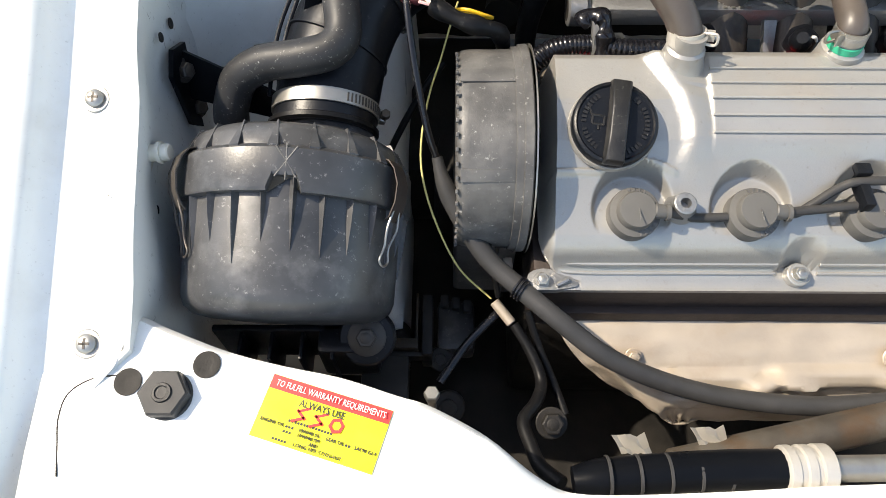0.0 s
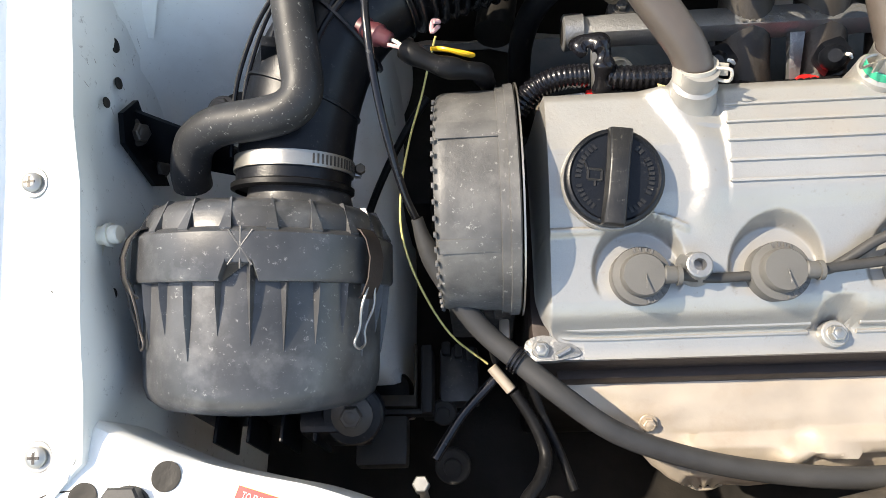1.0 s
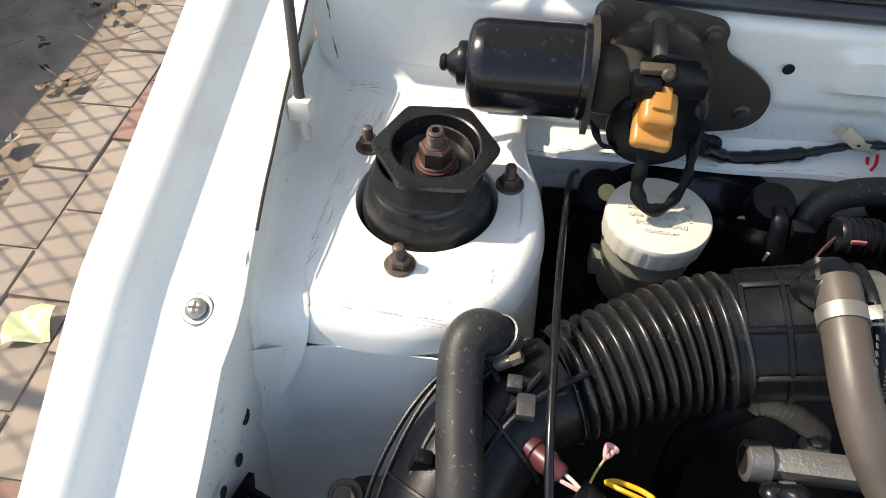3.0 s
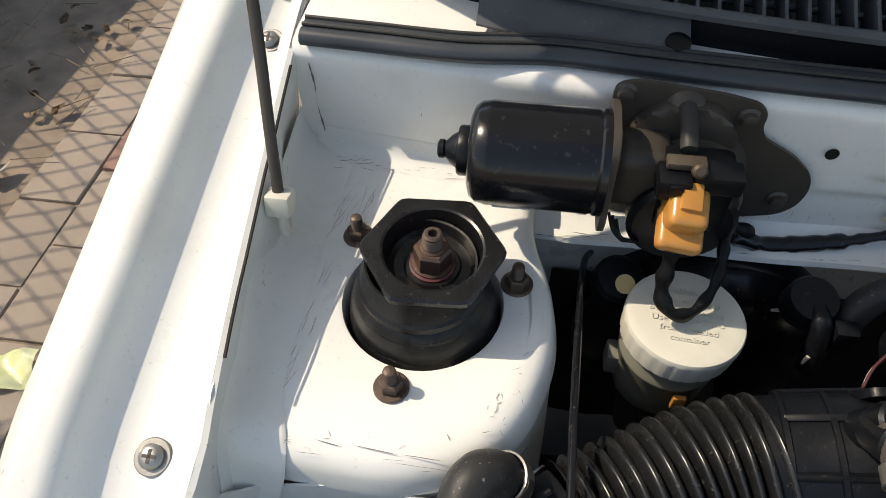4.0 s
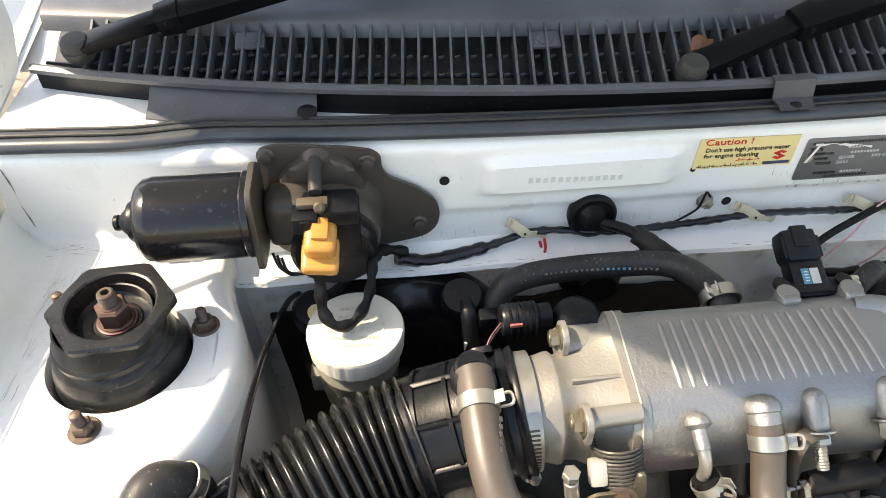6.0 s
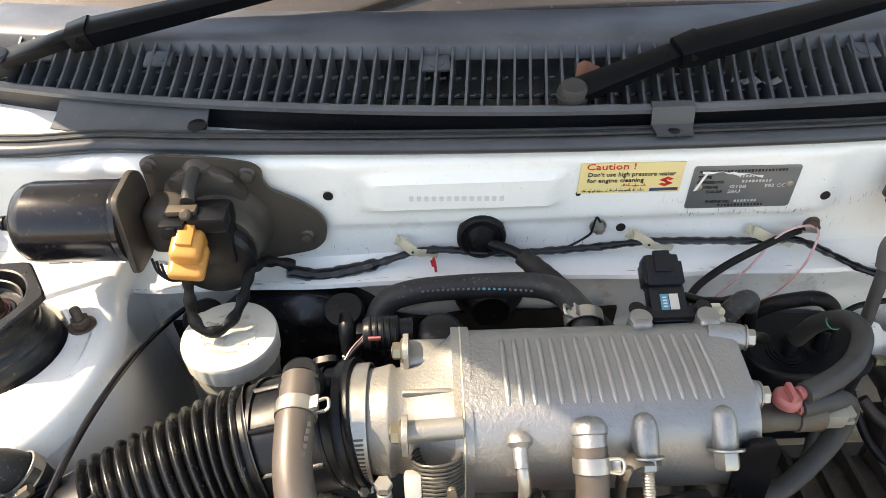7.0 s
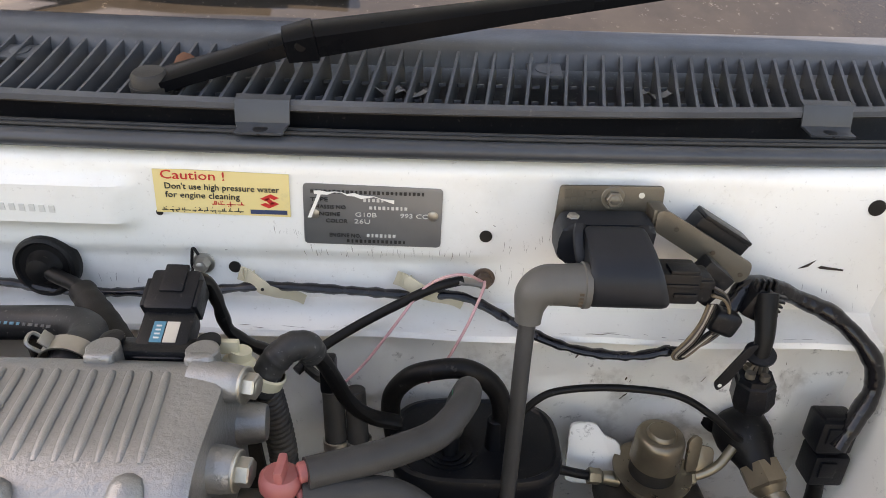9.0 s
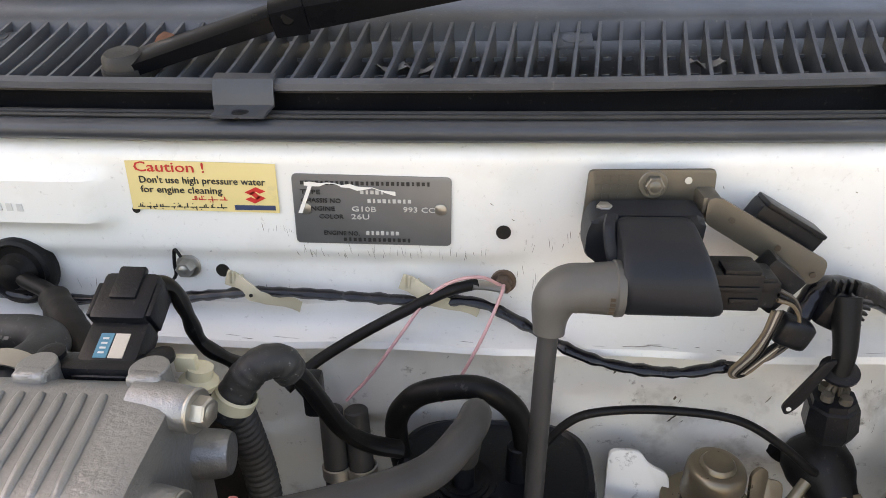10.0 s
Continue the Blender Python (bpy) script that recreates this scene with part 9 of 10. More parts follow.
for x in (0.237, 0.322, 0.405):
    t = thing("injector_plug", (x, 0.449, 0.70), "black injector plug wrapped in tape", "injector plug", "injector plugs")
    b = bmesh.new()
    box(b, (x, 0.452, 0.706), (0.019, 0.020, 0.022), 0.004, Matrix.Rotation(radians(20), 4, "Z"))
    lathe(b, (x - 0.004, 0.446, 0.712), (-0.3, -0.5, 0.8), [(0, 0.010), (0.008, 0.009), (0.012, 0.005)], 10)
    part("plug", b, BLACK, t)
    part("wire_bow", tube(bmesh.new(), [(x - 0.004, 0.445, 0.716), (x + 0.002, 0.440, 0.722), (x + 0.007, 0.442, 0.716)], 0.0014, 6, 5), PAPER, t)
    if x > 0.25:
        part("seal_ring", rod(bmesh.new(), (x - 0.012, 0.446, 0.690), (x - 0.012, 0.440, 0.680), 0.010, seg=16), RED, t)
cl = thing("injector_loom", (0.16, 0.447, 0.69), "black corrugated injector loom behind the valve cover", "wiring loom")
corrugated("conduit", cl, [(0.083, 0.432, 0.685), (0.096, 0.442, 0.697), (0.115, 0.448, 0.702), (0.138, 0.450, 0.702)], 0.0088, GLOSS, 17)
corrugated("conduit", cl, [(0.152, 0.448, 0.701), (0.175, 0.447, 0.699), (0.205, 0.447, 0.698), (0.225, 0.440, 0.696)], 0.0092, GLOSS, 15)
corrugated("conduit", cl, [(0.222, 0.441, 0.696), (0.26, 0.431, 0.696), (0.31, 0.430, 0.698), (0.37, 0.432, 0.70)], 0.0075, RUBBER, 30)
bm = tube(bmesh.new(), [(0.128, 0.462, 0.715), (0.136, 0.466, 0.722), (0.147, 0.462, 0.722), (0.150, 0.452, 0.714), (0.148, 0.444, 0.706), (0.150, 0.440, 0.696)], 0.0075, 10, 6, radius=lambda s: 1 + 0.25 * math.sin(s * 21), flat=0.7)
part("taped_joint", bm, GLOSS, cl)
rd = thing("sensor_plug", (0.143, 0.437, 0.68), "red plastic sensor plug with a pale body", "sensor plug")
bm = bmesh.new()
box(bm, (0.145, 0.4355, 0.687), (0.017, 0.016, 0.014), 0.003)
part("cap", bm, RED, rd)
part("body", rod(bmesh.new(), (0.118, 0.4375, 0.681), (0.138, 0.4365, 0.685), 0.0085, seg=16), PAPER, rd)
wr = thing("thermostat_washer", (0.114, 0.440, 0.66), "worn pale thick washer at the cylinder head's end", "washer")
part("ring", lathe(bmesh.new(), (0.1135, 0.4405, 0.664), (-0.25, -0.35, 0.9), [(0, 0.0145), (0.007, 0.0145), (0.008, 0.0135), (0.008, 0.0062), (0.002, 0.0058), (0.002, 0.0003)], 28), GREY_CAST, wr)
bm = bmesh.new()
rows = [[(0.188 + 0.007 * i, 0.419 + 0.007 * j, 0.707 + 0.002 * math.sin(i * 2 + j)) for i in range(5)] for j in range(3)]
solid("paper_scrap", sheet(bm, rows, 0.0004), LABEL, "crumpled yellowed paper scrap by the breather post", "scrap")

# coolant hoses low down behind the bellows
for pts, r, m, lab in (([(0.100, 0.505, 0.56), (0.092, 0.512, 0.62), (0.0915, 0.517, 0.660), (0.0965, 0.520, 0.690), (0.106, 0.521, 0.712), (0.121, 0.523, 0.731)], 0.0105, RUBBER, "black coolant hose below the bellows"),
                       ([(0.116, 0.526, 0.724), (0.123, 0.523, 0.733), (0.132, 0.521, 0.7375), (0.146, 0.520, 0.732), (0.162, 0.520, 0.719), (0.178, 0.523, 0.700), (0.188, 0.53, 0.68)], 0.0099, TAN_BRAID, "tan braided hose below the bellows"),
                       ([(0.290, 0.490, 0.782), (0.300, 0.480, 0.770), (0.315, 0.478, 0.756), (0.335, 0.48, 0.745), (0.36, 0.48, 0.735)], 0.0095, RUBBER, "black vacuum hose on the plenum's barb")):
    t = thing("coolant_hose" if r > 0.0098 else "vacuum_hose", pts[0], lab, "hose")
    part("hose", tube(bmesh.new(), pts, r, 16, 12, radius=(lambda q: 0.86 + 0.05 * math.sin(q * 160)) if m is TAN_BRAID else None), m, t)
spring_clamp((0.2935, 0.486, 0.776), (0.5, -0.45, -0.7), 0.0098, (0.6, -0.6, 0.5))

# sensor, bolts and cable clamp on the plenum
mp = thing("pressure_sensor", (0.410, 0.62, 0.83), "black pressure sensor with a blue and white label", "sensor")
bm = bmesh.new()
m = Matrix.Rotation(radians(26), 4, "X")
box(bm, (0.4095, 0.617, 0.829), (0.028, 0.030, 0.014), 0.003, m)
box(bm, (0.4095, 0.6085, 0.829), (0.050, 0.013, 0.007), 0.002)
part("body", bm, BLACK, mp)
bm = bmesh.new()
box(bm, (0.4085, 0.640, 0.842), (0.027, 0.026, 0.018), 0.003, m)
box(bm, (0.4085, 0.642, 0.8525), (0.013, 0.018, 0.004), 0.0013, m)
box(bm, (0.3945, 0.638, 0.842), (0.003, 0.018, 0.014), 0.001, m)
box(bm, (0.4225, 0.638, 0.842), (0.003, 0.018, 0.014), 0.001, m)
part("plug", bm, BLACK, mp)
for dx, mm, w in ((-0.0045, BLUE, 0.010), (0.0045, FERRULE, 0.011)):
    bm = bmesh.new()
    box(bm, Vector((0.4100 + dx * 0.8, 0.617, 0.829)) + m @ Vector((0, 0.001, 0.0072)), (w * 0.62, 0.0125, 0.0004), 0, m)
    part("label", bm, mm, mp)
for k in range(4):
    part("print_bar", box(bmesh.new(), Vector((0.4065, 0.617, 0.829)) + m @ Vector((0, 0.0045 - 0.0024 * k, 0.0076)), (0.0028, 0.0009, 0.0003), 0, m), PALE, mp)
for x in (0.3845, 0.4345):
    part("lug", lathe(bmesh.new(), (x, 0.6100, 0.8330), (0, -0.12, 1), [(0, 0.0062), (0.0022, 0.0062), (0.0026, 0.0050), (0.0026, 0.0022)], 20), BLACK, mp)
part("lead", tube(bmesh.new(), [(0.412, 0.652, 0.846), (0.420, 0.658, 0.842), (0.424, 0.660, 0.826), (0.428, 0.662, 0.806), (0.444, 0.660, 0.796), (0.462, 0.652, 0.797), (0.476, 0.642, 0.808)], 0.0065, 12, 7, flat=0.6, radius=lambda s: 1 + 0.1 * math.sin(s * 40)), RUBBER, mp)
ti = thing("taped_conduit", (0.47, 0.63, 0.78), "taped conduit elbow with an ivory collar", "conduit")
part("elbow", tube(bmesh.new(), [(0.4555, 0.621, 0.794), (0.4590, 0.6215, 0.804), (0.4650, 0.624, 0.8135), (0.4725, 0.627, 0.8195), (0.480, 0.631, 0.8185), (0.4840, 0.634, 0.810)], 0.0084, 16, 12, radius=lambda s: 1 + 0.018 * math.sin(s * 75) + 0.02 * math.sin(s * 31)), HOSE, ti)
corrugated("conduit", ti, [(0.4575, 0.624, 0.796), (0.4600, 0.628, 0.77), (0.4625, 0.63, 0.74), (0.462, 0.63, 0.70)], 0.0080, GREY_RUBBER, 24)
part("collar", lathe(bmesh.new(), (0.4575, 0.6213, 0.7995), (0.45, 0.1, 0.88), [(0, 0.0095), (0.001, 0.0106), (0.007, 0.0106), (0.008, 0.0095)], 24, cap=False), BEAD, ti, "ivory collar")
part("taped_lead", tube(bmesh.new(), [(0.481, 0.632, 0.817), (0.488, 0.638, 0.803), (0.494, 0.643, 0.785), (0.502, 0.650, 0.762), (0.514, 0.658, 0.745), (0.53, 0.665, 0.735)], 0.0070, 12, 7, flat=0.7), RUBBER, ti)
bm = bmesh.new()
box(bm, (0.489, 0.650, 0.785), (0.010, 0.012, 0.024), 0.003)
part("side_plug", bm, BLACK, ti)
part("side_wire", tube(bmesh.new(), [(0.489, 0.655, 0.778), (0.480, 0.672, 0.764), (0.468, 0.690, 0.758)], 0.0032, 8, 5), RUBBER, ti)
wn = thing("wing_clip", (0.447, 0.615, 0.818), "ivory wing clip on the plenum's corner", "clip")
bm = bmesh.new()
lathe(bm, (0.447, 0.614, 0.816), (0.2, 0.1, 1), [(0, 0.008), (0.003, 0.009), (0.005, 0.006), (0.010, 0.006)], 14)
box(bm, (0.444, 0.613, 0.829), (0.010, 0.004, 0.008), 0.001)
part("clip", bm, BEAD, wn)
bolt("plenum_bolt", (0.4585, 0.5855, 0.8256), (1, -0.2, 0.05), 0.0066, STEEL, "zinc hexagon bolt in the plenum's end", group="plenum bolts")
bolt("plenum_bolt", (0.4615, 0.5508, 0.803), (1, -0.1, 0), 0.0070, STEEL, "zinc hexagon bolt in the plenum's end", group="plenum bolts")
bolt("plenum_bolt", (0.424, 0.508, 0.803), (0, -0.72, -0.62), 0.0085, STEEL, "zinc hexagon bolt in the plenum's front boss", h=0.012, group="plenum bolts")
bolt("plenum_bolt", (0.370, 0.504, 0.803), (0, -0.72, -0.62), 0.0078, STEEL, "zinc nut and stud in the plenum's front boss", h=0.008, stud=0.018, group="plenum bolts")
cbk = thing("cable_clamp_bracket", (0.36, 0.49, 0.76), "bent steel cable bracket below the plenum", "bracket")
bm = tube(bmesh.new(), [(0.377, 0.502, 0.804), (0.362, 0.500, 0.806), (0.3545, 0.497, 0.800), (0.353, 0.492, 0.780), (0.356, 0.486, 0.762), (0.362, 0.482, 0.752), (0.374, 0.482, 0.752)], 0.0058, 8, 6, flat=0.3)
part("strap", bm, GREY_CAST, cbk)
part("ferrule", rod(bmesh.new(), (0.365, 0.484, 0.766), (0.415, 0.488, 0.768), 0.0088, 0.0105, 16), RUBBER, cbk)
part("inner_cable", rod(bmesh.new(), (0.30, 0.478, 0.758), (0.365, 0.484, 0.766), 0.0016, seg=8), STEEL, cbk)
part("cable_end", tube(bmesh.new(), [(0.414, 0.488, 0.768), (0.44, 0.486, 0.764), (0.47, 0.48, 0.75), (0.50, 0.47, 0.73)], 0.0055, 12, 6), RUBBER, cbk)
for x in (0.345, 0.361):
    part("adjuster_nut", hexagon(bmesh.new(), (x, 0.4825, 0.7635), (1, 0.1, 0.1), 0.0068, 0.006), STEEL, cbk)

# heater hose behind the plenum and the idle valve
hh = thing("heater_hose", (0.27, 0.68, 0.77), "black printed heater hose curving behind the plenum", "hose")
part("hose", tube(bmesh.new(), [(0.177, 0.675, 0.735), (0.179, 0.681, 0.757), (0.190, 0.687, 0.775), (0.212, 0.690, 0.783), (0.245, 0.691, 0.786), (0.290, 0.688, 0.790), (0.320, 0.681, 0.795), (0.338, 0.668, 0.799), (0.346, 0.650, 0.803), (0.350, 0.628, 0.808), (0.350, 0.61, 0.80)], 0.0112, 20, 7), HOSE, hh)
for k in range(22):
    bm = bmesh.new()
    x = 0.222 + 0.0044 * k
    box(bm, (x, 0.6803 - 0.000028 * k * k, 0.7925 + 0.00040 * k), (0.0018 + 0.0008 * (k % 3 == 0), 0.0019, 0.0004), 0, Matrix.Rotation(radians(36), 4, "X"))
    part("print_bar", bm, BLUE if 11 < k < 17 else WORN, hh)
spring_clamp((0.350, 0.625, 0.8080), (0, -0.9, -0.2), 0.0145, (-0.6, 0.0, 0.8))
iv = thing("idle_valve", (0.21, 0.63, 0.78), "black idle valve plug with red marks behind the throttle", "valve")
bm = bmesh.new()
lathe(bm, (0.174, 0.630, 0.795), (1, 0.05, 0.0), [(0, 0.012), (0.002, 0.0135), (0.028, 0.0135), (0.030, 0.011), (0.040, 0.011)], 18)
for k in range(5):
    lathe(bm, (0.179 + 0.005 * k, 0.630, 0.795), (1, 0.05, 0.0), [(0, 0.0136), (0.0004, 0.0146), (0.0016, 0.0146), (0.002, 0.0136)], 18)
part("plug", bm, BLACK, iv)
bm = lathe(bmesh.new(), (0.236, 0.630, 0.775), (0, -0.1, 1), [(0, 0.02), (0.020, 0.02), (0.026, 0.017), (0.030, 0.010), (0.031, 0.0)], 28)
part("motor", bm, BLACK, iv)
bm = bmesh.new()
box(bm, (0.184, 0.6175, 0.803), (0.010, 0.002, 0.003), 0.0005)
part("paint_mark", bm, PINK, iv)
for k in range(3):
    part("wire", tube(bmesh.new(), [(0.174, 0.628, 0.795 - 0.003 * k), (0.164, 0.618, 0.790 - 0.002 * k), (0.157, 0.606, 0.784)], 0.0010, 6, 5), IVORY if k == 1 else MAROON, iv)
vb = thing("vacuum_valve", (0.155, 0.675, 0.74), "black vacuum valve with hose elbows behind the duct", "valve")
bm = bmesh.new()
lathe(bm, (0.150, 0.690, 0.752), (0, -0.3, 0.95), [(0, 0.018), (0.016, 0.0185), (0.020, 0.0165), (0.022, 0.0)], 28)
tube(bm, [(0.152, 0.68, 0.765), (0.154, 0.668, 0.762), (0.155, 0.660, 0.745), (0.156, 0.655, 0.725)], 0.0075, 14, 6)
box(bm, (0.170, 0.665, 0.755), (0.016, 0.014, 0.022), 0.003)
part("body", bm, BLACK, vb)
bm = bmesh.new()
box(bm, (0.151, 0.6535, 0.738), (0.005, 0.002, 0.010), 0.0004)
part("tag", bm, IVORY, vb)
wl = thing("white_connector", (0.22, 0.70, 0.76), "pale plastic connector tucked behind the heater hose", "connector")
bm = bmesh.new()
box(bm, (0.222, 0.703, 0.766), (0.030, 0.012, 0.012), 0.002, Matrix.Rotation(radians(-28), 4, "Y"))
box(bm, (0.207, 0.703, 0.757), (0.012, 0.009, 0.009), 0.002, Matrix.Rotation(radians(-28), 4, "Y"))
part("body", bm, IVORY, wl)
rk = thing("steering_boot", (0.285, 0.735, 0.74), "round black rubber boot low on the bulkhead", "boot")
part("boot", lathe(bmesh.new(), (0.285, 0.744, 0.735), (0, -1, 0), [(0, 0.035), (0.01, 0.034), (0.02, 0.026), (0.035, 0.018)], 32), RUBBER, rk)
for x, lab in ((0.486, "hose"), (0.502, "hose")):
    t = thing("hose_stub", (x, 0.70, 0.70), "black hose stub with a small clip by the canister", "hose stub", "hose stubs")
    part("stub", rod(bmesh.new(), (x, 0.690, 0.66), (x - 0.004, 0.702, 0.732), 0.0085, 0.0075, 16), GREY_RUBBER, t)
    part("clip", lathe(bmesh.new(), (x - 0.001, 0.694, 0.684), (-0.05, 0.15, 1), [(0, 0.0088), (0.0004, 0.0098), (0.008, 0.0098), (0.0084, 0.0088)], 20, cap=False), STEEL, t)

# brake loom near the strut: a small yellow-tagged cap behind the reservoir
yt2 = thing("bleed_cap", (0.025, 0.695, 0.765), "black cap with a yellow round tag behind the reservoir", "cap")
part("body", lathe(bmesh.new(), (0.018, 0.705, 0.735), (0, -0.35, 0.93), [(0, 0.02), (0.018, 0.0195), (0.022, 0.016), (0.023, 0.0)], 28), BLACK, yt2)
part("tag", lathe(bmesh.new(), (0.021, 0.690, 0.757), (0.1, -0.45, 0.9), [(0, 0.0075), (0.0008, 0.0075), (0.0008, 0.0042), (0.0004, 0.0042), (0.0004, 0.0)], 24), LABEL, yt2)

# lower gearbox and battery tray bulk, right of the engine
gb = thing("gearbox_housing", (0.62, 0.45, 0.45), "dirty grey gearbox housing below the hoses", "gearbox")
bm = bmesh.new()
box(bm, (0.64, 0.52, 0.53), (0.30, 0.26, 0.10), 0.03)
lathe(bm, (0.60, 0.50, 0.56), (0.2, 0.1, 1), [(0, 0.06), (0.03, 0.055), (0.036, 0.03)], 28)
part("casting", bm, DIRTY_CAST, gb)
for k in range(7):
    part("fin", box(bmesh.new(), (0.55 + 0.03 * k, 0.56, 0.585), (0.006, 0.16, 0.02), 0.002), DIRTY_CAST, gb)
bm = bmesh.new()
box(bm, (0.02, 0.56, 0.45), (0.16, 0.22, 0.12), 0.03)
box(bm, (0.05, 0.44, 0.50), (0.10, 0.10, 0.08), 0.02)
part("steering_rack_housing", bm, GRIME, gb)


# ---- beside the car ----
# wall out of view, added to throw shade on the soil and lift the fence
wall = thing("unseen_shade_wall", (-2.05, 1.6, 0.0), "unseen low wall added to shade the soil, carrying a chain-link fence", "wall", kind="structure")
bm = bmesh.new()
box(bm, (-2.05, 1.4, 0.36), (0.14, 5.0, 0.74), 0.01)
part("masonry", bm, PAVER, wall)
fence = thing("chain_link_fence", (-2.05, 1.4, 0.73), "galvanised chain-link fence on the wall, beside the car", "fence")
for sgn in (1, -1):
    bm = bmesh.new()
    for k in range(64):
        y0 = -0.9 + 0.075 * k
        pts = []
        for j in range(9):
            z = 0.75 + 0.11 * j
            pts.append((-2.05 + 0.004 * (j % 2), y0 + sgn * 0.075 * (j * 0.95) * 0.75 + 0.006 * math.sin(j * 2.0 + k), z))
        tube(bm, pts, 0.0034, 5, 1, cap=False)
    tagged(part("wire_net", bm, WIRE, fence), kind="stuff")
for y in (-1.0, 0.9, 2.8, 3.9):
    part("post", rod(bmesh.new(), (-2.05, y, 0.73), (-2.05, y, 1.75), 0.02, seg=12), WIRE, fence)

paving = thing("pavement", (-0.8, 1.6, 0.0), "worn grey and red concrete pavers beside the car", "pavement", kind="structure")
bm = bmesh.new()
box(bm, (-0.76, 1.55, -0.018), (0.98, 2.9, 0.03), 0.0)
part("bedding", bm, SOIL, paving)
PAVER_MESH = []
for m in (PAVER, RED_PAVER):
    for k in range(3):
        bm = bmesh.new()
        box(bm, (0, 0, 0), (0.149, 0.243, 0.04), 0.006, seg=2)
        for v in bm.verts:
            v.co.z += 0.0012 * noise.noise((v.co.x * 20 + k, v.co.y * 20, k))
        PAVER_MESH.append(finish(bm, m, "paver"))
for c in range(6):
    for r in range(11):
        x, y = -1.172 + 0.1545 * c, 0.24 + 0.2485 * r + (0.12 if c % 2 else 0.0)
        red = (c == 1 and r in (5, 6, 7, 8)) or (c == 2 and r in (5, 7, 8, 9)) or (c * 3 + r * 5) % 11 == 0
        ob = new("paver", PAVER_MESH[(3 if red else 0) + (c + r) % 3])
        ob.parent = paving
        ob.matrix_parent_inverse = WORLD_OF[paving.name].inverted()
        ob.matrix_basis = pose(x, y, -0.016 + 0.002 * math.sin(c * 5 + r * 3), 0.5 * math.sin(r * 7 + c), 0.6 * math.cos(r * 3 + c * 2), 0.5 * math.sin(c + r))

PLASTIC_BAG = material("pale plastic wrapper", (0.62, 0.64, 0.30), (0.70, 0.70, 0.55), 0.3, scale=25, bump=0.1)
bm = bmesh.new()
rows = [[(-1.03 + 0.022 * i - 0.004 * j, 0.862 + 0.018 * j + 0.006 * i, 0.012 + 0.010 * math.sin(i * 1.4 + j) + 0.004 * j) for i in range(5)] for j in range(5)]
solid("wrapper", sheet(bm, rows, 0.0006), PLASTIC_BAG, "crumpled pale yellow wrapper on the pavers", "litter")
LEAF_DRY = material("dry leaf litter", (0.24, 0.18, 0.12), (0.15, 0.11, 0.07), 0.85, scale=30, bump=0.3)
SCRAP_PALE = material("pale paper scrap", (0.45, 0.43, 0.40), (0.36, 0.34, 0.31), 0.8, scale=30, bump=0.2)
SCRAP_BLUE = material("blue plastic scrap", (0.10, 0.20, 0.34), (0.08, 0.16, 0.28), 0.5, scale=30)


def leaf_mesh(seed, size, mat):
    rnd = random.Random(seed)
    b = bmesh.new()
    n = 9
    ring = []
    for i in range(n):
        w = 2 * math.pi * i / n
        r = size * (0.55 + 0.45 * rnd.random())
        ring.append(b.verts.new((r * math.cos(w), 0.62 * r * math.sin(w), size * 0.35 * rnd.random())))
    mid = b.verts.new((0, 0, 0.004))
    for i in range(n):
        b.faces.new((mid, ring[i], ring[(i + 1) % n]))
    bmesh.ops.solidify(b, geom=b.faces[:], thickness=0.0008)
    return finish(b, mat, "leaf")


rnd = random.Random(5)
LITTER = [leaf_mesh(i, 0.02 + 0.006 * (i % 3), LEAF_DRY) for i in range(5)] + [leaf_mesh(11, 0.05, SCRAP_PALE), leaf_mesh(12, 0.03, SCRAP_PALE), leaf_mesh(13, 0.025, SCRAP_BLUE)]
for i in range(120):
    x, y = -1.30 - 0.75 * rnd.random() ** 1.2, 0.7 + 2.4 * rnd.random()
    k = rnd.randrange(5) if i > 9 else 5 + i % 3
    big = k > 4
    ob = new("paper_scrap" if big else "fallen_leaf", LITTER[k])
    ob.matrix_world = pose(x, y, 0.014, 20 * rnd.random(), 20 * rnd.random(), 360 * rnd.random())
    tagged(ob, "torn litter scrap lying on bare soil" if big else "dry brown fallen leaf on bare soil", "litter" if big else "leaf", "litter beside the car")
twigs = bmesh.new()
for i in range(150):
    x, y, w = -1.28 - 0.75 * rnd.random(), 0.7 + 2.4 * rnd.random(), math.pi * rnd.random()
    l = 0.03 + 0.10 * rnd.random()
    rod(twigs, (x, y, 0.012), (x + l * math.cos(w), y + l * math.sin(w), 0.014 + 0.02 * rnd.random()), 0.0014, seg=5)
solid("twigs", twigs, LEAF_DRY, "scattered dry twigs and straw on the soil", "twigs", "stuff")

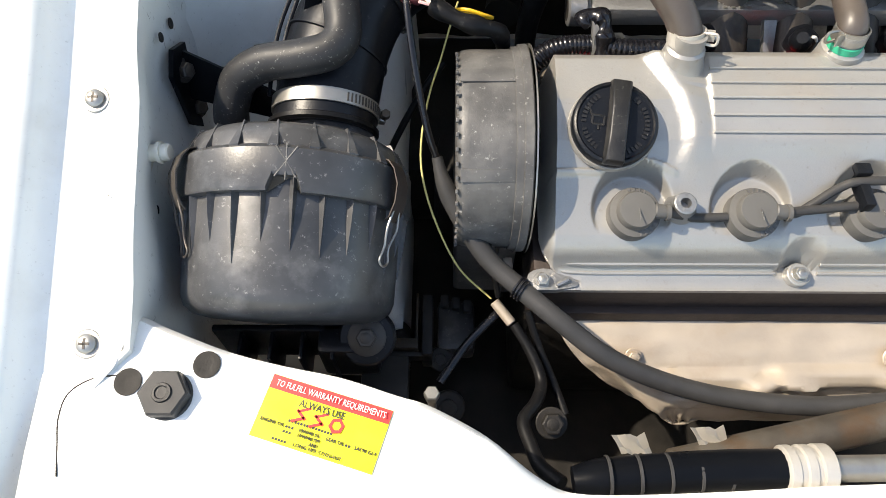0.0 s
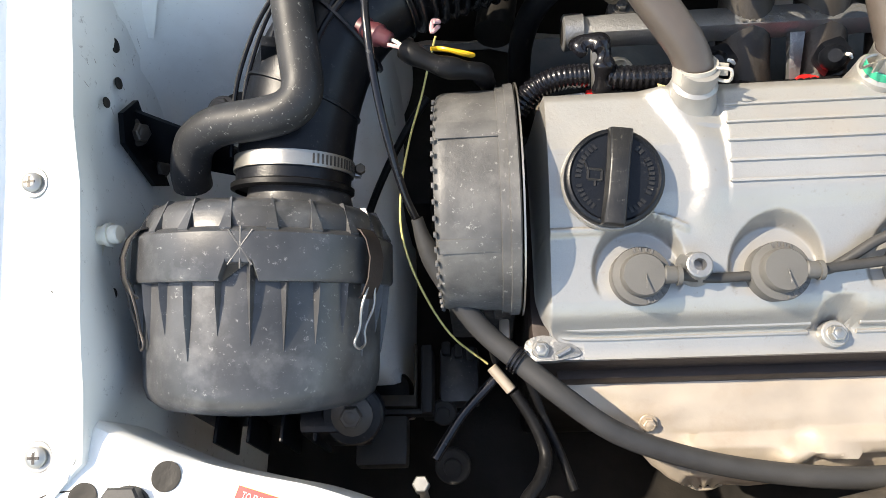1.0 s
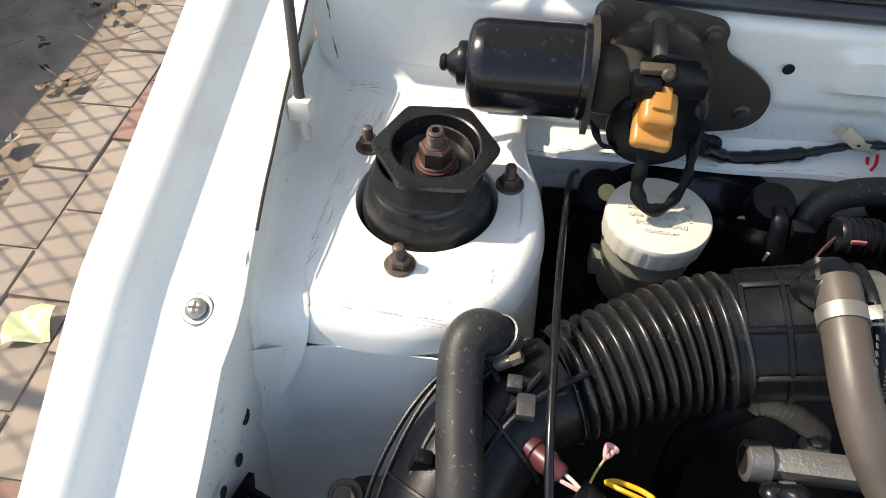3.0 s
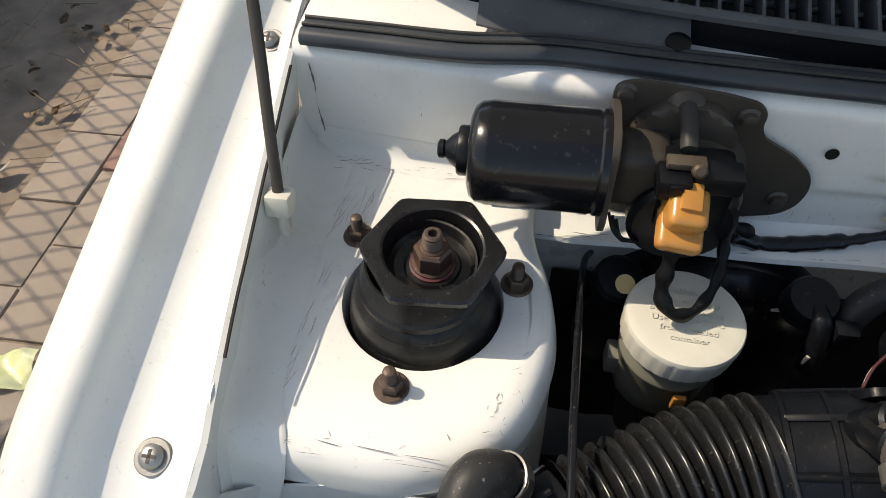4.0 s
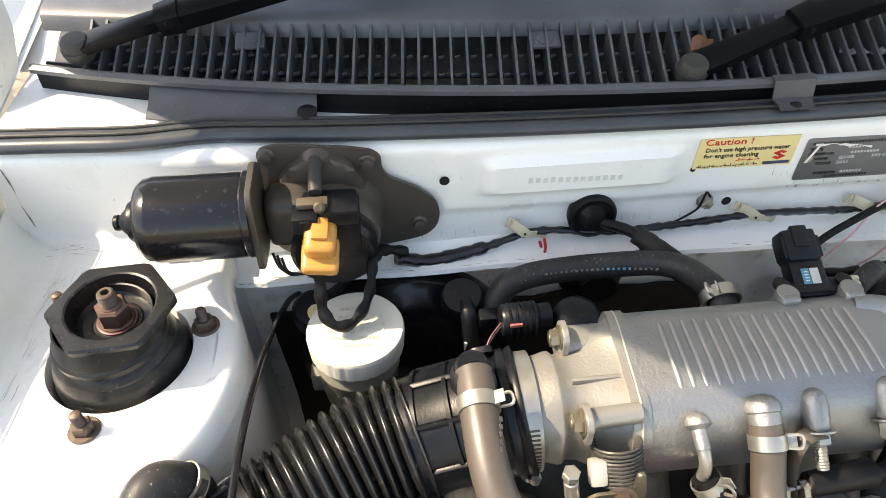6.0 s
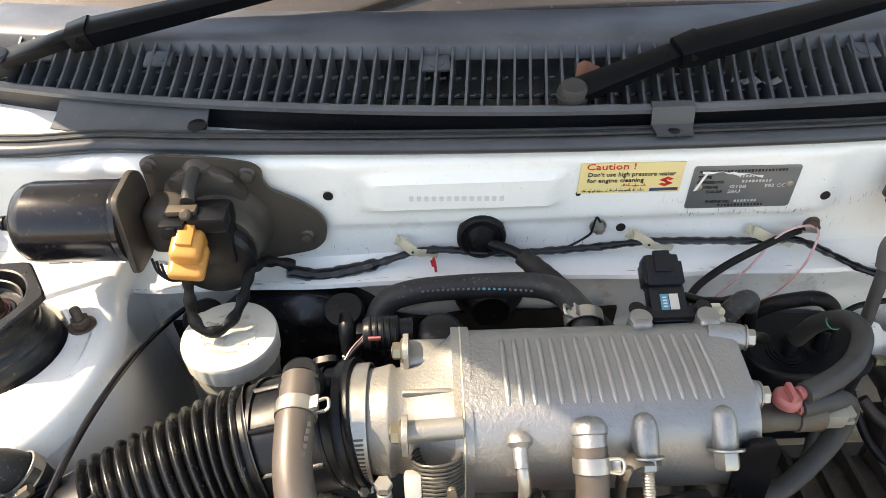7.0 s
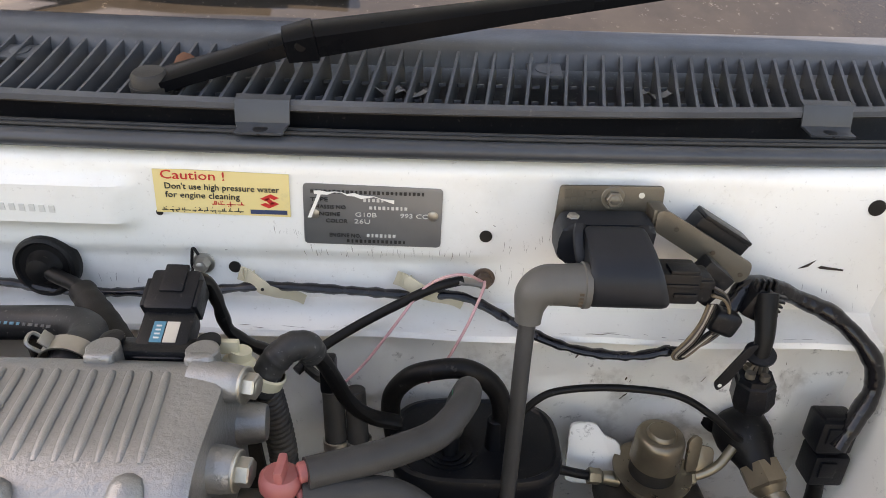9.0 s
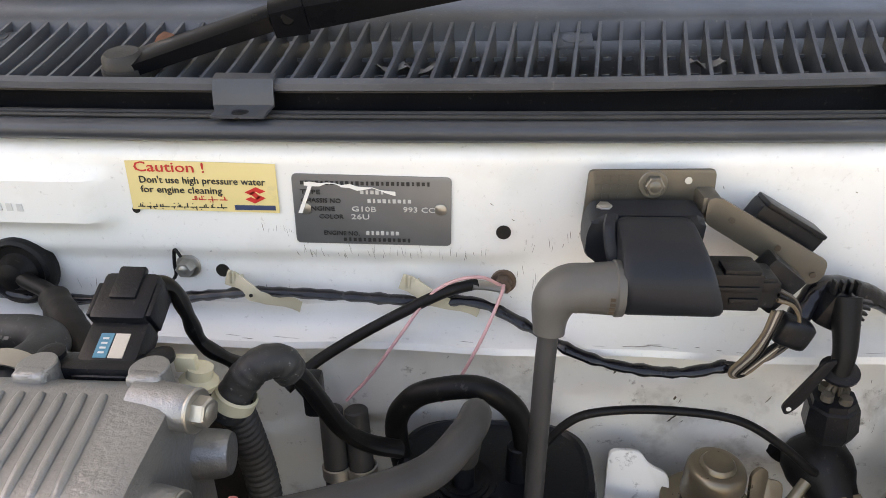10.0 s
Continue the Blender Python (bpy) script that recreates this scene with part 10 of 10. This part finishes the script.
# dim engine mount, its bracket and the fittings deep between air cleaner and engine
em = thing("engine_mount", (-0.045, 0.225, 0.46), "dusty black engine mount bracket with a pale edge strip", "engine mount")
part("bracket_plate", box(bmesh.new(), (-0.046, 0.214, 0.488), (0.046, 0.044, 0.024), 0.003), GREY_RUBBER, em)
part("edge_strip", box(bmesh.new(), (-0.033, 0.2495, 0.494), (0.036, 0.011, 0.012), 0.002), GREY_CAST, em, "pale dusty steel strip")
part("flange", box(bmesh.new(), (-0.030, 0.2405, 0.485), (0.060, 0.005, 0.016), 0.0015), GREY_RUBBER, em)
part("cushion", lathe(bmesh.new(), (-0.045, 0.262, 0.44), (0, 0, 1), [(0, 0.024), (0.03, 0.026), (0.045, 0.022), (0.048, 0.012), (0.048, 0.0003)], 28), RUBBER, em)
hb = thing("ribbed_housing", (0.005, 0.28, 0.44), "dark cast housing with upright ribs low in the bay", "housing")
part("rib", box(bmesh.new(), (-0.0055, 0.271, 0.478), (0.011, 0.066, 0.040), 0.003), GREY_RUBBER, hb)
part("rib", box(bmesh.new(), (-0.016, 0.274, 0.488), (0.0025, 0.060, 0.024), 0.0008), GREY_CAST, hb)
part("body", box(bmesh.new(), (0.024, 0.282, 0.455), (0.040, 0.058, 0.032), 0.008), DUSTY, hb)
for k in range(3):
    part("shoulder", box(bmesh.new(), (0.012 + 0.012 * k, 0.306 - 0.003 * k, 0.474), (0.009, 0.014, 0.010), 0.003), GREY_RUBBER, hb)
part("boss", lathe(bmesh.new(), (0.008, 0.249, 0.455), (0, -0.4, 0.9), [(0, 0.013), (0.008, 0.013), (0.010, 0.011), (0.010, 0.006), (0.013, 0.0055), (0.013, 0.0003)], 24), GREY_RUBBER, hb)
part("boss", lathe(bmesh.new(), (0.016, 0.198, 0.455), (0, -0.4, 0.9), [(0, 0.017), (0.007, 0.017), (0.009, 0.015), (0.009, 0.009), (0.013, 0.008), (0.013, 0.0003)], 24), GREY_RUBBER, hb)
tc = thing("crimp_connector", (0.065, 0.272, 0.62), "small yellowed plastic connector below the timing cover", "connector")
part("sleeve", box(bmesh.new(), (0.066, 0.273, 0.618), (0.008, 0.016, 0.010), 0.002), SHIELD, tc)
part("tail", tube(bmesh.new(), [(0.070, 0.266, 0.616), (0.076, 0.256, 0.612), (0.081, 0.246, 0.606)], 0.0016, 8, 4), BLACK, tc)
